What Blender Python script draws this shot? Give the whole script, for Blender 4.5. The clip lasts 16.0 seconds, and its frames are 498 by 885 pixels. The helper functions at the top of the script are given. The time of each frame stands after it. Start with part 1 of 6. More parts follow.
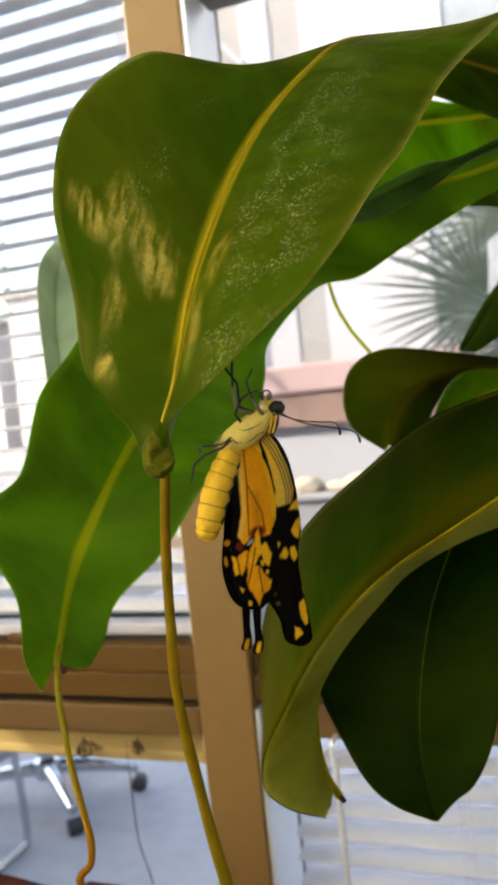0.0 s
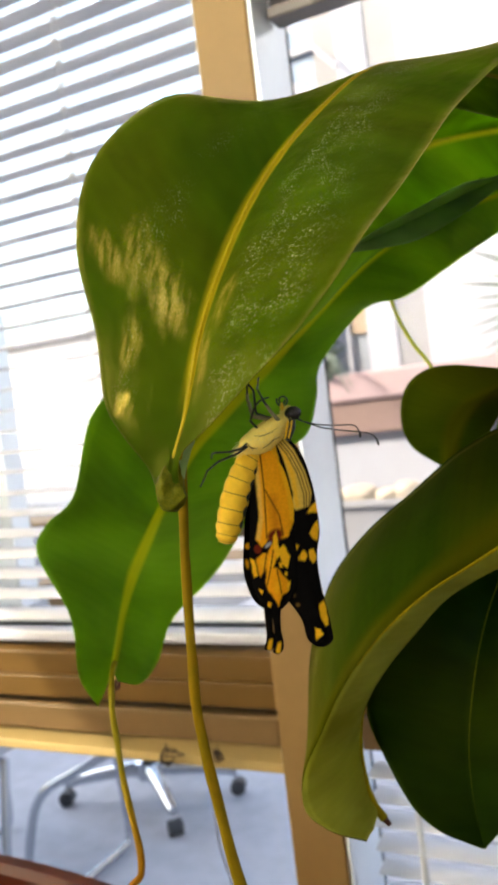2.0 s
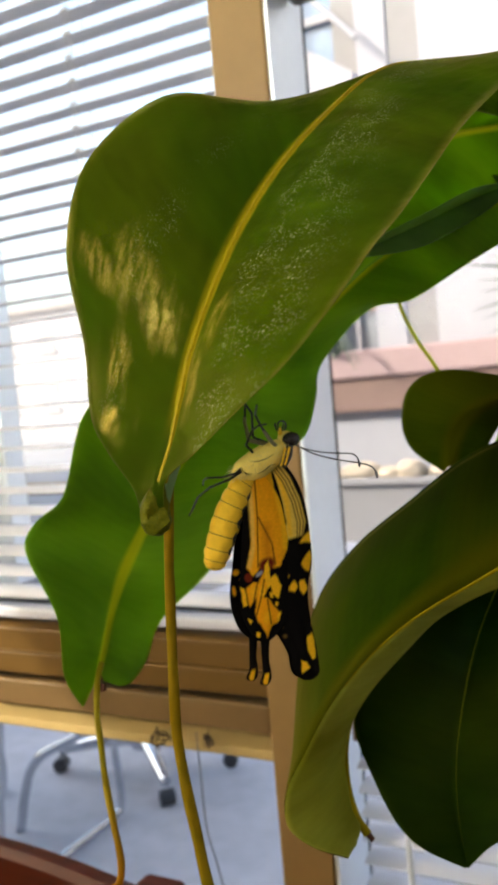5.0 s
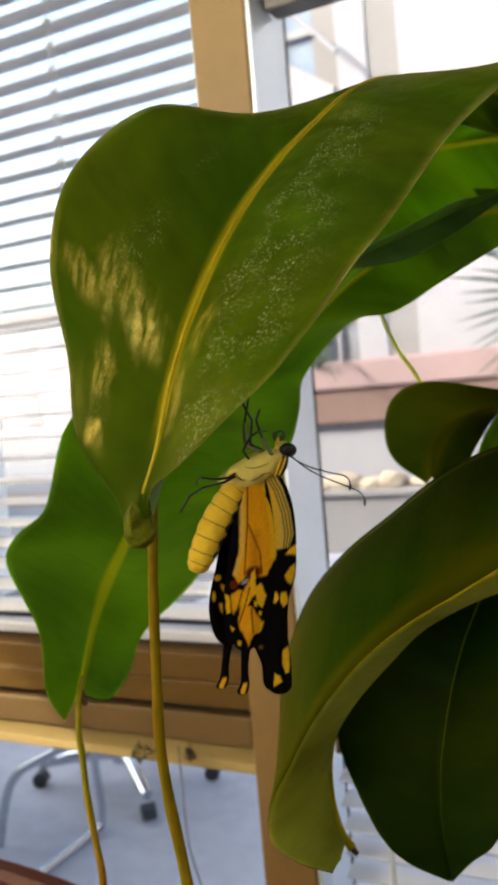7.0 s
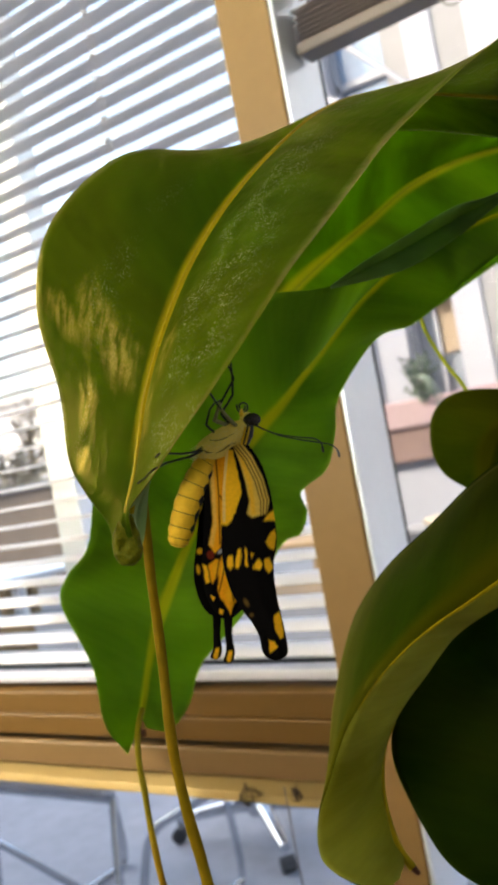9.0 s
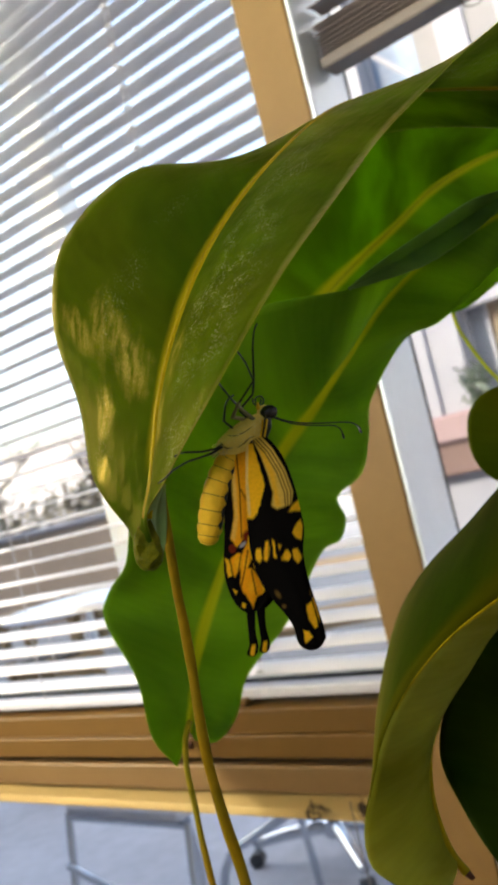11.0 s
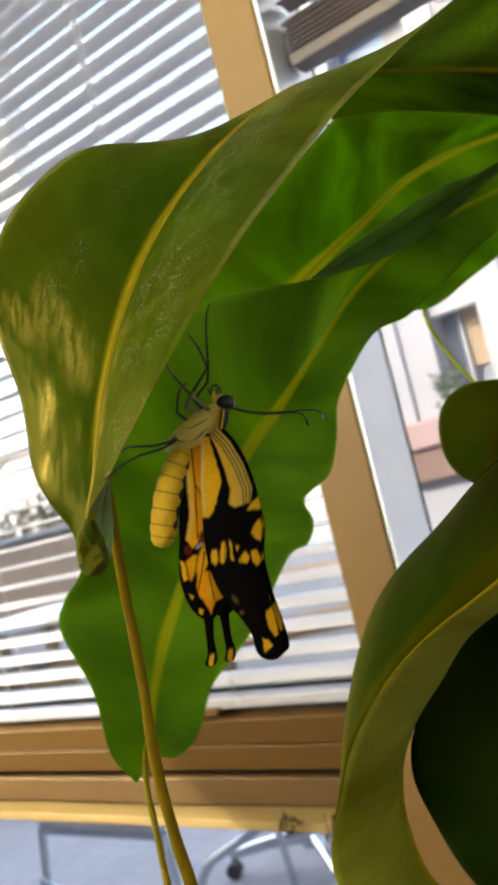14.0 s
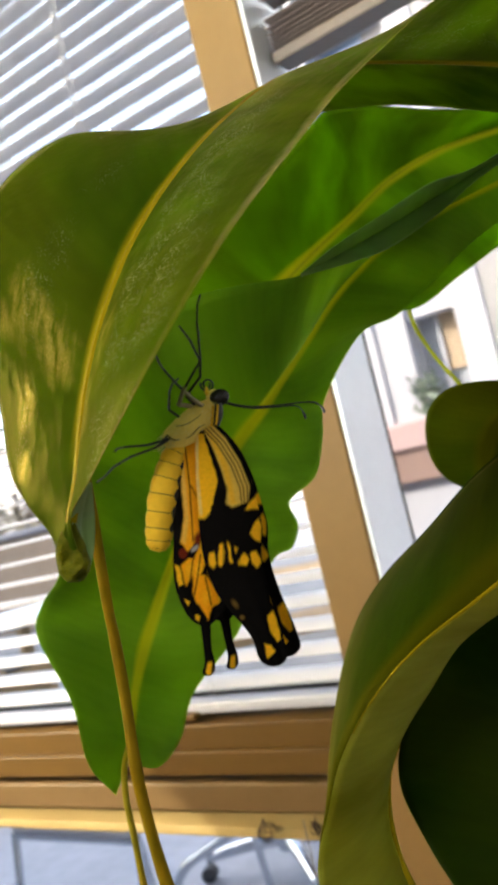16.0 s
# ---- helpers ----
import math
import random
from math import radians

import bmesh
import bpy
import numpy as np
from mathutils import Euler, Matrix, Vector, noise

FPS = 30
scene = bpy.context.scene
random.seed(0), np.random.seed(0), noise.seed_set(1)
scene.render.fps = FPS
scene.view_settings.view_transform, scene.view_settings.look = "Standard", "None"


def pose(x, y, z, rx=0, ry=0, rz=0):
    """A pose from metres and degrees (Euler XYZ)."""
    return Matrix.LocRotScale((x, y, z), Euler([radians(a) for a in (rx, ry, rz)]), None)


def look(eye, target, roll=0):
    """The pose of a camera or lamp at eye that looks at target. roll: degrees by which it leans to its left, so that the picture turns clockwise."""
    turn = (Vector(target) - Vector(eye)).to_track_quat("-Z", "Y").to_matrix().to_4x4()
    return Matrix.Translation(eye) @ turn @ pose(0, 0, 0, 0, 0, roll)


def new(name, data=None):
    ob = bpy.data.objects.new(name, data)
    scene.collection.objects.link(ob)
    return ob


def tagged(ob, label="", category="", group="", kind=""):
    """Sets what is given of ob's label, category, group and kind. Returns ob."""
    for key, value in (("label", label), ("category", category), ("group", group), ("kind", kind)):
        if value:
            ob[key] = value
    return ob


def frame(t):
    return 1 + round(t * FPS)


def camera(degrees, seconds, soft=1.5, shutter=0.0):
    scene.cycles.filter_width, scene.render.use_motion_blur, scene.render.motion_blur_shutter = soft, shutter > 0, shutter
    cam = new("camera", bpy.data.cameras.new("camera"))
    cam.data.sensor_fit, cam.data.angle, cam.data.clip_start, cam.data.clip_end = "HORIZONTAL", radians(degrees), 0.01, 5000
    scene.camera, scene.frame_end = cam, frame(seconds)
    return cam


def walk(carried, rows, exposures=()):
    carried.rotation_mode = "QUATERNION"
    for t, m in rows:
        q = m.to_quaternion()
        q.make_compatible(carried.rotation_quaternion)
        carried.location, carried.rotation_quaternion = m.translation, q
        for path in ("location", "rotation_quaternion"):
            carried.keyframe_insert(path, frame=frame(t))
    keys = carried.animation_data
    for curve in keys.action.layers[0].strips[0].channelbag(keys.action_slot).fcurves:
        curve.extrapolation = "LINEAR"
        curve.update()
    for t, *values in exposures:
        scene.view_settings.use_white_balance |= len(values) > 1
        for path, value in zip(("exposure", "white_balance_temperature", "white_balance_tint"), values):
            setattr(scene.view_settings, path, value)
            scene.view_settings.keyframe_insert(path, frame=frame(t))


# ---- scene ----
cam = camera(31.9, 16.0, soft=3.5)
cam.data.dof.use_dof, cam.data.dof.focus_distance, cam.data.dof.aperture_fstop = True, 0.235, 40.0
PATH = [
    (0, (0.0103, -0.0260, 1.1981), (-0.7092, 1.8374, 1.0984), -5.96),
    (0.5, (0.0110, -0.0279, 1.1982), (-0.7072, 1.8363, 1.1035), -6.15),
    (1, (0.0210, -0.0211, 1.1950), (-0.7477, 1.8227, 1.0970), -7.46),
    (1.5, (0.0290, -0.0188, 1.1984), (-0.8403, 1.7800, 1.1053), -6.56),
    (2, (0.0336, -0.0210, 1.2034), (-0.8962, 1.7485, 1.1376), -6.87),
    (2.5, (0.0363, -0.0184, 1.2090), (-0.8807, 1.7583, 1.1599), -6.45),
    (3, (0.0390, -0.0177, 1.2057), (-0.8801, 1.7583, 1.1669), -7.05),
    (3.5, (0.0425, -0.0184, 1.2066), (-0.8811, 1.7553, 1.1783), -7.26),
    (4, (0.0369, -0.0173, 1.2078), (-0.8724, 1.7633, 1.1539), -6.73),
    (4.5, (0.0243, -0.0108, 1.2150), (-0.9256, 1.7363, 1.0025), -3.82),
    (4.7, (0.0342, -0.0113, 1.2155), (-0.9140, 1.7445, 1.0806), -4.91),
    (6.8, (0.0315, -0.0103, 1.2135), (-0.8881, 1.7618, 1.0946), -4.85),
    (7, (0.0329, -0.0107, 1.2155), (-0.8715, 1.7700, 1.1090), -4.92),
    (7.5, (0.0312, -0.0093, 1.2144), (-0.8884, 1.7627, 1.0945), -5.05),
    (8, (0.0362, -0.0084, 1.2141), (-0.8574, 1.7768, 1.0935), -5.2),
    (8.5, (0.0436, -0.0039, 1.2082), (-0.9424, 1.7335, 1.1114), -6.47),
    (9, (0.0654, -0.0003, 1.2026), (-1.0534, 1.6572, 1.2366), -10.41),
    (9.5, (0.0721, 0.0028, 1.1949), (-1.1133, 1.6124, 1.2613), -12.12),
    (12, (0.0783, 0.0063, 1.1952), (-1.1298, 1.5956, 1.3172), -13.87),
    (12.5, (0.0807, 0.0083, 1.1949), (-1.1162, 1.6063, 1.3124), -14.05),
    (13, (0.0769, 0.0100, 1.1949), (-1.1104, 1.6156, 1.3082), -13.84),
    (13.5, (0.0745, 0.0154, 1.1916), (-1.1192, 1.6159, 1.3056), -13.85),
    (14, (0.0683, 0.0205, 1.1914), (-1.1030, 1.6376, 1.3047), -13.81),
    (14.5, (0.0674, 0.0234, 1.1932), (-1.0953, 1.6468, 1.3074), -13.6),
    (15, (0.0653, 0.0258, 1.1921), (-1.0837, 1.6593, 1.2985), -13.68),
    (15.5, (0.0628, 0.0270, 1.1931), (-1.0743, 1.6689, 1.2990), -13.56),
    (16, (0.0608, 0.0263, 1.1923), (-1.0687, 1.6734, 1.2973), -13.55),
]
STOPS = [(0, -0.08), (1, -0.02), (1.5, 0.22), (2, 0.15), (2.5, -0.03), (3.5, -0.13), (4.5, -0.16), (7, -0.26), (8, -0.22), (8.5, -0.10), (9.5, -0.12), (12, -0.22), (13.5, -0.18), (14.5, 0.08), (16, 0.14)]
walk(cam, [(t, look(eye, target, roll)) for t, eye, target, roll in PATH], [(t, 2.36 + stops, 6350, 6) for t, stops in STOPS])

# ---- world, sun, large lights ----
SUN_EL, SUN_AZ = 36.0, 232.0      # degrees; azimuth from north (+y), clockwise
world = bpy.data.worlds.new("sky")
scene.world = world
world.use_nodes = True
wn = world.node_tree
sky = wn.nodes.new("ShaderNodeTexSky")
sky.sky_type, sky.sun_disc = "NISHITA", False
sky.dust_density, sky.air_density, sky.ozone_density = 6.0, 1.2, 0.6
sky.sun_elevation, sky.sun_rotation = radians(SUN_EL), radians(SUN_AZ)
wn.links.new(sky.outputs[0], wn.nodes["Background"].inputs[0])
wn.nodes["Background"].inputs[1].default_value = 0.15
sun = new("sun", bpy.data.lights.new("sun", "SUN"))
sun.data.energy, sun.data.angle, sun.data.color = 1.3, radians(0.5), (1.0, 0.92, 0.82)
sdir = Vector((math.sin(radians(SUN_AZ)) * math.cos(radians(SUN_EL)), math.cos(radians(SUN_AZ)) * math.cos(radians(SUN_EL)), math.sin(radians(SUN_EL))))
sun.matrix_world = look(sdir * 20, (0, 0, 0))


def fill_light(name, x, y, z, target, w, h, watts, col, spread=180):
    """An area lamp added in an unseen wall's opening; spread: how wide its beam is."""
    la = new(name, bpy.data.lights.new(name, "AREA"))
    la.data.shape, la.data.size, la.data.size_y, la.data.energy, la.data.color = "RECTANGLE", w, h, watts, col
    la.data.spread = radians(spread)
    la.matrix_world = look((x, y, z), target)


# Added fill lamps, warm from the side; the back one bounces off the ceiling.
fill_light("back_window_daylight", -0.95, -2.46, 1.85, (-0.30, 0.30, 2.45), 1.15, 0.9, 5.6, (1.0, 0.96, 0.88), 50)
fill_light("east_window_daylight", 2.46, -1.25, 1.78, (0, 0.2, 1.2), 1.15, 0.9, 0.6, (1.0, 0.95, 0.84))
fill_light("side_window_daylight", -1.78, -0.18, 1.76, (0, -0.18, 1.76), 0.66, 0.86, 2.7, (1.0, 0.80, 0.40))
scene.view_settings.exposure = 2.35


# ---- materials ----
def mat(name, col, rough=0.5, metal=0.0, var=0.25, scale=40.0, bump=0.0, bscale=None, spec=0.5, col2=None, stretch=(1, 1, 1), trans=0.0):
    """A surface with variation at two scales, in metres of the object's own space."""
    m = bpy.data.materials.new(name)
    m.use_nodes = True
    nt = m.node_tree
    b = nt.nodes["Principled BSDF"]
    co = nt.nodes.new("ShaderNodeTexCoord")
    mp = nt.nodes.new("ShaderNodeMapping")
    mp.inputs["Scale"].default_value = stretch
    nt.links.new(co.outputs["Object"], mp.inputs[0])
    n1, n2 = nt.nodes.new("ShaderNodeTexNoise"), nt.nodes.new("ShaderNodeTexNoise")
    n1.inputs["Scale"].default_value, n2.inputs["Scale"].default_value = scale, scale * 7
    n1.inputs["Detail"].default_value, n2.inputs["Detail"].default_value = 4, 3
    for n in (n1, n2):
        nt.links.new(mp.outputs[0], n.inputs["Vector"])
    mixn = nt.nodes.new("ShaderNodeMath")
    mixn.operation = "MULTIPLY_ADD"
    mixn.inputs[1].default_value = 0.4
    nt.links.new(n2.outputs[0], mixn.inputs[0])
    sc = nt.nodes.new("ShaderNodeMath")
    sc.operation, sc.inputs[1].default_value = "MULTIPLY", 0.6
    nt.links.new(n1.outputs[0], sc.inputs[0])
    nt.links.new(sc.outputs[0], mixn.inputs[2])
    ramp = nt.nodes.new("ShaderNodeValToRGB")
    c2 = col2 or tuple(c * (1 - var) for c in col)
    ramp.color_ramp.elements[0].position, ramp.color_ramp.elements[1].position = 0.3, 0.7
    ramp.color_ramp.elements[0].color, ramp.color_ramp.elements[1].color = (*c2, 1), (*col, 1)
    nt.links.new(mixn.outputs[0], ramp.inputs[0])
    nt.links.new(ramp.outputs[0], b.inputs["Base Color"])
    b.inputs["Roughness"].default_value, b.inputs["Metallic"].default_value = rough, metal
    b.inputs["Specular IOR Level"].default_value = spec
    if bump:
        bn = nt.nodes.new("ShaderNodeBump")
        bn.inputs["Strength"].default_value, bn.inputs["Distance"].default_value = bump, 0.001
        src = mixn
        if bscale:
            src = nt.nodes.new("ShaderNodeTexNoise")
            src.inputs["Scale"].default_value = bscale
            nt.links.new(mp.outputs[0], src.inputs["Vector"])
        nt.links.new(src.outputs[0], bn.inputs["Height"])
        nt.links.new(bn.outputs[0], b.inputs["Normal"])
    if trans:
        tr, mx = nt.nodes.new("ShaderNodeBsdfTranslucent"), nt.nodes.new("ShaderNodeMixShader")
        nt.links.new(ramp.outputs[0], tr.inputs[0])
        mx.inputs[0].default_value = trans
        nt.links.new(b.outputs[0], mx.inputs[1])
        nt.links.new(tr.outputs[0], mx.inputs[2])
        nt.links.new(mx.outputs[0], nt.nodes["Material Output"].inputs[0])
    return m


def leaf_mat(name, col, dark, through_col, trans=0.35, rough=0.32, scars=0.0, spec=0.3, olive=None, crust_sheen=(), rim=None, band=None, gloss=None):
    """A waxy leaf: mottled green, fine cross veins as relief, light passing through; scars: pale scratches; olive:
    blotches; crust_sheen: dried crusts with golden sheen painted in (across, along, radii).
    """
    m = mat(name, col, rough, 0, 0.3, 55, 0.0, col2=dark, spec=spec)
    nt = m.node_tree
    b = nt.nodes["Principled BSDF"]
    at = nt.nodes.new("ShaderNodeAttribute")
    at.attribute_name = "along"          # x: across the blade, y: along it, in metres
    wv = nt.nodes.new("ShaderNodeTexWave")
    wv.wave_type, wv.bands_direction = "BANDS", "Y"
    wv.inputs["Scale"].default_value, wv.inputs["Distortion"].default_value, wv.inputs["Detail"].default_value = 90, 2.5, 2
    wv.inputs["Detail Scale"].default_value = 1.5
    nt.links.new(at.outputs["Vector"], wv.inputs["Vector"])
    ns = nt.nodes.new("ShaderNodeTexNoise")
    ns.inputs["Scale"].default_value, ns.inputs["Detail"].default_value = 160, 5
    add = nt.nodes.new("ShaderNodeMath")
    add.operation, add.inputs[1].default_value = "MULTIPLY_ADD", 0.25
    nt.links.new(wv.outputs["Fac"], add.inputs[0])
    nt.links.new(ns.outputs[0], add.inputs[2])
    bn = nt.nodes.new("ShaderNodeBump")
    bn.inputs["Strength"].default_value, bn.inputs["Distance"].default_value = 0.015, 0.0006
    nt.links.new(add.outputs[0], bn.inputs["Height"])
    und, bu = nt.nodes.new("ShaderNodeTexNoise"), nt.nodes.new("ShaderNodeBump")     # soft quilting of the blade
    und.inputs["Scale"].default_value, und.inputs["Detail"].default_value = 32, 2
    if not scars:                        # broader and smoother on the younger blades
        und.inputs["Scale"].default_value, und.inputs["Detail"].default_value = 60, 1
        nt.links.new(at.outputs["Vector"], und.inputs["Vector"])
    bu.inputs["Strength"].default_value, bu.inputs["Distance"].default_value = 0.22, 0.004
    nt.links.new(und.outputs[0], bu.inputs["Height"])
    nt.links.new(bn.outputs[0], bu.inputs["Normal"])
    nt.links.new(bu.outputs[0], b.inputs["Normal"])
    ramp = next(n for n in nt.nodes if n.type == "VALTORGB")
    colour = ramp.outputs[0]
    if olive:                            # broad blotches of another green, and streaks running out from the midrib
        bl = nt.nodes.new("ShaderNodeTexNoise")
        bl.inputs["Scale"].default_value, bl.inputs["Detail"].default_value = 26, 3
        st = nt.nodes.new("ShaderNodeVectorMath")
        st.operation, st.inputs[1].default_value = "MULTIPLY", (0.35, 1.0, 1.0)
        nt.links.new(at.outputs["Vector"], st.inputs[0])
        nt.links.new(st.outputs[0], bl.inputs["Vector"])
        bm_ = nt.nodes.new("ShaderNodeMapRange")
        bm_.inputs[1].default_value, bm_.inputs[2].default_value = 0.42, 0.66
        nt.links.new(bl.outputs[0], bm_.inputs[0])
        ml = nt.nodes.new("ShaderNodeMixRGB")
        ml.inputs[2].default_value = (*olive, 1)
        nt.links.new(bm_.outputs[0], ml.inputs[0])
        nt.links.new(colour, ml.inputs[1])
        colour = ml.outputs[0]
        fine = nt.nodes.new("ShaderNodeMixRGB")
        fine.blend_type = "MULTIPLY"
        fr = nt.nodes.new("ShaderNodeMapRange")
        fr.inputs[3].default_value, fr.inputs[4].default_value = 0.96, 1.04
        nt.links.new(wv.outputs["Fac"], fr.inputs[0])
        fine.inputs[0].default_value = 1.0
        nt.links.new(colour, fine.inputs[1])
        nt.links.new(fr.outputs[0], fine.inputs[2])
        colour = fine.outputs[0]
        nt.links.new(colour, b.inputs["Base Color"])
    if crust_sheen:
        # Dried crusts; the warm golden sheen on them is painted into the colour.
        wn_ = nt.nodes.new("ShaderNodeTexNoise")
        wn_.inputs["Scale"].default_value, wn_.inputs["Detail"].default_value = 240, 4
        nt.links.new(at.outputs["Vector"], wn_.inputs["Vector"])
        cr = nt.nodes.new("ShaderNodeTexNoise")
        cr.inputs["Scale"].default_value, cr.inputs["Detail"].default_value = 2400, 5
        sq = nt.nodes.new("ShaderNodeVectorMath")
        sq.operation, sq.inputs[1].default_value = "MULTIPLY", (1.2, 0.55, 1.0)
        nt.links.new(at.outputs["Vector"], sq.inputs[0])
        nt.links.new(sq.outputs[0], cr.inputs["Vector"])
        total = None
        for cx, cy, rx, ry in crust_sheen:
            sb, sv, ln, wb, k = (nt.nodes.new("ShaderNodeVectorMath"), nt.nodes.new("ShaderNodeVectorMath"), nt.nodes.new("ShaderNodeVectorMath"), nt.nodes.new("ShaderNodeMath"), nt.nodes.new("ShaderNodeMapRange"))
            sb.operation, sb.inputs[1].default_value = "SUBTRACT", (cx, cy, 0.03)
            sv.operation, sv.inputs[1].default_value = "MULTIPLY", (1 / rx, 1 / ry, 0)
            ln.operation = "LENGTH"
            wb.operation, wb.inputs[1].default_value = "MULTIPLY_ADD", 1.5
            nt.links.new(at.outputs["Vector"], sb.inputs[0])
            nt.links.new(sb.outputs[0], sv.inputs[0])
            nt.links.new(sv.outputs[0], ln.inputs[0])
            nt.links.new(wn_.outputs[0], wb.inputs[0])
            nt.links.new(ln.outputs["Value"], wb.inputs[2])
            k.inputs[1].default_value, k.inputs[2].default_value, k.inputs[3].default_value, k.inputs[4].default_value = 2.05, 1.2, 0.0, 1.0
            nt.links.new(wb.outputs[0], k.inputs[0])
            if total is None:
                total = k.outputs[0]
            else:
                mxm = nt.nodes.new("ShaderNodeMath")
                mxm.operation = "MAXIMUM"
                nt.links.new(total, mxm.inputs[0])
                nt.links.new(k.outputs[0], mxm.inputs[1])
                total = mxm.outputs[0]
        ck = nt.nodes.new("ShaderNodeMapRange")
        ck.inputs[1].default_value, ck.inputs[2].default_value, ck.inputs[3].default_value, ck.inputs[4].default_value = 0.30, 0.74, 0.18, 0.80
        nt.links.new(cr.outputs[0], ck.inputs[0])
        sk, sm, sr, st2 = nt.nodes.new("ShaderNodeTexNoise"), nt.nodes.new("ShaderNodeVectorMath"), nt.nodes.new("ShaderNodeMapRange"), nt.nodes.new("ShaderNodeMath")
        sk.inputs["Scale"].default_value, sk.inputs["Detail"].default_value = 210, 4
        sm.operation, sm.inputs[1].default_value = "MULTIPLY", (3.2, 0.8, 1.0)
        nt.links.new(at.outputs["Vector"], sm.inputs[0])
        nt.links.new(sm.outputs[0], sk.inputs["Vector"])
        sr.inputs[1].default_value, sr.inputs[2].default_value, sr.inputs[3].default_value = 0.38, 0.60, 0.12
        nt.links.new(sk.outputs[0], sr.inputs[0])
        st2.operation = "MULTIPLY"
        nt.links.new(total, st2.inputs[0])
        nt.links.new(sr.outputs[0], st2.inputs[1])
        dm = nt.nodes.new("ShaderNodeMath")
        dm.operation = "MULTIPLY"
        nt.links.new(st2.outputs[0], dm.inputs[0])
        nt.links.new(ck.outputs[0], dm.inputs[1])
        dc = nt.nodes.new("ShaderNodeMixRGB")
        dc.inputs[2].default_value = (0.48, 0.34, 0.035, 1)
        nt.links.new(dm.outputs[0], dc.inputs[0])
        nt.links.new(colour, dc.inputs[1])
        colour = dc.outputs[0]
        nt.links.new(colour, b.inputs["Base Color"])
    if scars:
        vo = nt.nodes.new("ShaderNodeTexNoise")
        vo.inputs["Scale"].default_value, vo.inputs["Detail"].default_value, vo.inputs["Distortion"].default_value = 1500, 2, 0.8
        nt.links.new(at.outputs["Vector"], vo.inputs["Vector"])
        k1 = nt.nodes.new("ShaderNodeMapRange")
        k1.inputs[1].default_value, k1.inputs[2].default_value = 0.575, 0.64
        nt.links.new(vo.outputs[0], k1.inputs[0])
        sep, wob, addx, mr = nt.nodes.new("ShaderNodeSeparateXYZ"), nt.nodes.new("ShaderNodeTexNoise"), nt.nodes.new("ShaderNodeMath"), nt.nodes.new("ShaderNodeMapRange")
        wob.inputs["Scale"].default_value, wob.inputs["Detail"].default_value = 70, 4
        nt.links.new(at.outputs["Vector"], wob.inputs["Vector"])
        nt.links.new(at.outputs["Vector"], sep.inputs[0])
        addx.operation, addx.inputs[1].default_value = "MULTIPLY_ADD", 0.022
        nt.links.new(wob.outputs[0], addx.inputs[0])
        nt.links.new(sep.outputs[0], addx.inputs[2])
        mr.inputs[1].default_value, mr.inputs[2].default_value = -0.039, 0.061
        nt.links.new(addx.outputs[0], mr.inputs[0])
        k2 = nt.nodes.new("ShaderNodeValToRGB")          # bands of scratches beside the midrib
        el = k2.color_ramp.elements
        el[0].position, el[0].color, el[1].position, el[1].color = 0.26, (0, 0, 0, 1), 0.31, (0.45, 0.45, 0.45, 1)
        for q, g in ((0.36, 0.0), (0.60, 0.0), (0.64, 0.9), (0.70, 0.5), (0.76, 1.0), (0.84, 0.3), (0.90, 0.0)):
            e = el.new(q)
            e.color = (g, g, g, 1)
        nt.links.new(mr.outputs[0], k2.inputs[0])
        mm = nt.nodes.new("ShaderNodeMath")
        mm.operation = "MULTIPLY"
        nt.links.new(k1.outputs[0], mm.inputs[0])
        nt.links.new(k2.outputs[0], mm.inputs[1])
        cl, ck_, mc2 = nt.nodes.new("ShaderNodeTexNoise"), nt.nodes.new("ShaderNodeMapRange"), nt.nodes.new("ShaderNodeMath")
        cl.inputs["Scale"].default_value, cl.inputs["Detail"].default_value = 110, 3
        nt.links.new(at.outputs["Vector"], cl.inputs["Vector"])
        ck_.inputs[1].default_value, ck_.inputs[2].default_value = 0.40, 0.54
        nt.links.new(cl.outputs[0], ck_.inputs[0])
        mc2.operation = "MULTIPLY"
        nt.links.new(mm.outputs[0], mc2.inputs[0])
        nt.links.new(ck_.outputs[0], mc2.inputs[1])
        m2 = nt.nodes.new("ShaderNodeMath")
        m2.operation, m2.inputs[1].default_value = "MULTIPLY", scars
        nt.links.new(mc2.outputs[0], m2.inputs[0])
        mc = nt.nodes.new("ShaderNodeMixRGB")
        mc.inputs[2].default_value = (0.50, 0.54, 0.20, 1)
        nt.links.new(m2.outputs[0], mc.inputs[0])
        nt.links.new(colour, mc.inputs[1])
        colour = mc.outputs[0]
        nt.links.new(colour, b.inputs["Base Color"])
    if band:                             # pale band where the midrib shows through; on the olive blade, painted warm light
        sx, ab, bk, bc, bf, bd = (nt.nodes.new("ShaderNodeSeparateXYZ"), nt.nodes.new("ShaderNodeMath"), nt.nodes.new("ShaderNodeMapRange"), nt.nodes.new("ShaderNodeMixRGB"), nt.nodes.new("ShaderNodeMapRange"), nt.nodes.new("ShaderNodeMath"))
        nt.links.new(at.outputs["Vector"], sx.inputs[0])
        ab.operation = "ABSOLUTE"
        nt.links.new(sx.outputs[0], ab.inputs[0])
        bk.inputs[1].default_value, bk.inputs[2].default_value, bk.inputs[3].default_value, bk.inputs[4].default_value = band[0] * 0.45, band[0], 0.9, 0.0
        nt.links.new(ab.outputs[0], bk.inputs[0])
        bf.inputs[1].default_value, bf.inputs[2].default_value = band[2], band[2] + 0.012
        nt.links.new(sx.outputs[1], bf.inputs[0])
        bd.operation = "MULTIPLY"
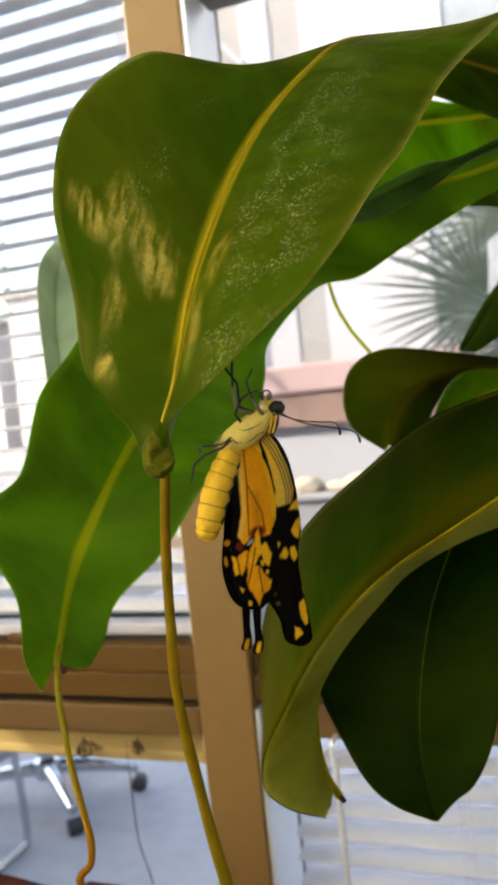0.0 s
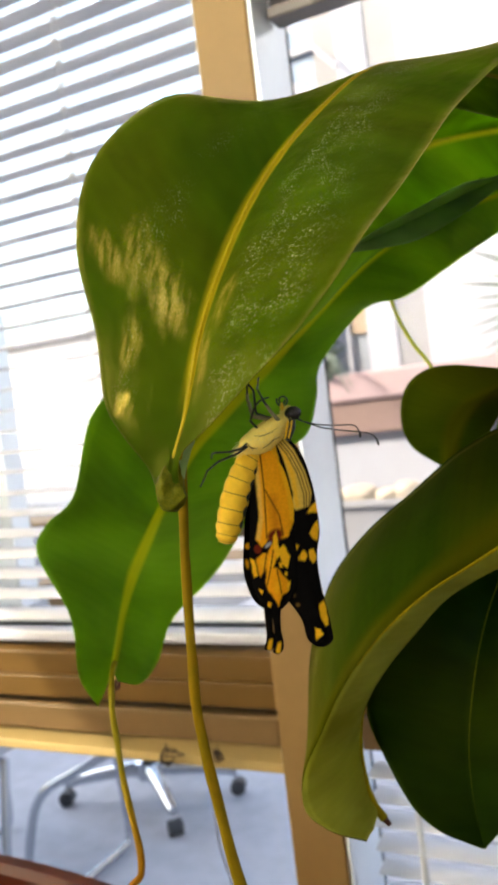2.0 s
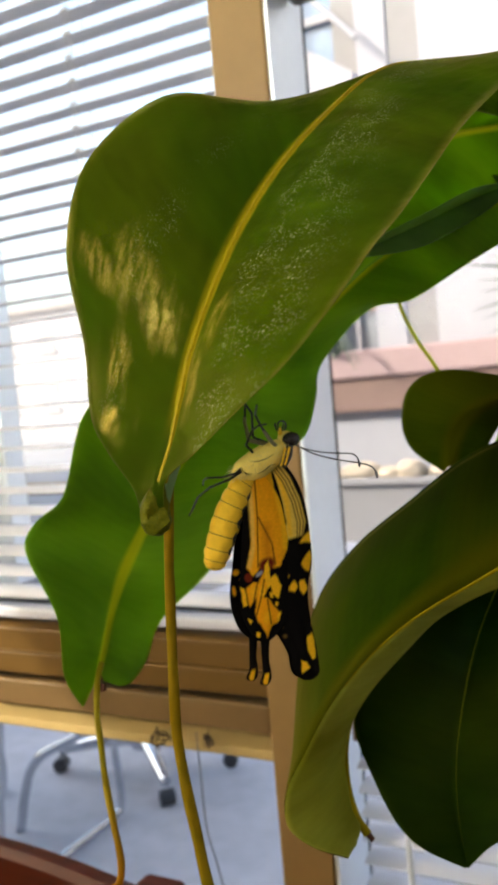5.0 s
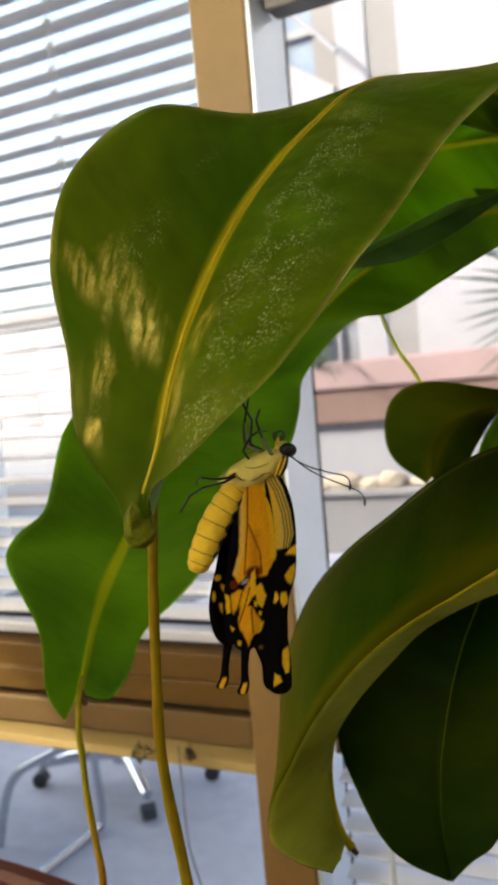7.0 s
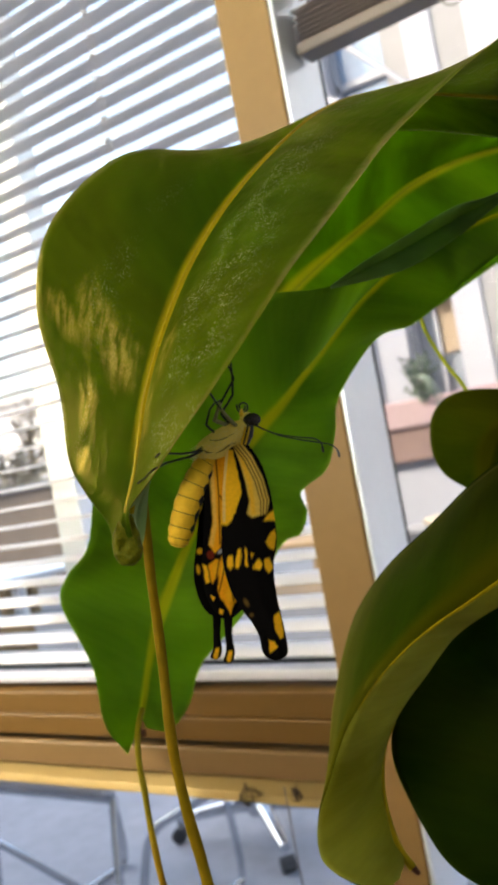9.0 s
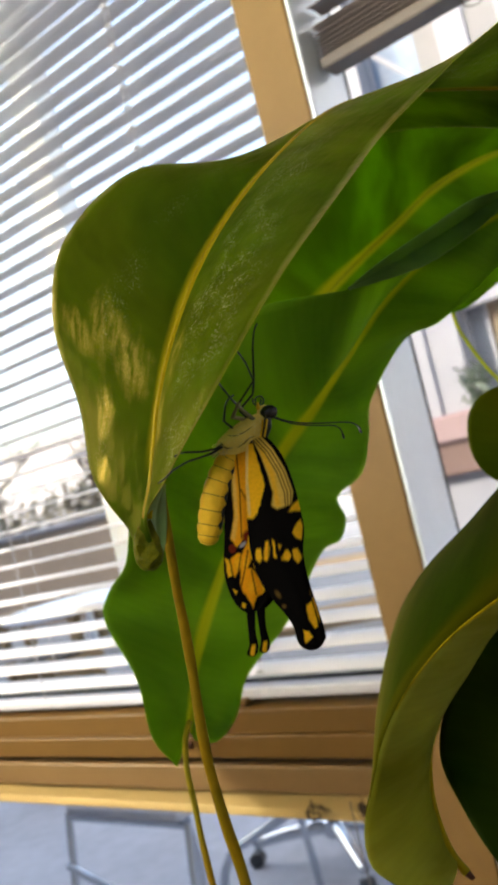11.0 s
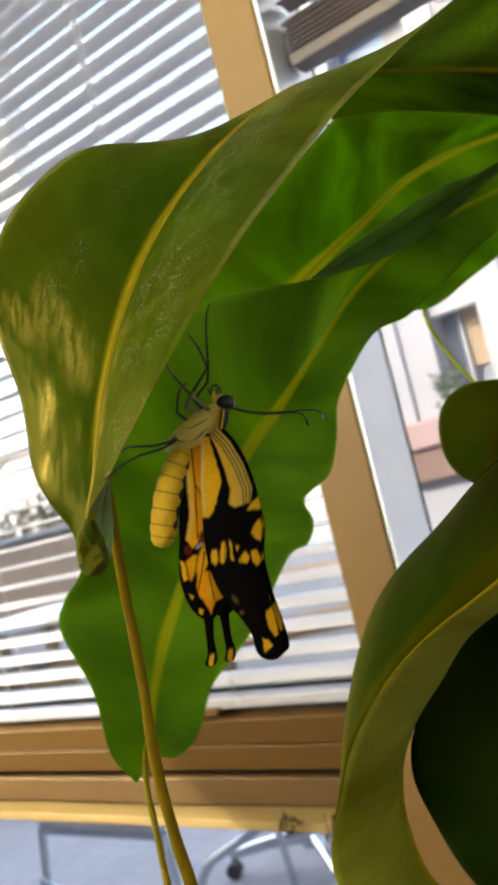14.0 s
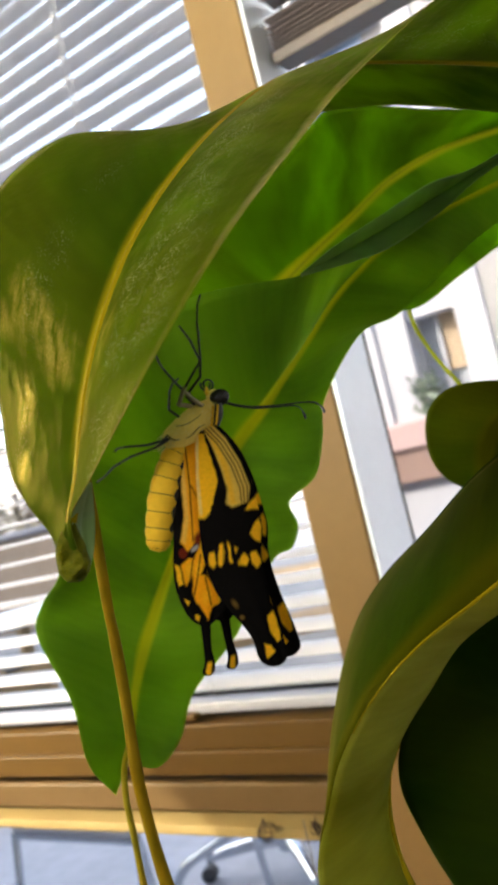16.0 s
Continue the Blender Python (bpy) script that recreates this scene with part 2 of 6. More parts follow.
        nt.links.new(bk.outputs[0], bd.inputs[0])
        nt.links.new(bf.outputs[0], bd.inputs[1])
        nt.links.new(bd.outputs[0], bc.inputs[0])
        nt.links.new(colour, bc.inputs[1])
        bc.inputs[2].default_value = (*band[1], 1)
        colour = bc.outputs[0]
        nt.links.new(colour, b.inputs["Base Color"])
    if rim:                              # a paler margin along one rim
        ra, rr, rm = nt.nodes.new("ShaderNodeAttribute"), nt.nodes.new("ShaderNodeMapRange"), nt.nodes.new("ShaderNodeMixRGB")
        ra.attribute_name = "across_share"
        rr.inputs[1].default_value, rr.inputs[2].default_value, rr.inputs[4].default_value = 0.965, 0.99, 0.6
        nt.links.new(ra.outputs["Fac"], rr.inputs[0])
        nt.links.new(rr.outputs[0], rm.inputs[0])
        nt.links.new(colour, rm.inputs[1])
        rm.inputs[2].default_value = (*rim, 1)
        nt.links.new(rm.outputs[0], b.inputs["Base Color"])
    tr, mx = nt.nodes.new("ShaderNodeBsdfTranslucent"), nt.nodes.new("ShaderNodeMixShader")
    pn, pm, pc, ps = nt.nodes.new("ShaderNodeTexNoise"), nt.nodes.new("ShaderNodeMapRange"), nt.nodes.new("ShaderNodeMixRGB"), nt.nodes.new("ShaderNodeVectorMath")
    ps.operation, ps.inputs[1].default_value = "MULTIPLY", (0.45, 1.0, 0.2)
    nt.links.new(at.outputs["Vector"], ps.inputs[0])
    nt.links.new(ps.outputs[0], pn.inputs["Vector"])
    pn.inputs["Scale"].default_value, pn.inputs["Detail"].default_value = 34, 3
    pm.inputs[1].default_value, pm.inputs[2].default_value = 0.36, 0.64
    nt.links.new(pn.outputs[0], pm.inputs[0])
    nt.links.new(pm.outputs[0], pc.inputs[0])
    pc.inputs[1].default_value, pc.inputs[2].default_value = (*[c * 0.48 for c in through_col], 1), (*[min(c * 1.45, 0.8) for c in through_col], 1)
    if band:
        tb_ = nt.nodes.new("ShaderNodeMixRGB")
        nt.links.new(bd.outputs[0], tb_.inputs[0])
        nt.links.new(pc.outputs[0], tb_.inputs[1])
        tb_.inputs[2].default_value = (*[min(c * 1.7, 0.8) for c in band[1]], 1)
        nt.links.new(tb_.outputs[0], tr.inputs[0])
    else:
        nt.links.new(pc.outputs[0], tr.inputs[0])
    mx.inputs[0].default_value = trans
    nt.links.new(b.outputs[0], mx.inputs[1])
    nt.links.new(tr.outputs[0], mx.inputs[2])
    last = mx.outputs[0]
    if gloss:                            # waxy gloss, tinted by the wax
        gl, fr_, gm, gx = nt.nodes.new("ShaderNodeBsdfGlossy"), nt.nodes.new("ShaderNodeFresnel"), nt.nodes.new("ShaderNodeMath"), nt.nodes.new("ShaderNodeMixShader")
        gl.inputs["Color"].default_value, gl.inputs["Roughness"].default_value = (*gloss[0], 1), rough
        fr_.inputs["IOR"].default_value = 1.28
        nt.links.new(bu.outputs[0], gl.inputs["Normal"])
        nt.links.new(bu.outputs[0], fr_.inputs["Normal"])
        gm.operation, gm.inputs[1].default_value = "MULTIPLY", gloss[1]
        nt.links.new(fr_.outputs[0], gm.inputs[0])
        amount = gm.outputs[0]
        if crust_sheen:                         # the crusts shine more than the bare blade
            gd = nt.nodes.new("ShaderNodeMath")
            gd.operation, gd.inputs[1].default_value, gd.use_clamp = "MULTIPLY_ADD", 0.15, True
            nt.links.new(dm.outputs[0], gd.inputs[0])
            nt.links.new(amount, gd.inputs[2])
            amount = gd.outputs[0]
        nt.links.new(amount, gx.inputs[0])
        nt.links.new(last, gx.inputs[1])
        nt.links.new(gl.outputs[0], gx.inputs[2])
        last = gx.outputs[0]
        sh, lw, pw, sc_, sx_ = nt.nodes.new("ShaderNodeBsdfGlossy"), nt.nodes.new("ShaderNodeLayerWeight"), nt.nodes.new("ShaderNodeMath"), nt.nodes.new("ShaderNodeMath"), nt.nodes.new("ShaderNodeMixShader")
        sh.inputs["Color"].default_value, sh.inputs["Roughness"].default_value = (0.80, 0.85, 0.80, 1), 0.26
        lw.inputs["Blend"].default_value = 0.5
        nt.links.new(bu.outputs[0], sh.inputs["Normal"])
        nt.links.new(bu.outputs[0], lw.inputs["Normal"])
        pw.operation, pw.inputs[1].default_value = "POWER", 15.0
        nt.links.new(lw.outputs["Facing"], pw.inputs[0])
        sc_.operation, sc_.inputs[1].default_value = "MULTIPLY", gloss[2]
        nt.links.new(pw.outputs[0], sc_.inputs[0])
        nt.links.new(sc_.outputs[0], sx_.inputs[0])
        nt.links.new(last, sx_.inputs[1])
        nt.links.new(sh.outputs[0], sx_.inputs[2])
        last = sx_.outputs[0]
    nt.links.new(last, nt.nodes["Material Output"].inputs[0])
    return m


LEAF = leaf_mat("leaf_green", (0.042, 0.088, 0.003), (0.024, 0.060, 0.002), (0.32, 0.50, 0.006), 0.40, 0.30, 1.0, spec=0.0, gloss=((1.0, 0.78, 0.20), 0.26, 0.22), band=(0.0024, (0.36, 0.29, 0.006), 0.022), olive=(0.066, 0.096, 0.003), crust_sheen=((-0.031, 0.0445, 0.0085, 0.0040), (-0.0170, 0.0510, 0.0060, 0.0045), (-0.0235, 0.0500, 0.0042, 0.0080), (-0.0105, 0.0465, 0.0065, 0.0068), (-0.0174, 0.0227, 0.0030, 0.0028), (0.0075, 0.0500, 0.0030, 0.0070), (-0.0220, 0.0330, 0.0040, 0.0050), (0.0040, 0.0360, 0.0030, 0.0090)), rim=(0.17, 0.155, 0.012))
LEAF_LIGHT = leaf_mat("leaf_light_green", (0.155, 0.315, 0.016), (0.100, 0.230, 0.010), (0.36, 0.66, 0.020), 0.42, 0.42, spec=0.0, gloss=((0.6, 0.7, 0.3), 0.25, 0.10), band=(0.0030, (0.52, 0.52, 0.012), -0.02), olive=(0.165, 0.300, 0.018))
# Leaf green with the shade on the back leaves put into its darker colour.
LEAF_SHADED = leaf_mat("leaf_shade_darkened_green", (0.018, 0.046, 0.0020), (0.008, 0.024, 0.0015), (0.10, 0.20, 0.004), 0.36, 0.36, spec=0.0, gloss=((0.55, 0.70, 0.60), 0.10, 0.2), olive=(0.042, 0.060, 0.003))
# The band here is warm light beside the rib, painted into the blade.
LEAF_OLIVE = leaf_mat("leaf_olive_green", (0.020, 0.046, 0.001), (0.011, 0.030, 0.001), (0.09, 0.17, 0.004), 0.16, 0.44, spec=0.0, gloss=((0.90, 0.74, 0.20), 0.18, 0.0), band=(0.0065, (0.060, 0.062, 0.001), -0.02), olive=(0.044, 0.054, 0.001))
LEAF_PALE = leaf_mat("leaf_pale_underside", (0.62, 0.62, 0.090), (0.52, 0.53, 0.060), (0.80, 0.80, 0.120), 0.60, 0.5, spec=0.0, gloss=((0.85, 0.82, 0.40), 0.25, 0.05), olive=(0.42, 0.41, 0.030))
# Two lit copies of the leaf green: backlight is put into their brighter colours.
LEAF_BACKLIGHT_TINT = leaf_mat("leaf_green_backlight_tint", (0.085, 0.190, 0.004), (0.055, 0.130, 0.003), (0.26, 0.47, 0.006), 0.58, 0.42, spec=0.0, band=(0.0036, (0.42, 0.42, 0.014), -0.02), olive=(0.12, 0.19, 0.004))
LEAF_BACKLIT_PALE = leaf_mat("leaf_pale_backlight_tint", (0.38, 0.50, 0.32), (0.28, 0.40, 0.24), (0.52, 0.68, 0.42), 0.55, 0.4, spec=0.1)
LEAF_LOBE_GREY = leaf_mat("leaf_grey_green_underside", (0.34, 0.46, 0.20), (0.26, 0.38, 0.15), (0.40, 0.58, 0.24), 0.4, 0.4, spec=0.1)
# Sky sheen on the turned edge, put into a lighter base colour.
LEAF_PAINTED_SHEEN = leaf_mat("leaf_painted_bluish_sheen", (0.215, 0.320, 0.085), (0.150, 0.24, 0.06), (0.26, 0.44, 0.08), 0.45, 0.34, spec=0.35)
KNOB_SKIN = mat("crumpled_olive_skin", (0.21, 0.195, 0.008), 0.5, 0, 0.5, 260, 0.9, 420, spec=0.05, col2=(0.050, 0.076, 0.003), trans=0.25)
RIB = mat("rib_yellow_green", (0.42, 0.32, 0.006), 0.5, 0, 0.25, 120, 0.2, spec=0.05)
RIB_PALE = mat("rib_pale_green", (0.46, 0.50, 0.025), 0.45, 0, 0.2, 120, 0.2, spec=0.05, trans=0.55)
STALK = mat("stalk_olive", (0.29, 0.165, 0.005), 0.55, 0, 0.35, 45, 0.2, col2=(0.18, 0.125, 0.004), spec=0.03)
STALK_YOUNG = mat("stalk_yellow_green", (0.31, 0.260, 0.010), 0.5, 0, 0.35, 50, 0.2, col2=(0.25, 0.185, 0.007), spec=0.06)


def turning(m, z0, z1, col):
    """Let a stalk's colour turn towards another between two heights."""
    nt = m.node_tree
    b = nt.nodes["Principled BSDF"]
    co, sp, mr, mx = nt.nodes.new("ShaderNodeTexCoord"), nt.nodes.new("ShaderNodeSeparateXYZ"), nt.nodes.new("ShaderNodeMapRange"), nt.nodes.new("ShaderNodeMixRGB")
    nt.links.new(co.outputs["Object"], sp.inputs[0])
    mr.inputs[1].default_value, mr.inputs[2].default_value = z0, z1
    nt.links.new(sp.outputs[2], mr.inputs[0])
    nt.links.new(mr.outputs[0], mx.inputs[0])
    nt.links.new(b.inputs["Base Color"].links[0].from_socket, mx.inputs[1])
    mx.inputs[2].default_value = (*col, 1)
    nt.links.new(mx.outputs[0], b.inputs["Base Color"])


turning(STALK_YOUNG, 1.075, 1.030, (0.36, 0.130, 0.004))
turning(STALK, 1.10, 1.00, (0.27, 0.215, 0.007))
DEAD = mat("dead_tip_brown", (0.12, 0.035, 0.012), 0.7, 0, 0.4, 300, 0.3)
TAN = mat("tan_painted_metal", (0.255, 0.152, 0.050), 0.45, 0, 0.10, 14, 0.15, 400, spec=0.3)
# The mullions' tan, with the dimmer light low on the window put in.
TAN_DARK = mat("dimmed_tan_metal", (0.128, 0.068, 0.014), 0.42, 0, 0.15, 14, 0.15, 400, spec=0.25)
RAIL_BROWN = mat("light_brown_rail", (0.168, 0.100, 0.036), 0.35, 0, 0.12, 20, 0.1, 400)
RAIL_CREAM = mat("white_bottom_rail", (0.52, 0.52, 0.57), 0.4, 0, 0.1, 20, 0.1, 300)
RAIL_GREY = mat("bronze_grey_rail", (0.19, 0.15, 0.12), 0.4, 0, 0.08, 20, 0.1, 300)
ALU = mat("anodised_aluminium", (0.90, 0.95, 1.0), 0.36, 0.40, 0.06, 20, 0.1, 500)
GASKET = mat("black_rubber", (0.012, 0.012, 0.014), 0.6, 0, 0.3, 200)
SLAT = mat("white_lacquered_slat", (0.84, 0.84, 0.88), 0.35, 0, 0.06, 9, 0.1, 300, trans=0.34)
# The same white lacquer, with the lower blind's bluish shade put into it.
SLAT_LOW = mat("white_slat_shade_tinted", (0.72, 0.74, 0.82), 0.30, 0, 0.06, 9, 0.1, 300, trans=0.10)
SLAT_CREAM = mat("cream_lacquered_slat", (0.46, 0.33, 0.125), 0.28, 0, 0.12, 12, 0.1, 300)
SLAT_BROWN = mat("bronze_lacquered_slat", (0.22, 0.155, 0.115), 0.38, 0, 0.15, 20, 0.1, 300)
CORD_PALE = mat("pale_ladder_cord", (0.72, 0.70, 0.72), 0.8, 0, 0.15, 600, trans=0.4)
CORD = mat("grey_cord", (0.20, 0.18, 0.16), 0.8, 0, 0.3, 600)
CORD_DARK = mat("brown_tangled_cord", (0.045, 0.028, 0.016), 0.85, 0, 0.4, 600)
WAND = mat("clear_plastic_wand", (0.80, 0.82, 0.85), 0.12, 0, 0.05, 30, trans=0.4)
PLASTER = mat("painted_plaster", (0.50, 0.46, 0.39), 0.85, 0, 0.06, 2.0, 0.2, 120)
CEILING = mat("ceiling_white", (0.80, 0.77, 0.70), 0.9, 0, 0.05, 2.0, 0.2, 120)
CARPET = mat("brown_carpet", (0.060, 0.048, 0.036), 0.95, 0, 0.3, 3.0, 0.5, 300)
CONCRETE = mat("pale_concrete", (0.50, 0.505, 0.55), 0.85, 0, 0.30, 2.2, 0.3, 60)
STUCCO = mat("white_stucco", (0.36, 0.36, 0.385), 0.9, 0, 0.07, 0.8, 0.4, 50)
STUCCO_GREY = mat("grey_stucco", (0.26, 0.25, 0.25), 0.9, 0, 0.12, 0.8, 0.4, 50)
PINK = mat("pink_coping", (0.36, 0.255, 0.25), 0.85, 0, 0.12, 3.0, 0.3, 60)
REDBROWN = mat("red_brown_block", (0.22, 0.145, 0.12), 0.9, 0, 0.18, 4.0, 0.4, 60)
DARKGLASS = mat("dark_window_glass", (0.28, 0.30, 0.33), 0.08, 0, 0.3, 1.5)
CHROME = mat("chromed_tube", (0.62, 0.64, 0.68), 0.14, 1.0, 0.08, 30)
RUBBER = mat("grey_rubber_wheel", (0.06, 0.06, 0.065), 0.6, 0, 0.3, 120)
FABRIC_PALE = mat("pale_grey_mesh_fabric", (0.50, 0.50, 0.54), 0.9, 0, 0.2, 150, 0.4)
FABRIC = mat("dark_grey_fabric", (0.09, 0.09, 0.10), 0.9, 0, 0.35, 150, 0.4)
WOOD = mat("red_stained_wood", (0.085, 0.014, 0.004), 0.45, 0, 0.45, 30, 0.15, stretch=(0.15, 1, 1), spec=0.15)
PALM = mat("palm_frond", (0.15, 0.19, 0.14), 0.5, 0, 0.4, 20, trans=0.15)
BARK = mat("palm_bark", (0.16, 0.12, 0.08), 0.9, 0, 0.4, 14, 0.6)
TERRACOTTA = mat("terracotta", (0.42, 0.17, 0.09), 0.85, 0, 0.2, 14, 0.3)
SOIL = mat("dark_soil", (0.05, 0.035, 0.025), 0.95, 0, 0.5, 90, 0.8)
GLASS = bpy.data.materials.new("clear_glass")
GLASS.use_nodes = True
gb = GLASS.node_tree.nodes["Principled BSDF"]
gb.inputs["Base Color"].default_value = (1, 1, 1, 1)
gb.inputs["Transmission Weight"].default_value, gb.inputs["Roughness"].default_value, gb.inputs["IOR"].default_value = 1.0, 0.0, 1.05


# ---- building blocks ----
def obj(name, bm, material, parent=None, smooth=True):
    me = bpy.data.meshes.new(name)
    flat = bm.faces.layers.int.get("flat")
    soft_faces = [bool(smooth and not (flat is not None and f[flat])) for f in bm.faces]
    bm.to_mesh(me)
    bm.free()
    for k in (material if isinstance(material, (list, tuple)) else [material]):
        me.materials.append(k)
    if smooth:
        me.set_sharp_from_angle(angle=radians(40))
        me.polygons.foreach_set("use_smooth", soft_faces)
    ob = new(name, me)
    if parent:
        ob.parent = parent
    return ob


def part(name, bm, material, parent, label=""):
    ob = obj(name, bm, material, parent)
    return tagged(ob, label) if label else ob


def thing(name, label, category, group="", kind="", at=(0, 0, 0)):
    ob = new(name)
    ob.location = at
    return tagged(ob, label, category, group, kind)


def box(bm, x0, x1, y0, y1, z0, z1, bevel=0.0):
    r = bmesh.ops.create_cube(bm, size=1, matrix=Matrix.Translation(((x0 + x1) / 2, (y0 + y1) / 2, (z0 + z1) / 2)) @ Matrix.Diagonal((x1 - x0, y1 - y0, z1 - z0, 1)))
    if bevel:
        es = list({e for v in r["verts"] for e in v.link_edges})
        bmesh.ops.bevel(bm, geom=es, offset=bevel, segments=2, affect="EDGES", profile=0.5)
    flat = bm.faces.layers.int.get("flat")
    if flat is None:
        flat = bm.faces.layers.int.new("flat")
    for f in bm.faces:
        f[flat] = 1
    return bm


def boxes(*specs, bevel=0.0):
    bm = bmesh.new()
    for s in specs:
        box(bm, *s, bevel=bevel)
    return bm


def spline(pts, n):
    """Catmull-Rom through pts, n points even in the parameter."""
    p = np.array(pts, float)
    p = np.vstack([2 * p[0] - p[1], p, 2 * p[-1] - p[-2]])
    u = np.linspace(0, len(p) - 3 - 1e-6, n)
    i = u.astype(int)
    t = (u - i)[:, None]
    a, b, c, d = p[i], p[i + 1], p[i + 2], p[i + 3]
    return 0.5 * (2 * b + (c - a) * t + (2 * a - 5 * b + 4 * c - d) * t ** 2 + (3 * b - a - 3 * c + d) * t ** 3)


def tube(bm, path, radii, sides=10, flat=1.0, cap=True):
    """A tube along path; radii one number or one a point."""
    path = [Vector(p) for p in path]
    n = len(path)
    radii = [float(r) for r in radii] if hasattr(radii, "__len__") else [float(radii)] * n
    rings, ref = [], None
    for i, p in enumerate(path):
        tang = (path[min(i + 1, n - 1)] - path[max(i - 1, 0)]).normalized()
        if ref is None:
            ref = tang.orthogonal().normalized()
        ref = (ref - tang * ref.dot(tang)).normalized()
        side = tang.cross(ref)
        rings.append([bm.verts.new(p + radii[i] * (ref * math.cos(a) + side * flat * math.sin(a))) for a in (2 * math.pi * q / sides for q in range(sides))])
    for r, s in zip(rings, rings[1:]):
        for k in range(sides):
            bm.faces.new((r[k], r[(k + 1) % sides], s[(k + 1) % sides], s[k]))
    if cap:
        bm.faces.new(rings[0][::-1]), bm.faces.new(rings[-1])
    return bm



def rod(bm, a, b, r, sides=10):
    return tube(bm, [a, b], r, sides)

# ---- the window wall ----
YF = 0.620          # room-side face of the mullions
SIDE = [-1.484, -0.284, 0.916]
for k, x in enumerate(SIDE):
    mull = tagged(obj(f"mullion_{k + 1}", boxes((x - 0.0245, x + 0.0245, YF, 0.700, 0, 2.35), bevel=0.002), TAN), "tan painted metal window mullion", "mullion", "window mullions", "structure")
    for s in (-1, 1):
        # Facing over the mullion's side; the sky light on it is put into its tint.
        part("side_frame", boxes(*[sorted((x + s * 0.0245, x + s * 0.0285)) + [YF + (0.0015 if s > 0 else 0.008), 0.688, z0, z1] for z0, z1 in ((0.30, 0.945), (0.998, 2.3))], bevel=0.001), ALU, mull, "pale aluminium side frame, sky light put into its tint")
        part("gasket", boxes(*[sorted((x + s * 0.0245, x + s * 0.0293)) + [0.688, 0.690, z0, z1] for z0, z1 in ((0.30, 0.945), (0.998, 2.3))]), GASKET, mull, "thin black rubber gasket")

for k in range(2):
    x0, x1 = SIDE[k] + 0.0245, SIDE[k + 1] - 0.0245
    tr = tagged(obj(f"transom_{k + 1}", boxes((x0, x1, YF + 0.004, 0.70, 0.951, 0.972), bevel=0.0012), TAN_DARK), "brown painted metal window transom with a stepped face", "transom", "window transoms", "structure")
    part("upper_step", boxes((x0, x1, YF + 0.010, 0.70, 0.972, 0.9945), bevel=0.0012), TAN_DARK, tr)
    part("sash_rail", boxes((x0 + 0.004, x1 - 0.004, 0.664, 0.70, 0.9945, 1.008), bevel=0.001), ALU, tr, "grey aluminium sash rail")
    part("gasket", boxes((x0 + 0.004, x1 - 0.004, 0.667, 0.70, 1.008, 1.0125)), GASKET, tr, "black rubber gasket line")
    part("glazing_bead", boxes((x0 + 0.004, x1 - 0.004, 0.672, 0.70, 1.0125, 1.020), bevel=0.001), ALU, tr, "pale aluminium glazing bead")
    # A black bar fills the slot in place of its shade.
    part("gap_shade_bar", boxes((x0, x1, YF + 0.018, 0.70, 0.9450, 0.951)), GASKET, tr, "dark gap under the transom")
    wn_ = tagged(obj(f"window_{k + 1}", boxes((x0, x1, 0.6935, 0.6965, 1.015, 2.3)), GLASS), "clear glass pane in an aluminium frame", "window", "window panes", "structure")
    wn_.visible_shadow = False
    lower = tagged(obj(f"window_{k + 3}", boxes((x0, x1, 0.6935, 0.6965, 0.30, 0.945)), GLASS), "clear glass pane below the transom", "window", "window panes", "structure")
    lower.visible_shadow = False
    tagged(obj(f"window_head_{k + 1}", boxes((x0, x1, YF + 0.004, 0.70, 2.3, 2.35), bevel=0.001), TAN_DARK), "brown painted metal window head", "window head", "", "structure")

# white stile of the sliding sash, behind the left blind
tagged(obj("sash_stile", boxes((-0.690, -0.650, 0.700, 0.730, 1.02, 2.3), bevel=0.002), ALU), "pale aluminium sash stile behind the blind", "sash stile", "", "structure")

# ---- the room round the camera ----
tagged(obj("floor", boxes((-1.80, 2.5, -2.5, 0.70, -0.1, 0.0)), CARPET), "dark brown carpet floor", "floor", "", "structure")
# Unseen ceiling, kept low and white to bounce the back lamp.
tagged(obj("ceiling", boxes((-1.90, 2.6, -2.6, 0.79, 2.45, 2.55)), CEILING), "white ceiling", "ceiling", "", "structure")
tagged(obj("wall_north", boxes((-1.80, 2.5, 0.625, 0.75, 2.35, 2.45), (-1.80, 2.5, 0.625, 0.75, 0.0, 0.30), (-1.80, -1.5085, 0.625, 0.75, 0.30, 2.35), (0.9405, 2.5, 0.625, 0.75, 0.30, 2.35)), PLASTER), "cream plaster wall round the windows", "wall", "", "structure")
# Unseen walls, their openings added for the fill lamps.
tagged(obj("wall_south", boxes((-1.80, 2.5, -2.6, -2.5, 0, 1.35), (-1.80, 2.5, -2.6, -2.5, 2.35, 2.45), (-1.80, -1.6, -2.6, -2.5, 1.35, 2.35), (-0.3, 2.5, -2.6, -2.5, 1.35, 2.35)), PLASTER), "cream plaster wall with a window opening", "wall", "", "structure")
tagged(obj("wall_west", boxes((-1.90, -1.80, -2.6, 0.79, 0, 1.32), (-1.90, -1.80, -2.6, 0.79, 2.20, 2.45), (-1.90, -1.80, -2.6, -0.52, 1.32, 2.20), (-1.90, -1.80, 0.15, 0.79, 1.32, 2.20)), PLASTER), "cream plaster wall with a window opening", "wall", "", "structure")
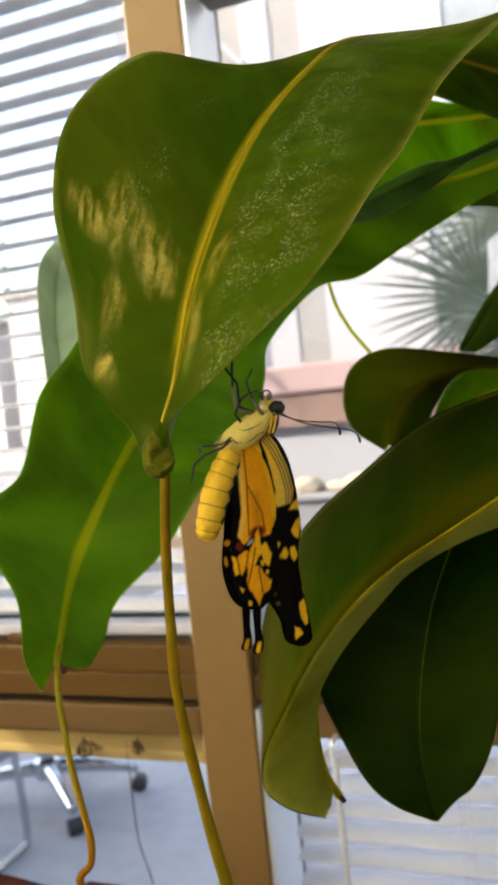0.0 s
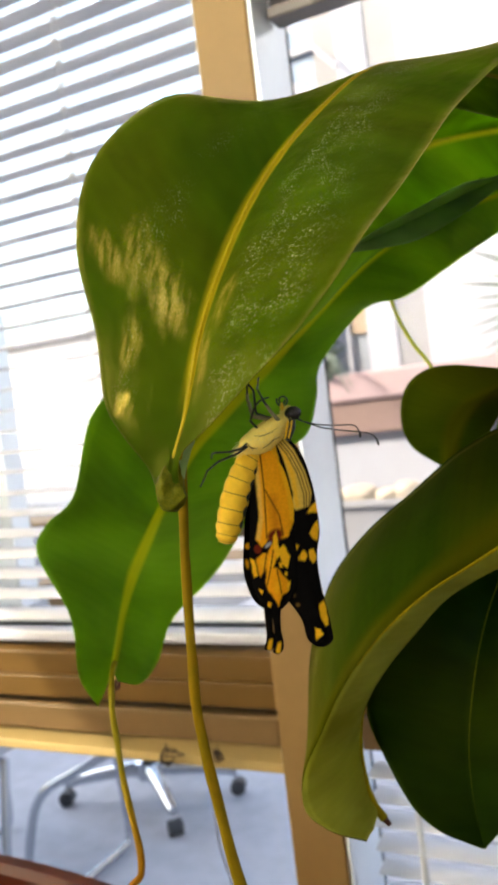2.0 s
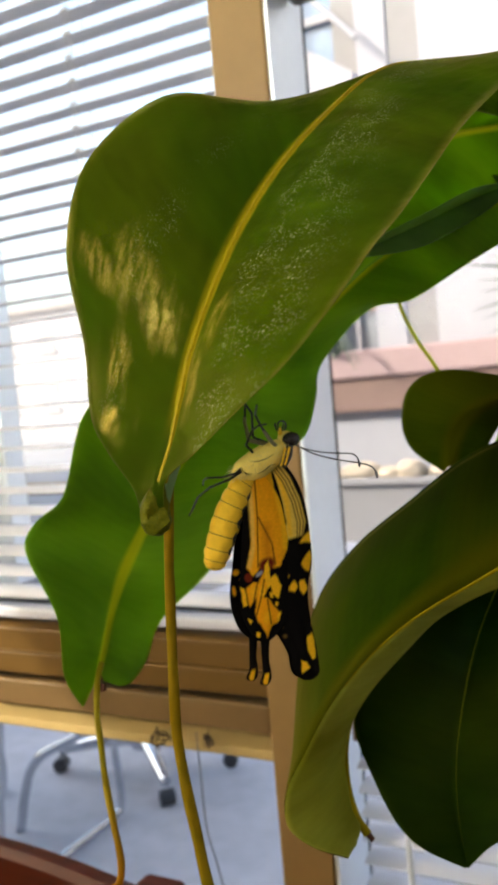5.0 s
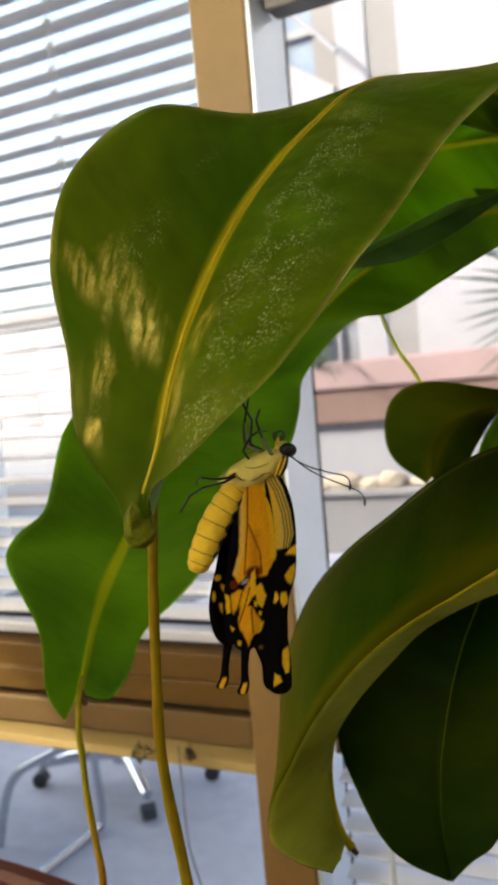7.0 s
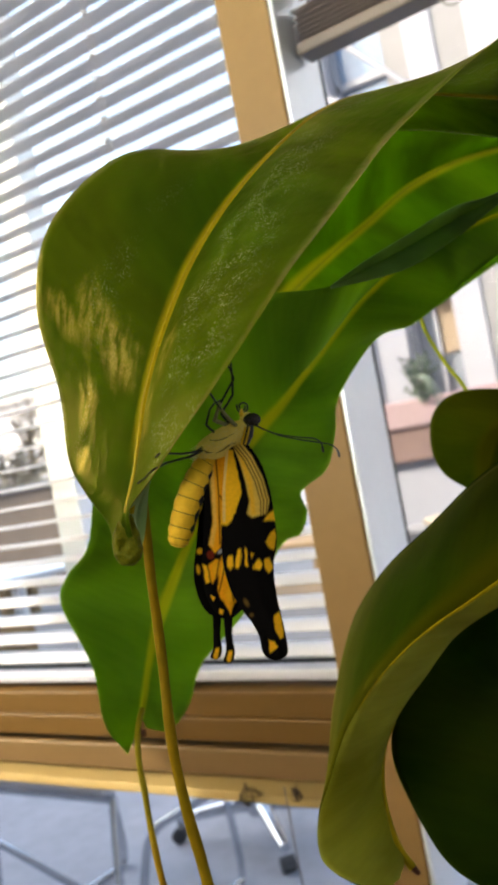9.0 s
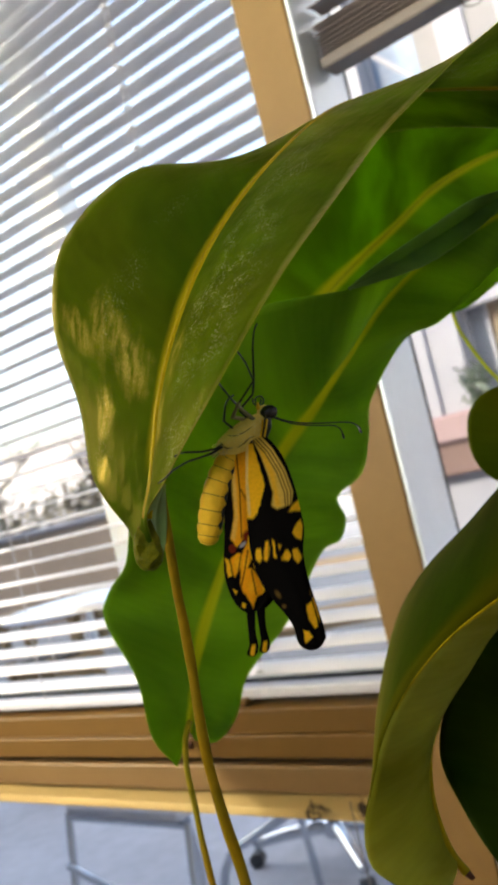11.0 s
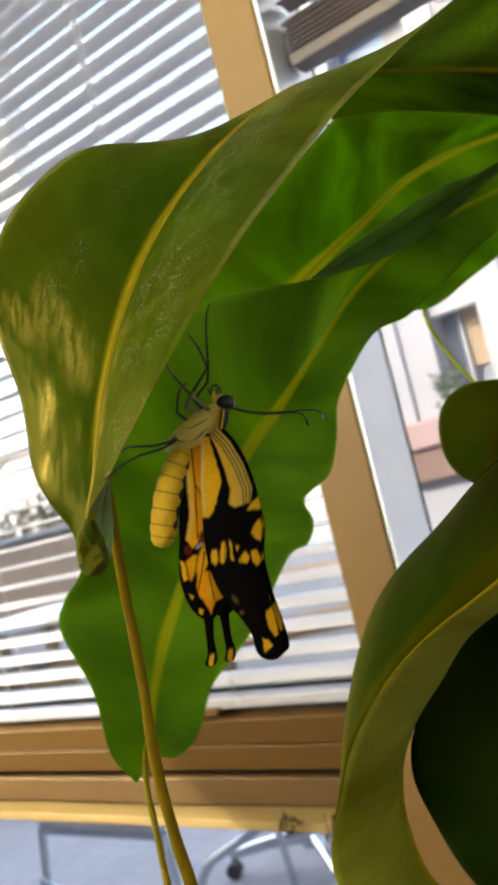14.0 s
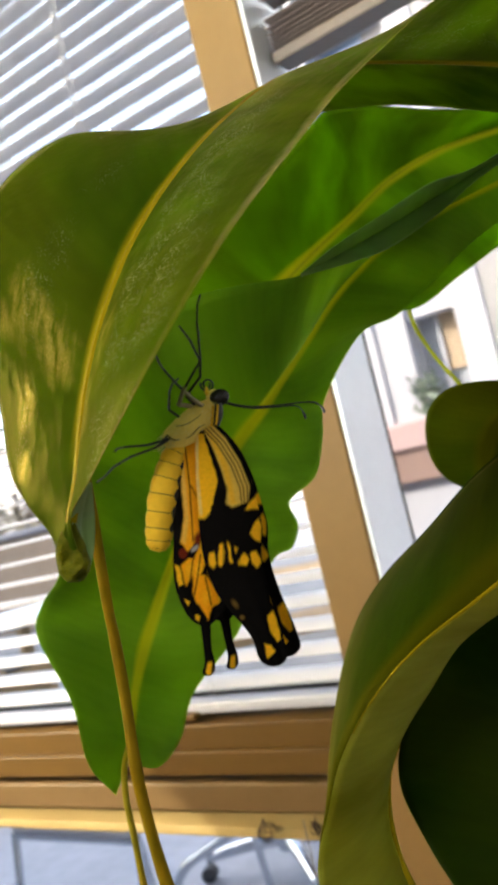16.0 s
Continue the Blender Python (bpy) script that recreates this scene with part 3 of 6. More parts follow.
tagged(obj("wall_east", boxes((2.5, 2.6, -2.6, 0.75, 0, 1.25), (2.5, 2.6, -2.6, 0.75, 2.3, 2.45), (2.5, 2.6, -2.6, -1.9, 1.25, 2.3), (2.5, 2.6, -0.6, 0.75, 1.25, 2.3)), PLASTER), "cream plaster wall with a window opening", "wall", "", "structure")


# ---- venetian blinds ----
def slat_mesh(width, depth=0.025, crown=0.0022, thick=0.0005, tilt=0.0, sag=0.0):
    """One curved slat along x, centred on its middle; tilt lowers its room-side edge."""
    bm = bmesh.new()
    n, seg = 7, 10
    ca, sa = math.cos(radians(tilt)), math.sin(radians(tilt))
    rows = []
    for side in (1, -1):
        grid = []
        for i in range(seg + 1):
            x = width * (i / seg - 0.5)
            line = []
            for j in range(n):
                v = j / (n - 1) * 2 - 1
                y, z = v * depth / 2, crown * (1 - v * v) - crown / 2 + side * thick / 2 + sag * (1 - (2 * i / seg - 1) ** 2)
                line.append(bm.verts.new((x, y * ca - z * sa, y * sa + z * ca)))
            grid.append(line)
        rows.append(grid)
    for s, g in enumerate(rows):
        for i in range(seg):
            for j in range(n - 1):
                q = (g[i][j], g[i + 1][j], g[i + 1][j + 1], g[i][j + 1])
                bm.faces.new(q if s == 0 else q[::-1])
    for i in range(seg):
        for j in (0, n - 1):
            bm.faces.new((rows[0][i][j], rows[1][i][j], rows[1][i + 1][j], rows[0][i + 1][j]))
    return bm


def share(first, m, parent):
    """Another object on the same mesh, under the same parent."""
    ob = new(first.name.split(".")[0], first.data)
    ob.parent, ob.matrix_basis = parent, m
    return ob


def blind(label, x0, x1, y, slats, material, rail_z, head=None, tilt=0.0, ladders=(), rail_mat=None, clips=None, droop=0.0):
    b = thing("venetian_blind", label, "blind", "venetian blinds", at=((x0 + x1) / 2, y, slats[-1] if slats else rail_z))
    w, base = x1 - x0, Vector(b.location)
    first = None
    for k, z in enumerate(slats):
        m = Matrix.Translation((0, 0, z - base.z)) @ pose(0, 0, 0, random.uniform(-0.8, 0.8) + droop * min(1, max(0, (slats[0] + 0.145 - z) / 0.08)), random.uniform(-0.10, 0.10), 0)
        if first is None:
            first = part("slat", slat_mesh(w, tilt=tilt), material, b)
            first.matrix_basis = m
        else:
            share(first, m, b)
    part("bottom_rail", boxes((-w / 2, w / 2, -0.0125, 0.0125, rail_z - base.z - 0.005, rail_z - base.z + 0.005), bevel=0.002), rail_mat or material, b)
    if head:
        part("head_rail", boxes((-w / 2, w / 2, -0.016, 0.016, head[0] - base.z, head[1] - base.z), bevel=0.0015), RAIL_BROWN, b, "brown metal head rail")
    if clips:
        first = None
        for z in slats:
            m = Matrix.Translation((clips - base.x + random.uniform(-0.0008, 0.0008), -0.0140, z - base.z - 0.0005)) @ pose(0, 0, 0, 0, random.uniform(-12, 12), 0)
            if first is None:
                first = part("cord_clip", boxes((-0.0038, 0.0038, -0.0016, 0.0016, -0.0013, 0.0013), bevel=0.0006), SLAT, b, "small white plastic cord clip")
                first.matrix_basis = m
            else:
                share(first, m, b)
    top = max(slats) if slats else rail_z
    for lx in ladders:
        for dy in (-0.0128, 0.0128):
            part("ladder_cord", rod(bmesh.new(), (lx - base.x, dy, rail_z - base.z), (lx - base.x + 0.0008, dy, top - base.z + 0.01), 0.0004, 5), CORD_PALE, b)
        part("lift_cord", rod(bmesh.new(), (lx - base.x + 0.006, -0.0150, rail_z - base.z), (lx - base.x + 0.010, -0.0150, top - base.z + 0.01), 0.0004, 5), CORD_PALE, b)
    return b


YB = 0.655
up_left = [1.028 + 0.0208 * k for k in range(60)]
blind("lowered blind of open white slats before the window", -1.455, -0.3145, YB, up_left, SLAT, 1.006, None, 3.0, (-1.25, -0.80, -0.468), RAIL_CREAM, clips=-0.466, droop=13.0)
stack = [1.530 + 0.0042 * k for k in range(8)] + [1.575 + 0.0208 * k for k in range(34)]
blind("half-raised blind with its bronze slats stacked", -0.2525, 0.880, YB, stack, SLAT_BROWN, 1.525, None, 2.0, (-0.12, 0.45), RAIL_GREY)
low = [0.9045 + 0.0031 * k for k in range(5)]
blind("raised blind, its cream slats stacked under the head rail", -1.455, -0.3105, 0.640, low, SLAT_CREAM, 0.8985, (0.9185, 0.9435), 0.0)
down = [0.893 - 0.0205 * k for k in range(27)]
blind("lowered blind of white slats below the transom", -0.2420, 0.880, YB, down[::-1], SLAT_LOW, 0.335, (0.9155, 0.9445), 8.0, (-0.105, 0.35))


# ---- the plant ----
def blade_mesh(mid, left, right, n=56, half=12, bow=(0.10, 0.10), ruffle=0.0, thick=0.00028, edge=0.0):
    """A leaf blade between three curves; bow swells each half along its normal, ruffle waves the rims."""
    M, L, R = spline(mid, n), spline(left, n), spline(right, n)
    cols = []
    for v in np.linspace(-1, 1, 2 * half + 1):
        E, b = (L, bow[0]) if v < 0 else (R, bow[1])
        a = abs(v)
        cols.append((M + a * (E - M), a * (1 - a) * b * np.linalg.norm(E - M, axis=1)))
    P = np.array([c[0] for c in cols]).transpose(1, 0, 2)           # along, across, xyz
    off = np.array([c[1] for c in cols]).T
    du, dv = np.gradient(P, axis=0), np.gradient(P, axis=1)
    N = np.cross(dv, du)
    N /= np.linalg.norm(N, axis=2, keepdims=True) + 1e-12
    av = np.abs(np.linspace(-1, 1, 2 * half + 1))
    s = np.linspace(0, 1, n)
    wave = ruffle * np.sin(s[:, None] * 37 + np.sign(np.linspace(-1, 1, 2 * half + 1))[None, :] * 1.3) * av[None, :] ** 2
    rib = -0.0006 * np.exp(-(av / 0.05) ** 2)[None, :]
    P = P + N * (off + wave + rib + edge * av[None, :] ** 6)[:, :, None]
    du, dv = np.gradient(P, axis=0), np.gradient(P, axis=1)
    N = np.cross(dv, du)
    N /= np.linalg.norm(N, axis=2, keepdims=True) + 1e-12
    along = np.cumsum(np.r_[0, np.linalg.norm(np.diff(M, axis=0), axis=1)])
    w = np.linalg.norm(R - M, axis=1)
    across = np.linspace(-1, 1, 2 * half + 1)[None, :] * w[:, None]
    taper = thick * (1 - 0.6 * av ** 4)
    verts, att, faces = [], [], []
    k = 2 * half + 1
    for sgn in (1, -1):
        verts += (P + sgn * N * taper[None, :, None]).reshape(-1, 3).tolist()
        att += [(across[i, j], along[i] - 0.45 * abs(across[i, j]), 0.03 * sgn) for i in range(n) for j in range(k)]
    c = n * k
    for i in range(n - 1):
        for j in range(k - 1):
            q = (i * k + j, i * k + j + 1, (i + 1) * k + j + 1, (i + 1) * k + j)
            faces += [q, tuple(c + z for z in q[::-1])]
        for j in (0, k - 1):
            faces.append((i * k + j, (i + 1) * k + j, c + (i + 1) * k + j, c + i * k + j))
    for i in (0, n - 1):
        for j in range(k - 1):
            faces.append((i * k + j, i * k + j + 1, c + i * k + j + 1, c + i * k + j))
    me = bpy.data.meshes.new("leaf")
    me.from_pydata(verts, [], faces)
    a = me.attributes.new("along", "FLOAT_VECTOR", "POINT")
    a.data.foreach_set("vector", np.array(att, "f").ravel())
    sh = me.attributes.new("across_share", "FLOAT", "POINT")
    sh.data.foreach_set("value", np.tile(np.linspace(-1, 1, k), 2 * n).astype("f"))
    me.shade_smooth()
    return me, P[:, half]


def leaf(curves, material, rib_mat, rib=(0.0010, 0.0004), label="", rib_to=1.0, rib_from=0.0, **kw):
    me, line = blade_mesh(*curves, **kw)
    for k in material if isinstance(material, list) else [material]:
        me.materials.append(k)
    if isinstance(material, list):          # the right half shows its underside
        half = kw.get("half", 12)
        k, c = 2 * half + 1, len(me.vertices) // 2
        for f in me.polygons:
            f.material_index = int(min((i % c) % k for i in f.vertices) >= half)
    ob = new("leaf", me)
    ob.parent = plant
    tagged(ob, label)
    line = line[int(len(line) * rib_from): max(4, int(len(line) * rib_to))]
    part("midrib", tube(bmesh.new(), line, np.linspace(rib[0], rib[1], len(line)), 8, 0.75), rib_mat, ob, "raised yellow-green midrib")
    return ob


def stalk(points, r0, r1, material, label, n=60):
    bm = bmesh.new()
    p = spline(points, n)
    rr = np.linspace(r0, r1, n) * (1 + 0.05 * np.sin(np.arange(n) * 0.7))
    tube(bm, p, rr, 12)
    return part("petiole", bm, material, plant, label)


LEAF_FRONT_MID = [(-0.0855, 0.1610, 1.1825), (-0.0848, 0.1606, 1.1885), (-0.0825, 0.1602, 1.1952), (-0.0801, 0.1625, 1.2032), (-0.0781, 0.1650, 1.2132), (-0.0766, 0.1689, 1.2240), (-0.0728, 0.1746, 1.2380), (-0.0680, 0.1853, 1.2553), (-0.0631, 0.2008, 1.2723), (-0.0567, 0.2196, 1.2885), (-0.0517, 0.2479, 1.3060), (-0.0464, 0.2780, 1.3166), (-0.0296, 0.3024, 1.3162), (-0.0007, 0.3406, 1.3105), (0.0316, 0.4055, 1.3059)]
LEAF_FRONT_ONE = [(-0.0867, 0.1612, 1.1817), (-0.0901, 0.1621, 1.1862), (-0.0937, 0.1643, 1.1928), (-0.1012, 0.1660, 1.2012), (-0.1083, 0.1692, 1.2109), (-0.1113, 0.1731, 1.2299), (-0.1139, 0.1728, 1.2553), (-0.1096, 0.1806, 1.2795), (-0.0975, 0.2034, 1.2989), (-0.0862, 0.2336, 1.3015), (-0.0757, 0.2562, 1.3044), (-0.0611, 0.2835, 1.3079), (-0.0427, 0.3173, 1.3103), (-0.0100, 0.3632, 1.3016), (0.0245, 0.4291, 1.2931)]
LEAF_FRONT_TWO = [(-0.0843, 0.1639, 1.1839), (-0.0829, 0.1612, 1.1885), (-0.0792, 0.1579, 1.1955), (-0.0690, 0.1554, 1.2016), (-0.0556, 0.1536, 1.2109), (-0.0433, 0.1524, 1.2195), (-0.0344, 0.1571, 1.2300), (-0.0290, 0.1665, 1.2409), (-0.0232, 0.1754, 1.2505), (-0.0191, 0.1899, 1.2624), (-0.0153, 0.2037, 1.2735), (-0.0075, 0.2219, 1.2869), (0.0031, 0.2400, 1.3001), (0.0219, 0.2785, 1.3234), (0.0541, 0.3526, 1.3616)]
LEAF_FRONT = (LEAF_FRONT_MID, LEAF_FRONT_ONE, LEAF_FRONT_TWO)
LEAF_BEHIND_MID = [(-0.1978, 0.2713, 1.1031), (-0.1970, 0.2748, 1.1110), (-0.1963, 0.2812, 1.1251), (-0.1946, 0.2904, 1.1388), (-0.1898, 0.2975, 1.1534), (-0.1841, 0.3045, 1.1682), (-0.1754, 0.3103, 1.1831), (-0.1675, 0.3144, 1.1934), (-0.1575, 0.3195, 1.2031), (-0.1446, 0.3234, 1.2146), (-0.1356, 0.3265, 1.2220), (-0.1226, 0.3267, 1.2320), (-0.1086, 0.3244, 1.2412), (-0.0865, 0.3220, 1.2573), (-0.0656, 0.3321, 1.2710), (-0.0458, 0.3456, 1.2784), (-0.0160, 0.3711, 1.2882), (0.0304, 0.4241, 1.3135)]
LEAF_BEHIND_ONE = [(-0.2022, 0.2639, 1.0890), (-0.1997, 0.2518, 1.1062), (-0.1974, 0.2485, 1.1314), (-0.2176, 0.2563, 1.1553), (-0.2125, 0.2578, 1.1672), (-0.1909, 0.2512, 1.1786), (-0.1810, 0.2503, 1.2006), (-0.1740, 0.2487, 1.2106), (-0.1577, 0.2485, 1.2254), (-0.1377, 0.2539, 1.2567), (-0.1081, 0.2578, 1.2587), (-0.0935, 0.2680, 1.2589), (-0.0796, 0.2826, 1.2583), (-0.0676, 0.3048, 1.2639), (-0.0574, 0.3247, 1.2699), (-0.0414, 0.3344, 1.2770), (-0.0096, 0.3551, 1.2936), (0.0355, 0.4017, 1.3190)]
LEAF_BEHIND_TWO = [(-0.1962, 0.2718, 1.0975), (-0.1885, 0.2770, 1.0950), (-0.1893, 0.2930, 1.1000), (-0.1880, 0.3060, 1.1150), (-0.1693, 0.3200, 1.1343), (-0.1546, 0.3362, 1.1598), (-0.1472, 0.3429, 1.1636), (-0.1434, 0.3461, 1.1726), (-0.1361, 0.3323, 1.1835), (-0.1262, 0.3410, 1.1914), (-0.1241, 0.3513, 1.2073), (-0.1235, 0.3599, 1.2231), (-0.0972, 0.3532, 1.2437), (-0.0747, 0.3435, 1.2450), (-0.0566, 0.3471, 1.2542), (-0.0383, 0.3445, 1.2621), (-0.0186, 0.3685, 1.2751), (0.0269, 0.4272, 1.3014)]
LEAF_BEHIND = (LEAF_BEHIND_MID, LEAF_BEHIND_ONE, LEAF_BEHIND_TWO)
LEAF_BRIGHT_MID = [(-0.1975, 0.3716, 1.2400), (-0.1784, 0.3925, 1.2698), (-0.1599, 0.4114, 1.2902), (-0.1444, 0.4277, 1.3052), (-0.1285, 0.4433, 1.3186), (-0.1096, 0.4534, 1.3312), (-0.0893, 0.4642, 1.3390), (-0.0731, 0.4740, 1.3425), (-0.0402, 0.4978, 1.3465), (0.0327, 0.5580, 1.3561)]
LEAF_BRIGHT_ONE = [(-0.2230, 0.3484, 1.2538), (-0.2016, 0.3583, 1.2884), (-0.1803, 0.3656, 1.3164), (-0.1418, 0.3835, 1.3353), (-0.1182, 0.3956, 1.3516), (-0.1077, 0.4033, 1.3590), (-0.0925, 0.4218, 1.3584), (-0.0697, 0.4494, 1.3525), (-0.0359, 0.4869, 1.3498), (0.0354, 0.5463, 1.3608)]
LEAF_BRIGHT_TWO = [(-0.1915, 0.3895, 1.2314), (-0.1690, 0.4121, 1.2609), (-0.1525, 0.4295, 1.2750), (-0.1375, 0.4450, 1.2720), (-0.1150, 0.4635, 1.2650), (-0.0940, 0.4795, 1.2760), (-0.0780, 0.4950, 1.2860), (-0.0625, 0.5010, 1.2930), (-0.0465, 0.5130, 1.3080), (0.0286, 0.5709, 1.3290)]
LEAF_BRIGHT = (LEAF_BRIGHT_MID, LEAF_BRIGHT_ONE, LEAF_BRIGHT_TWO)
LEAF_TURNED_MID = [(-0.0763, 0.2788, 1.2574), (-0.0673, 0.2958, 1.2637), (-0.0581, 0.3120, 1.2701), (-0.0454, 0.3284, 1.2778), (-0.0312, 0.3421, 1.2849), (-0.0114, 0.3618, 1.2946), (0.0345, 0.4070, 1.3187)]
LEAF_TURNED_ONE = [(-0.0756, 0.2769, 1.2572), (-0.0648, 0.2856, 1.2640), (-0.0518, 0.3007, 1.2721), (-0.0395, 0.3166, 1.2802), (-0.0283, 0.3344, 1.2846), (-0.0090, 0.3547, 1.2954), (0.0360, 0.4012, 1.3209)]
LEAF_TURNED_TWO = [(-0.0740, 0.2757, 1.2560), (-0.0608, 0.2892, 1.2576), (-0.0528, 0.3032, 1.2611), (-0.0402, 0.3192, 1.2698), (-0.0265, 0.3359, 1.2813), (-0.0103, 0.3556, 1.2914), (0.0343, 0.4030, 1.3150)]
LEAF_TURNED = (LEAF_TURNED_MID, LEAF_TURNED_ONE, LEAF_TURNED_TWO)
LEAF_CURLED_MID = [(-0.0845, 0.2558, 1.0500), (-0.0942, 0.2500, 1.0547), (-0.1008, 0.2453, 1.0622), (-0.1013, 0.2433, 1.0707), (-0.0976, 0.2415, 1.0815), (-0.0898, 0.2393, 1.0939), (-0.0784, 0.2350, 1.1112), (-0.0680, 0.2369, 1.1245), (-0.0579, 0.2411, 1.1342), (-0.0483, 0.2471, 1.1412), (-0.0371, 0.2545, 1.1472), (-0.0264, 0.2602, 1.1531), (-0.0156, 0.2653, 1.1592), (0.0008, 0.2705, 1.1686)]
LEAF_CURLED_ONE = [(-0.0899, 0.2699, 1.0445), (-0.1010, 0.2748, 1.0456), (-0.1106, 0.2809, 1.0488), (-0.1162, 0.2892, 1.0563), (-0.1192, 0.2964, 1.0648), (-0.1229, 0.3030, 1.0801), (-0.1210, 0.3063, 1.1018), (-0.1127, 0.3148, 1.1283), (-0.0963, 0.3194, 1.1479), (-0.0783, 0.3314, 1.1624), (-0.0583, 0.3350, 1.1772), (-0.0410, 0.3342, 1.1855), (-0.0178, 0.3309, 1.1920), (0.0017, 0.3270, 1.1966)]
LEAF_CURLED_TWO = [(-0.0862, 0.2676, 1.0490), (-0.0869, 0.2744, 1.0515), (-0.0897, 0.2761, 1.0571), (-0.0907, 0.2751, 1.0657), (-0.0913, 0.2751, 1.0743), (-0.0906, 0.2780, 1.0840), (-0.0867, 0.2796, 1.0943), (-0.0791, 0.2799, 1.1050), (-0.0700, 0.2855, 1.1157), (-0.0564, 0.2824, 1.1289), (-0.0439, 0.2791, 1.1362), (-0.0297, 0.2794, 1.1422), (-0.0180, 0.2804, 1.1464), (-0.0007, 0.2829, 1.1548)]
LEAF_CURLED = (LEAF_CURLED_MID, LEAF_CURLED_ONE, LEAF_CURLED_TWO)
LEAF_DARK_MID = [(-0.0526, 0.2889, 1.0350), (-0.0552, 0.2939, 1.0439), (-0.0581, 0.3013, 1.0539), (-0.0592, 0.3086, 1.0667), (-0.0588, 0.3177, 1.0796), (-0.0567, 0.3274, 1.0954), (-0.0530, 0.3351, 1.1100), (-0.0481, 0.3419, 1.1228), (-0.0416, 0.3487, 1.1382), (-0.0322, 0.3557, 1.1587)]
LEAF_DARK_ONE = [(-0.0526, 0.2869, 1.0355), (-0.0657, 0.2810, 1.0433), (-0.0754, 0.2805, 1.0522), (-0.0857, 0.2847, 1.0685), (-0.0935, 0.2920, 1.0822), (-0.0936, 0.3031, 1.0956), (-0.0853, 0.3189, 1.1123), (-0.0745, 0.3411, 1.1239), (-0.0622, 0.3482, 1.1369), (-0.0446, 0.3557, 1.1547)]
LEAF_DARK_TWO = [(-0.0518, 0.2870, 1.0355), (-0.0454, 0.2913, 1.0415), (-0.0380, 0.2931, 1.0475), (-0.0317, 0.2979, 1.0587), (-0.0274, 0.3044, 1.0736), (-0.0224, 0.3145, 1.0923), (-0.0181, 0.3245, 1.1118), (-0.0171, 0.3347, 1.1301), (-0.0165, 0.3429, 1.1426), (-0.0199, 0.3510, 1.1607)]
LEAF_DARK = (LEAF_DARK_MID, LEAF_DARK_ONE, LEAF_DARK_TWO)
LEAF_ROUND_MID = [(-0.0824, 0.4133, 1.1676), (-0.0770, 0.4080, 1.1820), (-0.0674, 0.3999, 1.1927), (-0.0532, 0.3922, 1.1990), (-0.0366, 0.3874, 1.2017), (-0.0187, 0.3830, 1.2010), (0.0005, 0.3820, 1.1988)]
LEAF_ROUND_ONE = [(-0.0862, 0.4153, 1.1643), (-0.1007, 0.4126, 1.1766), (-0.1039, 0.4092, 1.1917), (-0.0964, 0.4028, 1.2084), (-0.0752, 0.3879, 1.2151), (-0.0424, 0.3785, 1.2094), (0.0008, 0.3720, 1.1993)]
LEAF_ROUND_TWO = [(-0.0821, 0.4172, 1.1643), (-0.0687, 0.4192, 1.1704), (-0.0602, 0.4182, 1.1827), (-0.0489, 0.4181, 1.1973), (-0.0343, 0.4148, 1.2013), (-0.0183, 0.4111, 1.1982), (-0.0002, 0.4019, 1.1962)]
LEAF_ROUND = (LEAF_ROUND_MID, LEAF_ROUND_ONE, LEAF_ROUND_TWO)
LEAF_LIT_MID = [(-0.0618, 0.4271, 1.1648), (-0.0527, 0.4322, 1.1769), (-0.0411, 0.4370, 1.1843), (-0.0239, 0.4407, 1.1898), (-0.0014, 0.4469, 1.1960)]
LEAF_LIT_ONE = [(-0.0636, 0.4254, 1.1739), (-0.0569, 0.4290, 1.1892), (-0.0464, 0.4335, 1.1997), (-0.0251, 0.4377, 1.2045), (-0.0005, 0.4419, 1.2046)]
LEAF_LIT_TWO = [(-0.0576, 0.4297, 1.1523), (-0.0403, 0.4379, 1.1620), (-0.0258, 0.4418, 1.1694), (-0.0143, 0.4458, 1.1740), (-0.0030, 0.4515, 1.1785)]
LEAF_LIT = (LEAF_LIT_MID, LEAF_LIT_ONE, LEAF_LIT_TWO)
LEAF_LEFT_MID = [(-0.2038, 0.3095, 1.2045), (-0.2099, 0.3164, 1.2256), (-0.2138, 0.3235, 1.2472), (-0.2139, 0.3317, 1.2690), (-0.2093, 0.3415, 1.2910)]
LEAF_LEFT_ONE = [(-0.2102, 0.3051, 1.2129), (-0.2156, 0.3127, 1.2262), (-0.2195, 0.3189, 1.2529), (-0.2206, 0.3268, 1.2722), (-0.2175, 0.3435, 1.2872)]
LEAF_LEFT_TWO = [(-0.1931, 0.3103, 1.2009), (-0.1952, 0.3139, 1.2238), (-0.1973, 0.3221, 1.2449), (-0.2014, 0.3337, 1.2673), (-0.2042, 0.3439, 1.2932)]
LEAF_LEFT = (LEAF_LEFT_MID, LEAF_LEFT_ONE, LEAF_LEFT_TWO)
LEAF_EDGE_MID = [(-0.0556, 0.5178, 1.2136), (-0.0462, 0.5185, 1.2245), (-0.0348, 0.5186, 1.2401), (-0.0201, 0.5179, 1.2581)]
LEAF_EDGE_ONE = [(-0.0578, 0.5175, 1.2149), (-0.0492, 0.5180, 1.2283), (-0.0378, 0.5180, 1.2438), (-0.0249, 0.5176, 1.2588)]
LEAF_EDGE_TWO = [(-0.0475, 0.5188, 1.2117), (-0.0335, 0.5199, 1.2196), (-0.0194, 0.5203, 1.2313), (-0.0087, 0.5199, 1.2432)]
LEAF_EDGE = (LEAF_EDGE_MID, LEAF_EDGE_ONE, LEAF_EDGE_TWO)
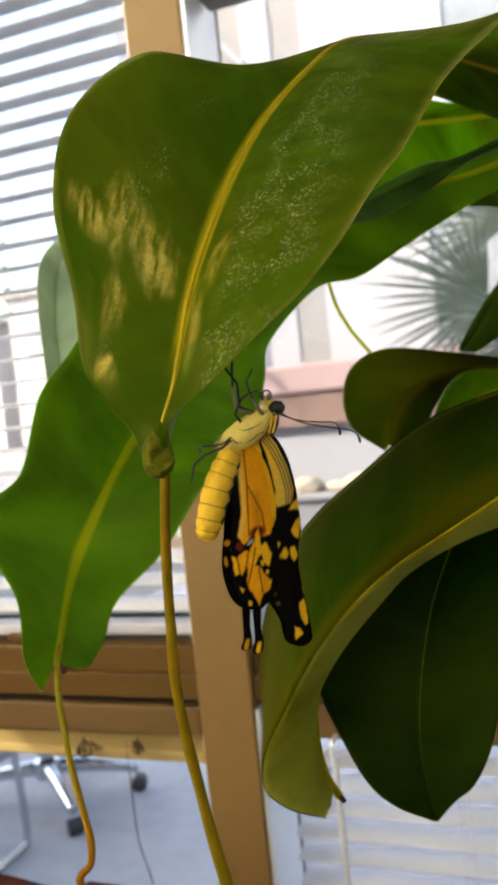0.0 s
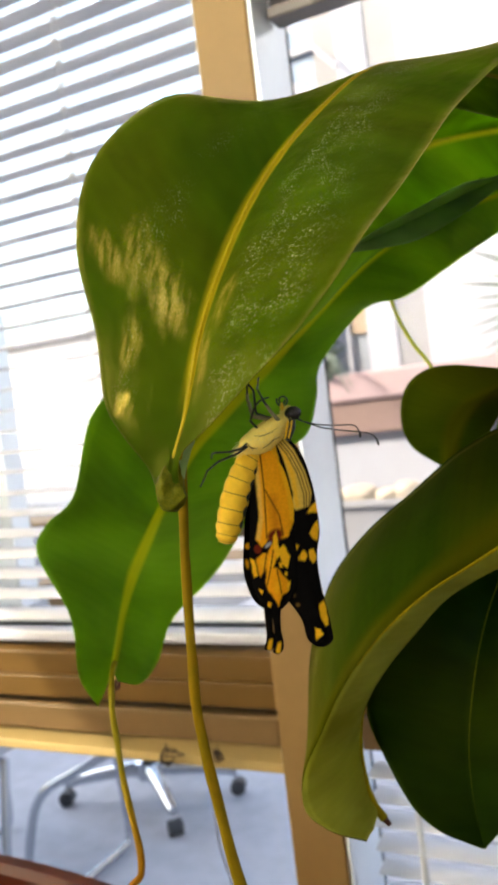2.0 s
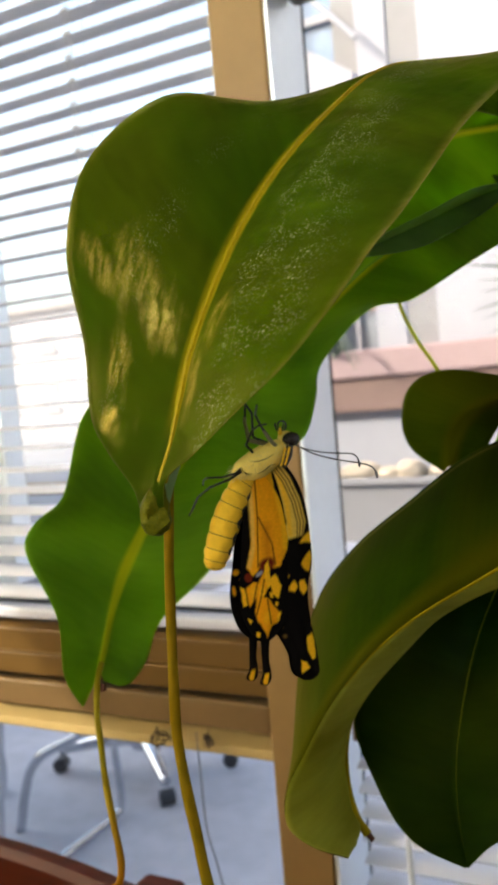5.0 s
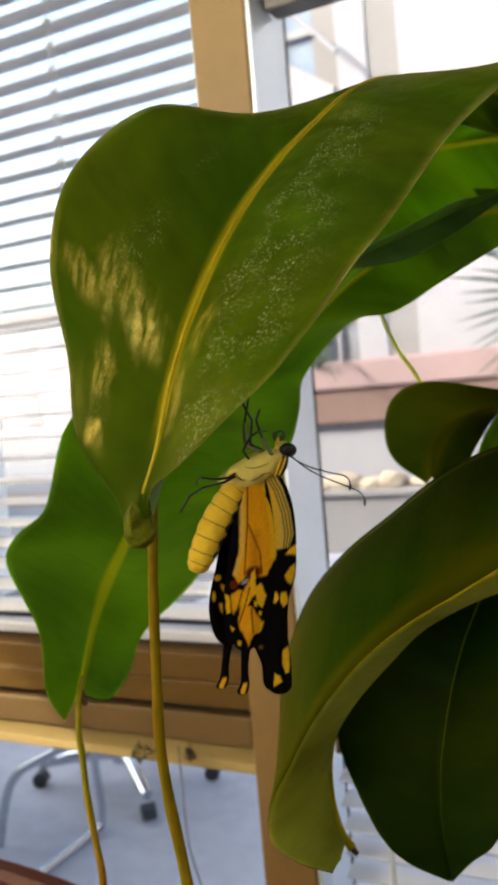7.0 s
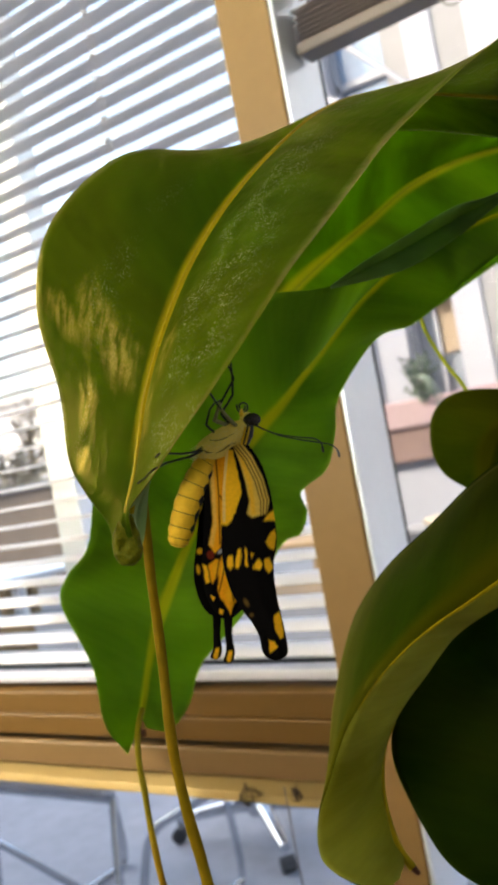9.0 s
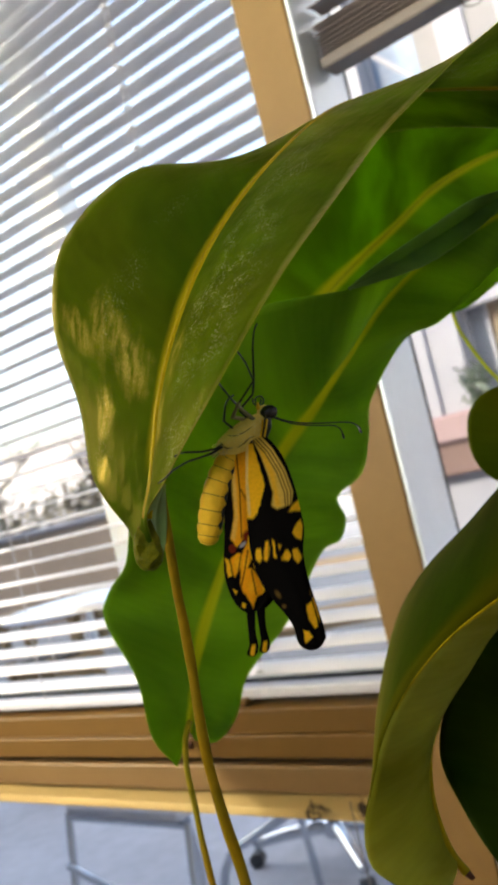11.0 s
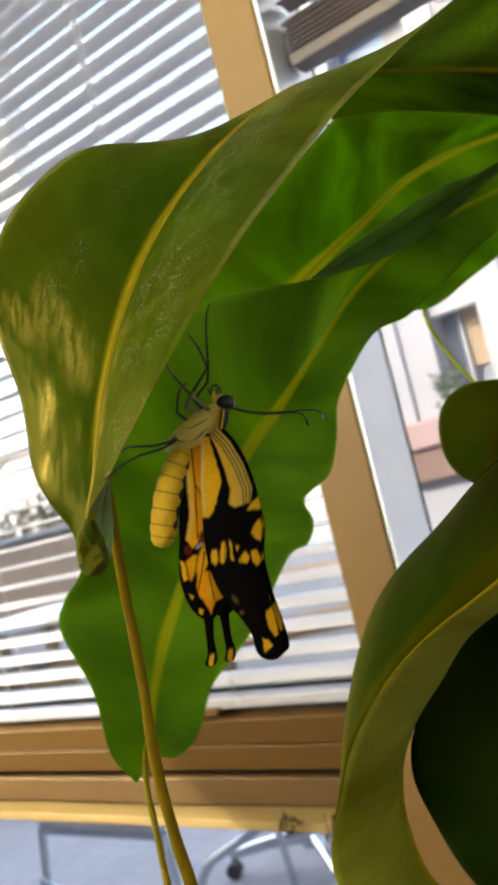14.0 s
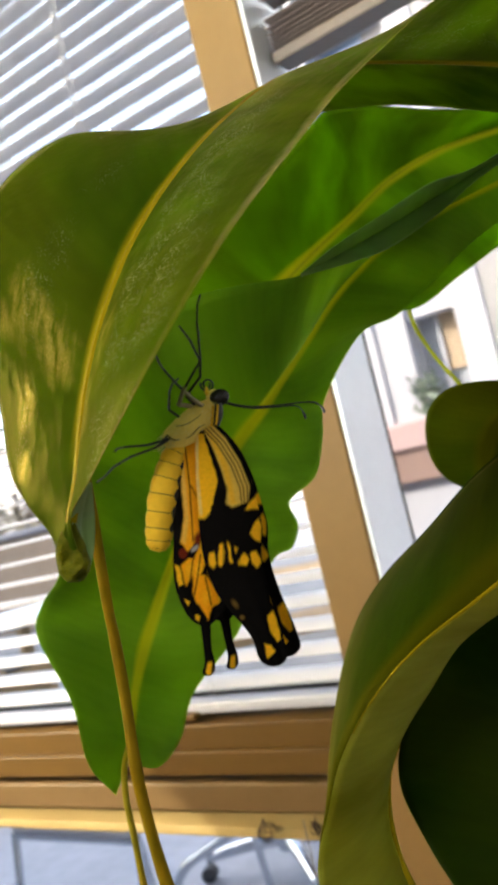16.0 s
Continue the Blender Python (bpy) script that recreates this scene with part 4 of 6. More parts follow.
LEAF_UPPER_MID = [(-0.0560, 0.4564, 1.3030), (-0.0353, 0.4505, 1.2936), (-0.0153, 0.4431, 1.2871), (0.0065, 0.4341, 1.2843)]
LEAF_UPPER_ONE = [(-0.0607, 0.4536, 1.3124), (-0.0339, 0.4480, 1.3060), (-0.0138, 0.4401, 1.3019), (0.0079, 0.4310, 1.2998)]
LEAF_UPPER_TWO = [(-0.0517, 0.4596, 1.2900), (-0.0333, 0.4521, 1.2861), (-0.0159, 0.4441, 1.2811), (0.0058, 0.4355, 1.2764)]
LEAF_UPPER = (LEAF_UPPER_MID, LEAF_UPPER_ONE, LEAF_UPPER_TWO)
LEAF_LOBE_MID = [(-0.0869, 0.1670, 1.1838), (-0.0869, 0.1672, 1.1879), (-0.0851, 0.1663, 1.1935), (-0.0795, 0.1634, 1.1983), (-0.0718, 0.1583, 1.2016)]
LEAF_LOBE_ONE = [(-0.0852, 0.1644, 1.1839), (-0.0846, 0.1623, 1.1882), (-0.0827, 0.1600, 1.1939), (-0.0773, 0.1584, 1.1987), (-0.0705, 0.1567, 1.2018)]
LEAF_LOBE_TWO = [(-0.0880, 0.1688, 1.1841), (-0.0877, 0.1707, 1.1876), (-0.0854, 0.1704, 1.1928), (-0.0805, 0.1667, 1.1980), (-0.0737, 0.1606, 1.2016)]
LEAF_LOBE = (LEAF_LOBE_MID, LEAF_LOBE_ONE, LEAF_LOBE_TWO)
STALK_FRONT = [(-0.0794, 0.1646, 1.2048), (-0.0837, 0.1691, 1.2010), (-0.0889, 0.1739, 1.1956), (-0.0923, 0.1754, 1.1744), (-0.0940, 0.1768, 1.1651), (-0.0951, 0.1770, 1.1515), (-0.0945, 0.1750, 1.1387), (-0.0948, 0.1747, 1.1267), (-0.0929, 0.1738, 1.1123), (-0.0909, 0.1736, 1.1006), (-0.0877, 0.1721, 1.0869), (-0.0849, 0.1740, 1.0682), (-0.0820, 0.1800, 1.0350), (-0.0800, 0.2000, 0.9650)]
KNOB = [(-0.0842, 0.1613, 1.1944), (-0.0859, 0.1616, 1.1878), (-0.0861, 0.1620, 1.1840), (-0.0860, 0.1626, 1.1812)]
RIB_TIP = [(-0.0835, 0.2772, 1.0456), (-0.0861, 0.2769, 1.0489), (-0.0887, 0.2762, 1.0540), (-0.0906, 0.2759, 1.0621), (-0.0914, 0.2763, 1.0716), (-0.0911, 0.2778, 1.0808), (-0.0884, 0.2791, 1.0912), (-0.0834, 0.2802, 1.0995)]
STALK_BEHIND = [(-0.1950, 0.2700, 1.1062), (-0.1932, 0.2648, 1.1030), (-0.1908, 0.2600, 1.0985), (-0.1889, 0.2563, 1.0896), (-0.1864, 0.2539, 1.0793), (-0.1824, 0.2496, 1.0663), (-0.1745, 0.2423, 1.0542), (-0.1702, 0.2391, 1.0432), (-0.1700, 0.2374, 1.0355), (-0.1735, 0.2360, 1.0263), (-0.1500, 0.2450, 1.0000), (-0.1100, 0.2400, 0.9600)]
STALK_THIN = [(-0.1248, 0.4793, 1.2702), (-0.1222, 0.4754, 1.2578), (-0.1208, 0.4833, 1.2454), (-0.1134, 0.4800, 1.2318), (-0.1056, 0.4721, 1.2230), (-0.0955, 0.4553, 1.2128)]
plant = thing("houseplant", "large-leaved green houseplant by the window", "plant", at=(0, 0, 0))
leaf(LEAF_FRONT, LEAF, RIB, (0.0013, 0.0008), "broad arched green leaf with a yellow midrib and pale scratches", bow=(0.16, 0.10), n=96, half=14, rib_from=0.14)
knob_bm = tube(bmesh.new(), spline(KNOB, 26), np.interp(np.linspace(0, 1, 26), [0, 0.25, 0.6, 0.85, 1], [0.0012, 0.0034, 0.0038, 0.0029, 0.0008]), 28)
for v in knob_bm.verts:                 # crumpled folds
    fold = 0.0019 * noise.noise(v.co * 260) + 0.0009 * noise.noise(v.co * 700)
    v.co += Vector((0.8, -0.6, 0.1)) * fold + Vector((-0.0005, 0.0008, 0))
part("base_knob", knob_bm, KNOB_SKIN, plant, "crumpled swelling where the blade meets its stalk")
leaf(LEAF_LOBE, LEAF_LOBE_GREY, RIB_PALE, (0.0001, 0.0001), "folded-back bluish green lobe at the leaf's base", bow=(0.1, 0.1), n=30, half=6)
leaf(LEAF_BEHIND, LEAF_LIGHT, RIB_PALE, (0.0002, 0.0002), "hanging wavy green leaf lit from behind", bow=(0.10, 0.10), n=90, half=14, rib_to=0.85)
leaf(LEAF_BRIGHT, LEAF_BACKLIGHT_TINT, RIB_PALE, (0.0009, 0.0008), "bright green leaf, light through it partly put into its colour", bow=(0.12, 0.05))
leaf(LEAF_TURNED, LEAF_PAINTED_SHEEN, RIB_PALE, (0.0002, 0.0002), "turned-over dark leaf edge", bow=(0.1, 0.1))
leaf(LEAF_CURLED, [LEAF_OLIVE, LEAF_PALE], RIB, (0.0002, 0.0008), "rolled green leaf with a pale underside and a brown tip", bow=(0.10, 0.30), n=80, half=12, rib_from=0.5)
leaf(LEAF_DARK, LEAF_SHADED, RIB_PALE, (0.0004, 0.0007), "green hanging leaf with a pointed tip, shade put into its colour", bow=(0.08, 0.08))
leaf(LEAF_ROUND, LEAF_OLIVE, RIB_PALE, (0.0003, 0.0003), "small rounded folded green leaf", bow=(0.10, 0.08))
leaf(LEAF_LIT, LEAF_BACKLIGHT_TINT, RIB_PALE, (0.0006, 0.0006), "light green leaf in a fold, backlight put into its colour")
leaf(LEAF_LEFT, LEAF_BACKLIT_PALE, RIB_PALE, (0.0005, 0.0005), "pale glossy leaf behind the others, backlight put into its colour")
leaf(LEAF_EDGE, LEAF_SHADED, RIB_PALE, (0.0005, 0.0005), "greyish leaf seen along its edge")
leaf(LEAF_UPPER, LEAF_SHADED, RIB_PALE, (0.0005, 0.0005), "green leaf further back, shade put into its colour")
stalk(STALK_FRONT, 0.0012, 0.0017, STALK, "thick olive leaf stalk")
stalk(STALK_BEHIND, 0.0012, 0.0015, STALK_YOUNG, "slender olive leaf stalk turning orange")
scrap = bmesh.new()
bmesh.ops.create_icosphere(scrap, subdivisions=2, radius=0.0016, matrix=Matrix.Translation((-0.1893, 0.2620, 1.0990)) @ Matrix.Diagonal((1.0, 0.5, 1.3, 1)))
for v in scrap.verts:
    v.co += v.normal * 0.0012 * noise.noise(v.co * 900)
part("dried_stipule", scrap, DEAD, plant, "dried brown scrap at the foot of the blade")
stalk(STALK_THIN, 0.0011, 0.0011, RIB_PALE, "thin green stem")
tip = spline(RIB_TIP, 30)
part("rolled_midrib", tube(bmesh.new(), tip[3:], np.linspace(0.0017, 0.0004, 27), 10), RIB, plant, "yellow midrib running to the leaf's tip")
part("dead_tip", tube(bmesh.new(), tip[:5], np.linspace(0.0009, 0.0013, 5), 10), DEAD, plant, "dried brown leaf tip")

# pot and stand below the view carry the plant
stand = thing("plant_stand", "low wooden plant stand under the pot", "plant stand", at=(-0.075, 0.225, 0))
part("top", boxes((-0.14, 0.14, -0.14, 0.14, 0.735, 0.76), bevel=0.004), WOOD, stand)
for sx in (-1, 1):
    for sy in (-1, 1):
        part("leg", boxes((sx * 0.115 - 0.014, sx * 0.115 + 0.014, sy * 0.115 - 0.014, sy * 0.115 + 0.014, 0, 0.735), bevel=0.003), WOOD, stand)
pot = thing("plant_pot", "terracotta plant pot on a stand", "pot", at=(-0.075, 0.225, 0.76))
prof = [(0.0, 0.0), (0.062, 0.0), (0.082, 0.14), (0.090, 0.14), (0.092, 0.175), (0.080, 0.175), (0.078, 0.155), (0.0, 0.15)]
bm = bmesh.new()
vs = [[bm.verts.new((r * math.cos(a), r * math.sin(a), z)) for a in (2 * math.pi * k / 32 for k in range(32))] for r, z in prof[1:-1]]
for r0, r1 in zip(vs, vs[1:]):
    for k in range(32):
        bm.faces.new((r0[k], r0[(k + 1) % 32], r1[(k + 1) % 32], r1[k]))
bm.faces.new(vs[0][::-1])
part("body", bm, TERRACOTTA, pot)
bm = bmesh.new()
bmesh.ops.create_circle(bm, cap_ends=True, segments=32, radius=0.0785, matrix=Matrix.Translation((0, 0, 0.158)))
part("soil", bm, SOIL, pot, "dark potting soil")
part("crown", tube(bmesh.new(), [(-0.075, 0.225, 0.915), (-0.078, 0.222, 0.945), (-0.085, 0.222, 0.975)], (0.016, 0.013, 0.006), 12), STALK, plant, "stubby base of the stalks")

# ---- cords and small fittings of the blinds ----
def wire(name, pts, r, material, label, category, n=40, group=""):
    t_ = thing(name, label, category, group)
    part("cord", tube(bmesh.new(), spline(pts, n), r, 6), material, t_)
    return t_


def knot(at, size, seed):
    """A tangle of thin cord: loops through one another."""
    rng = random.Random(seed)
    t_ = thing("cord_tangle", "tangled brown cord knot on the raised blind", "cord", "cord tangles")
    for _ in range(5):
        c = Vector(at) + Vector([rng.uniform(-size, size) * 0.3 for _ in range(3)])
        a, b = (Vector([rng.uniform(-1, 1), rng.uniform(-0.4, 0.4), rng.uniform(-1, 1)]).normalized() for _ in range(2))
        pts = [c + size * (a * math.cos(q) * rng.uniform(0.7, 1.1) + b * math.sin(q) * rng.uniform(0.7, 1.1)) for q in np.linspace(0, 5.6, 9)]
        part("loop", tube(bmesh.new(), spline(pts, 36), 0.00055, 5), CORD_DARK, t_)
    return t_


knot((-0.424, 0.622, 0.902), 0.009, 3)
knot((-0.372, 0.622, 0.908), 0.006, 8)
wire("pull_cord", [(-0.381, 0.618, 0.916), (-0.380, 0.617, 0.88), (-0.379, 0.617, 0.83), (-0.372, 0.617, 0.80), (-0.366, 0.617, 0.77), (-0.366, 0.617, 0.74), (-0.369, 0.617, 0.70), (-0.360, 0.617, 0.62)], 0.0007, CORD, "thin grey pull cord hanging from the blind", "cord")
rod_t = thing("blind_wand", "clear plastic tilt wand hanging from the blind", "blind wand")
part("wand", tube(bmesh.new(), [(-0.1985, 0.632, 0.902), (-0.1965, 0.630, 0.78), (-0.193, 0.628, 0.55)], 0.0028, 6), WAND, rod_t)
part("hook", tube(bmesh.new(), spline([(-0.1985, 0.640, 0.918), (-0.1995, 0.632, 0.915), (-0.1990, 0.630, 0.908), (-0.1985, 0.632, 0.900)], 14), 0.0022, 8), ALU, rod_t, "small metal hook")
clip = thing("rail_button", "small brown cord button on the blind's rail", "button")
bm = boxes((-0.507, -0.487, 0.636, 0.646, 0.9965, 1.0035), bevel=0.002)
part("cap", bm, TAN_DARK, clip)
ring_t = thing("cord_ring", "thin metal ring hanging from the raised blind", "ring")
part("ring", tube(bmesh.new(), [(-0.115 + 0.010 * math.cos(q), 0.636, 1.507 + 0.007 * math.sin(q)) for q in np.linspace(0, 6.283, 24)], 0.0005, 5), CORD_DARK, ring_t)

# ---- wooden chair by the window ----
chair = thing("wooden_chair", "reddish stained wooden chair with a curved top rail", "chair", at=(-0.486, 0.432, 0))
bm = bmesh.new()
for k in range(12):
    x0, x1 = -0.170 + 0.340 * k / 12, -0.170 + 0.340 * (k + 1) / 12
    q = [[(x, 0.014 * (1 - (x / 0.17) ** 2) + dy, z) for dy, z in ((-0.011, 0.80), (0.011, 0.80), (0.011, 0.884 + 0.006 * (1 - (x / 0.17) ** 2)), (0.004, 0.889 + 0.006 * (1 - (x / 0.17) ** 2)), (-0.006, 0.889 + 0.006 * (1 - (x / 0.17) ** 2)), (-0.011, 0.884 + 0.006 * (1 - (x / 0.17) ** 2)))] for x in (x0, x1)]
    va, vb = [[bm.verts.new(c) for c in r] for r in q]
    for j in range(6):
        bm.faces.new((va[j], va[(j + 1) % 6], vb[(j + 1) % 6], vb[j]))
bmesh.ops.remove_doubles(bm, verts=bm.verts, dist=1e-5)
part("top_rail", bm, WOOD, chair)
for sx in (-1, 1):
    part("back_post", boxes((sx * 0.183 - 0.016, sx * 0.183 + 0.016, -0.016, 0.016, 0, 0.895), bevel=0.004), WOOD, chair)
    part("front_leg", boxes((sx * 0.178 - 0.018, sx * 0.178 + 0.018, -0.40, -0.364, 0, 0.44), bevel=0.004), WOOD, chair)
part("seat", boxes((-0.20, 0.20, -0.41, -0.016, 0.44, 0.465), bevel=0.006), WOOD, chair)
for x in (-0.09, 0.0, 0.09):
    part("slat", boxes((x - 0.02, x + 0.02, -0.004, 0.010, 0.46, 0.81), bevel=0.002), WOOD, chair)

# ---- outside: paving, building, wall, palm, chairs ----
tagged(obj("ground", boxes((-300, 300, 0.75, 600, -0.4, 0.0)), CONCRETE), "pale concrete patio paving", "ground", "", "structure")
tagged(obj("pavement", boxes((-60, -2.7, 3.4, 60, -0.2, 0.006)), mat("grey_block_paving", (0.24, 0.235, 0.235), 0.9, 0, 0.3, 1.3, 0.4, 40)), "grey paved yard beyond the patio", "pavement", "", "structure")
# Unseen walls, eave and tall wing, added to keep sun off yard and slats.
tagged(obj("patio_shade_walls", boxes((-14, -1.9, 0.80, 1.0, 0, 3.1), (2.62, 14, 0.80, 1.0, 0, 3.1), (-14, 14, -0.6, 0.80, 2.82, 3.1), (-14, 14, 0.80, 1.55, 2.82, 2.98), (-14, 14, 0.60, 0.80, 3.1, 6.0), (-40, -11, 0.40, 0.60, 0, 14.0)), STUCCO), "unseen pale walls and eave added to shade the patio", "wall", "", "structure")

bld = thing("apartment_building", "white stucco building across the patio with a pink ledge", "building", at=(0, 6.5, 0))
part("wall", boxes((-2.24, -2.00, 0, 0.5, 1.42, 7.5), (-1.76, 6.0, 0, 0.5, 1.42, 7.5), (-3.30, -2.94, 0, 0.5, 1.42, 7.5), (-2.94, -2.66, 0.02, 0.5, 1.42, 3.30), (-2.66, -2.24, 0.06, 0.5, 2.20, 3.30), (-2.94, -2.24, 0.12, 0.5, 4.6, 7.5), bevel=0.008), STUCCO, bld)
part("recess", boxes((-2.00, -1.76, 0.015, 0.5, 1.42, 7.5)), STUCCO_GREY, bld, "grey strip between the piers")
part("plinth", boxes((-3.30, 6.0, 0, 0.5, 0, 0.94)), STUCCO, bld, "pale grey plinth")
part("ledge_front", boxes((-3.50, 6.0, -0.07, 0.5, 0.94, 1.20), bevel=0.01), REDBROWN, bld, "red-brown block face of the ledge")
part("ledge_top", boxes((-3.52, 6.0, -0.10, 0.5, 1.20, 1.42), bevel=0.02), PINK, bld, "pale pink ledge coping")
# The pane's blue is a sky reflection painted as base colour.
w_ = part("window", boxes((-2.94, -2.50, 0.22, 0.26, 3.30, 4.6)), mat("blue_window_glass", (0.25, 0.33, 0.45), 0.1, 0, 0.3, 1.5), bld, "window glass reflecting blue sky")
part("frame", boxes((-2.94, -2.90, 0.17, 0.22, 3.3, 4.6), (-2.94, -2.5, 0.17, 0.22, 4.04, 4.10)), STUCCO, w_, "white window frame")
part("grey_panel", boxes((-2.50, -2.24, 0.20, 0.26, 3.30, 4.6)), STUCCO_GREY, bld, "grey panel beside the window")
bm = bmesh.new()
front = [bm.verts.new((x, -0.12, z)) for x, z in ((-2.94, 3.98), (-2.24, 3.50), (-2.24, 3.30), (-2.94, 3.30))]
back = [bm.verts.new((v.co.x, 0.0, v.co.z)) for v in front]
bm.faces.new(front), bm.faces.new(back[::-1])
for k in range(4):
    bm.faces.new((front[k], back[k], back[(k + 1) % 4], front[(k + 1) % 4]))
bmesh.ops.recalc_face_normals(bm, faces=bm.faces)
part("stair_parapet", bm, STUCCO, bld, "white sloping stair parapet")
w_ = part("window", boxes((-2.66, -2.24, 0.22, 0.26, 1.42, 2.20)), DARKGLASS, bld, "dark window glass")
part("frame", boxes((-2.66, -2.63, 0.17, 0.22, 1.42, 2.2), (-2.28, -2.24, 0.17, 0.22, 1.42, 2.2), (-2.48, -2.45, 0.17, 0.22, 1.42, 2.2)), STUCCO, w_, "white window frame")
part("curtain", boxes((-2.45, -2.28, 0.195, 0.215, 1.74, 2.2)), mat("beige_curtain", (0.36, 0.27, 0.18), 0.9, 0, 0.2, 8, 0.3, stretch=(6, 1, 0.2)), w_, "beige curtain behind the glass")
w_ = part("window", boxes((-0.95, 0.30, -0.02, 0.02, 1.52, 2.45)), DARKGLASS, bld, "blue-grey window glass")
part("frame", boxes((-0.98, -0.93, -0.04, 0.0, 1.5, 2.48), (0.27, 0.32, -0.04, 0.0, 1.5, 2.48), (-0.98, 0.32, -0.04, 0.0, 2.44, 2.50)), STUCCO, w_, "white window frame")
w_ = part("window", boxes((-0.72, 0.2, -0.02, 0.02, 3.6, 4.7)), DARKGLASS, bld, "pale upper window glass")
part("frame", boxes((-0.76, -0.71, -0.04, 0.0, 3.55, 4.74), (-0.76, 0.24, -0.04, 0.0, 4.70, 4.75)), STUCCO, w_, "white window frame")
part("pipe", rod(bmesh.new(), (-2.70, -0.16, 4.30), (-2.18, -0.16, 3.72), 0.022, 10), STUCCO, bld, "white slanting handrail pipe")

shrub = thing("ledge_shrub", "small dark green shrub on the pink ledge", "shrub", at=(-2.57, 6.40, 1.42))
rng = random.Random(9)
for q in range(5):
    bm = bmesh.new()
    for _ in range(26):
        a, r, z = rng.uniform(0, 6.28), 0.10 * math.sqrt(rng.random()), rng.uniform(0.0, 0.30)
        c = Vector((r * math.cos(a), r * math.sin(a) * 0.8, z))
        d = Vector((rng.uniform(-1, 1), rng.uniform(-1, 0.4), rng.uniform(-0.4, 0.9))).normalized()
        w = d.cross(Vector((0.2, 1, 0.3))).normalized() * 0.016
        vs_ = [bm.verts.new(c), bm.verts.new(c + d * 0.04 + w), bm.verts.new(c + d * 0.09), bm.verts.new(c + d * 0.04 - w)]
        bm.faces.new(vs_)
    part("foliage", bm, PALM, shrub)
bm = bmesh.new()
for dx, ln in ((0.12, 0.20), (0.16, 0.26), (0.20, 0.22)):
    tube(bm, spline([(0.02, -0.1, 0.16), (0.06 + dx * 0.5, -0.2, 0.12), (0.10 + dx, -0.26, 0.10 - ln)], 10), np.linspace(0.012, 0.003, 10), 6)
part("frond", bm, PALM, shrub, "drooping frond")

gw = thing("garden_wall", "low tan garden wall beyond the patio", "wall", at=(-11, 8.0, 0))
part("body", boxes((-5, 2.7, 0, 0.3, 0, 1.30), bevel=0.02), mat("tan_plaster_wall", (0.44, 0.34, 0.25), 0.9, 0, 0.2, 1.5, 0.4, 40), gw)
part("coping", boxes((-5.05, 2.75, -0.05, 0.35, 1.30, 1.38), bevel=0.02), STUCCO, gw, "pale coping stones")
tb = thing("garden_table", "round white garden table on the patio", "table", at=(-4.7, 4.0, 0))
bm = bmesh.new()
bmesh.ops.create_cone(bm, cap_ends=True, segments=40, radius1=0.58, radius2=0.60, depth=0.035, matrix=Matrix.Translation((0, 0, 0.715)))
part("tabletop", bm, ALU, tb)
part("pedestal", tube(bmesh.new(), [(0, 0, 0), (0, 0, 0.03), (0, 0, 0.10), (0, 0, 0.69)], (0.24, 0.23, 0.03, 0.025), 20), ALU, tb)


BENCH = mat("tan_weathered_timber", (0.34, 0.225, 0.11), 0.8, 0, 0.35, 5, 0.3, stretch=(0.1, 1, 1))


def timber_bench(x, y, turn, half, label):
    """A backless bench of boards on square legs."""
    b = thing("garden_bench", label, "bench", "patio benches")
    b.matrix_basis = pose(x, y, 0, 0, 0, turn)
    for k in range(4):
        part("board", boxes((-half, half, -0.25 + 0.13 * k, -0.13 + 0.13 * k, 0.44, 0.48), bevel=0.006), BENCH, b)
    for q in np.linspace(-half + 0.1, half - 0.1, 5 if half > 1.5 else 2):
        for y0 in (-0.22, 0.12):
            part("leg", boxes((q - 0.05, q + 0.05, y0, y0 + 0.10, 0, 0.44), bevel=0.006), BENCH, b)


timber_bench(-5.9, 6.0, 0, 2.6, "long backless tan timber bench at the patio's edge")
timber_bench(-2.45, 3.85, 28, 0.75, "short backless tan timber bench on the patio")
bx = thing("planter_box", "tall tan timber planter box on the patio", "planter", at=(-3.55, 2.78, 0))
for k in range(5):
    part("board", boxes((-0.16, 0.16, -0.16, 0.16, 0.02 + 0.12 * k, 0.13 + 0.12 * k), bevel=0.006), BENCH, bx)
for sx in (-1, 1):
    part("corner_post", boxes((sx * 0.165 - 0.02, sx * 0.165 + 0.02, -0.185, -0.145, 0, 0.64), bevel=0.004), BENCH, bx)
part("soil", boxes((-0.15, 0.15, -0.15, 0.15, 0.60, 0.625)), SOIL, bx, "dark potting soil")
# Low wall added only to carry the lumps that imitate a sunlit patch.
pl = thing("added_low_wall", "low grey wall below the pink ledge, added to carry the cream lumps", "wall", at=(-1.2, 5.95, 0))
part("body", boxes((-1.55, 2.4, 0, 0.30, 0, 0.42), bevel=0.015), STUCCO_GREY, pl)
part("coping", boxes((-1.58, 2.43, -0.03, 0.30, 0.42, 0.47), bevel=0.012), STUCCO_GREY, pl, "grey coping")
# Cream of the sunlit patch, put into the lumps' colour.
PATCH_CREAM = mat("sunlit_patch_cream", (0.42, 0.355, 0.27), 0.9, 0, 0.25, 6, 0.5, 30)


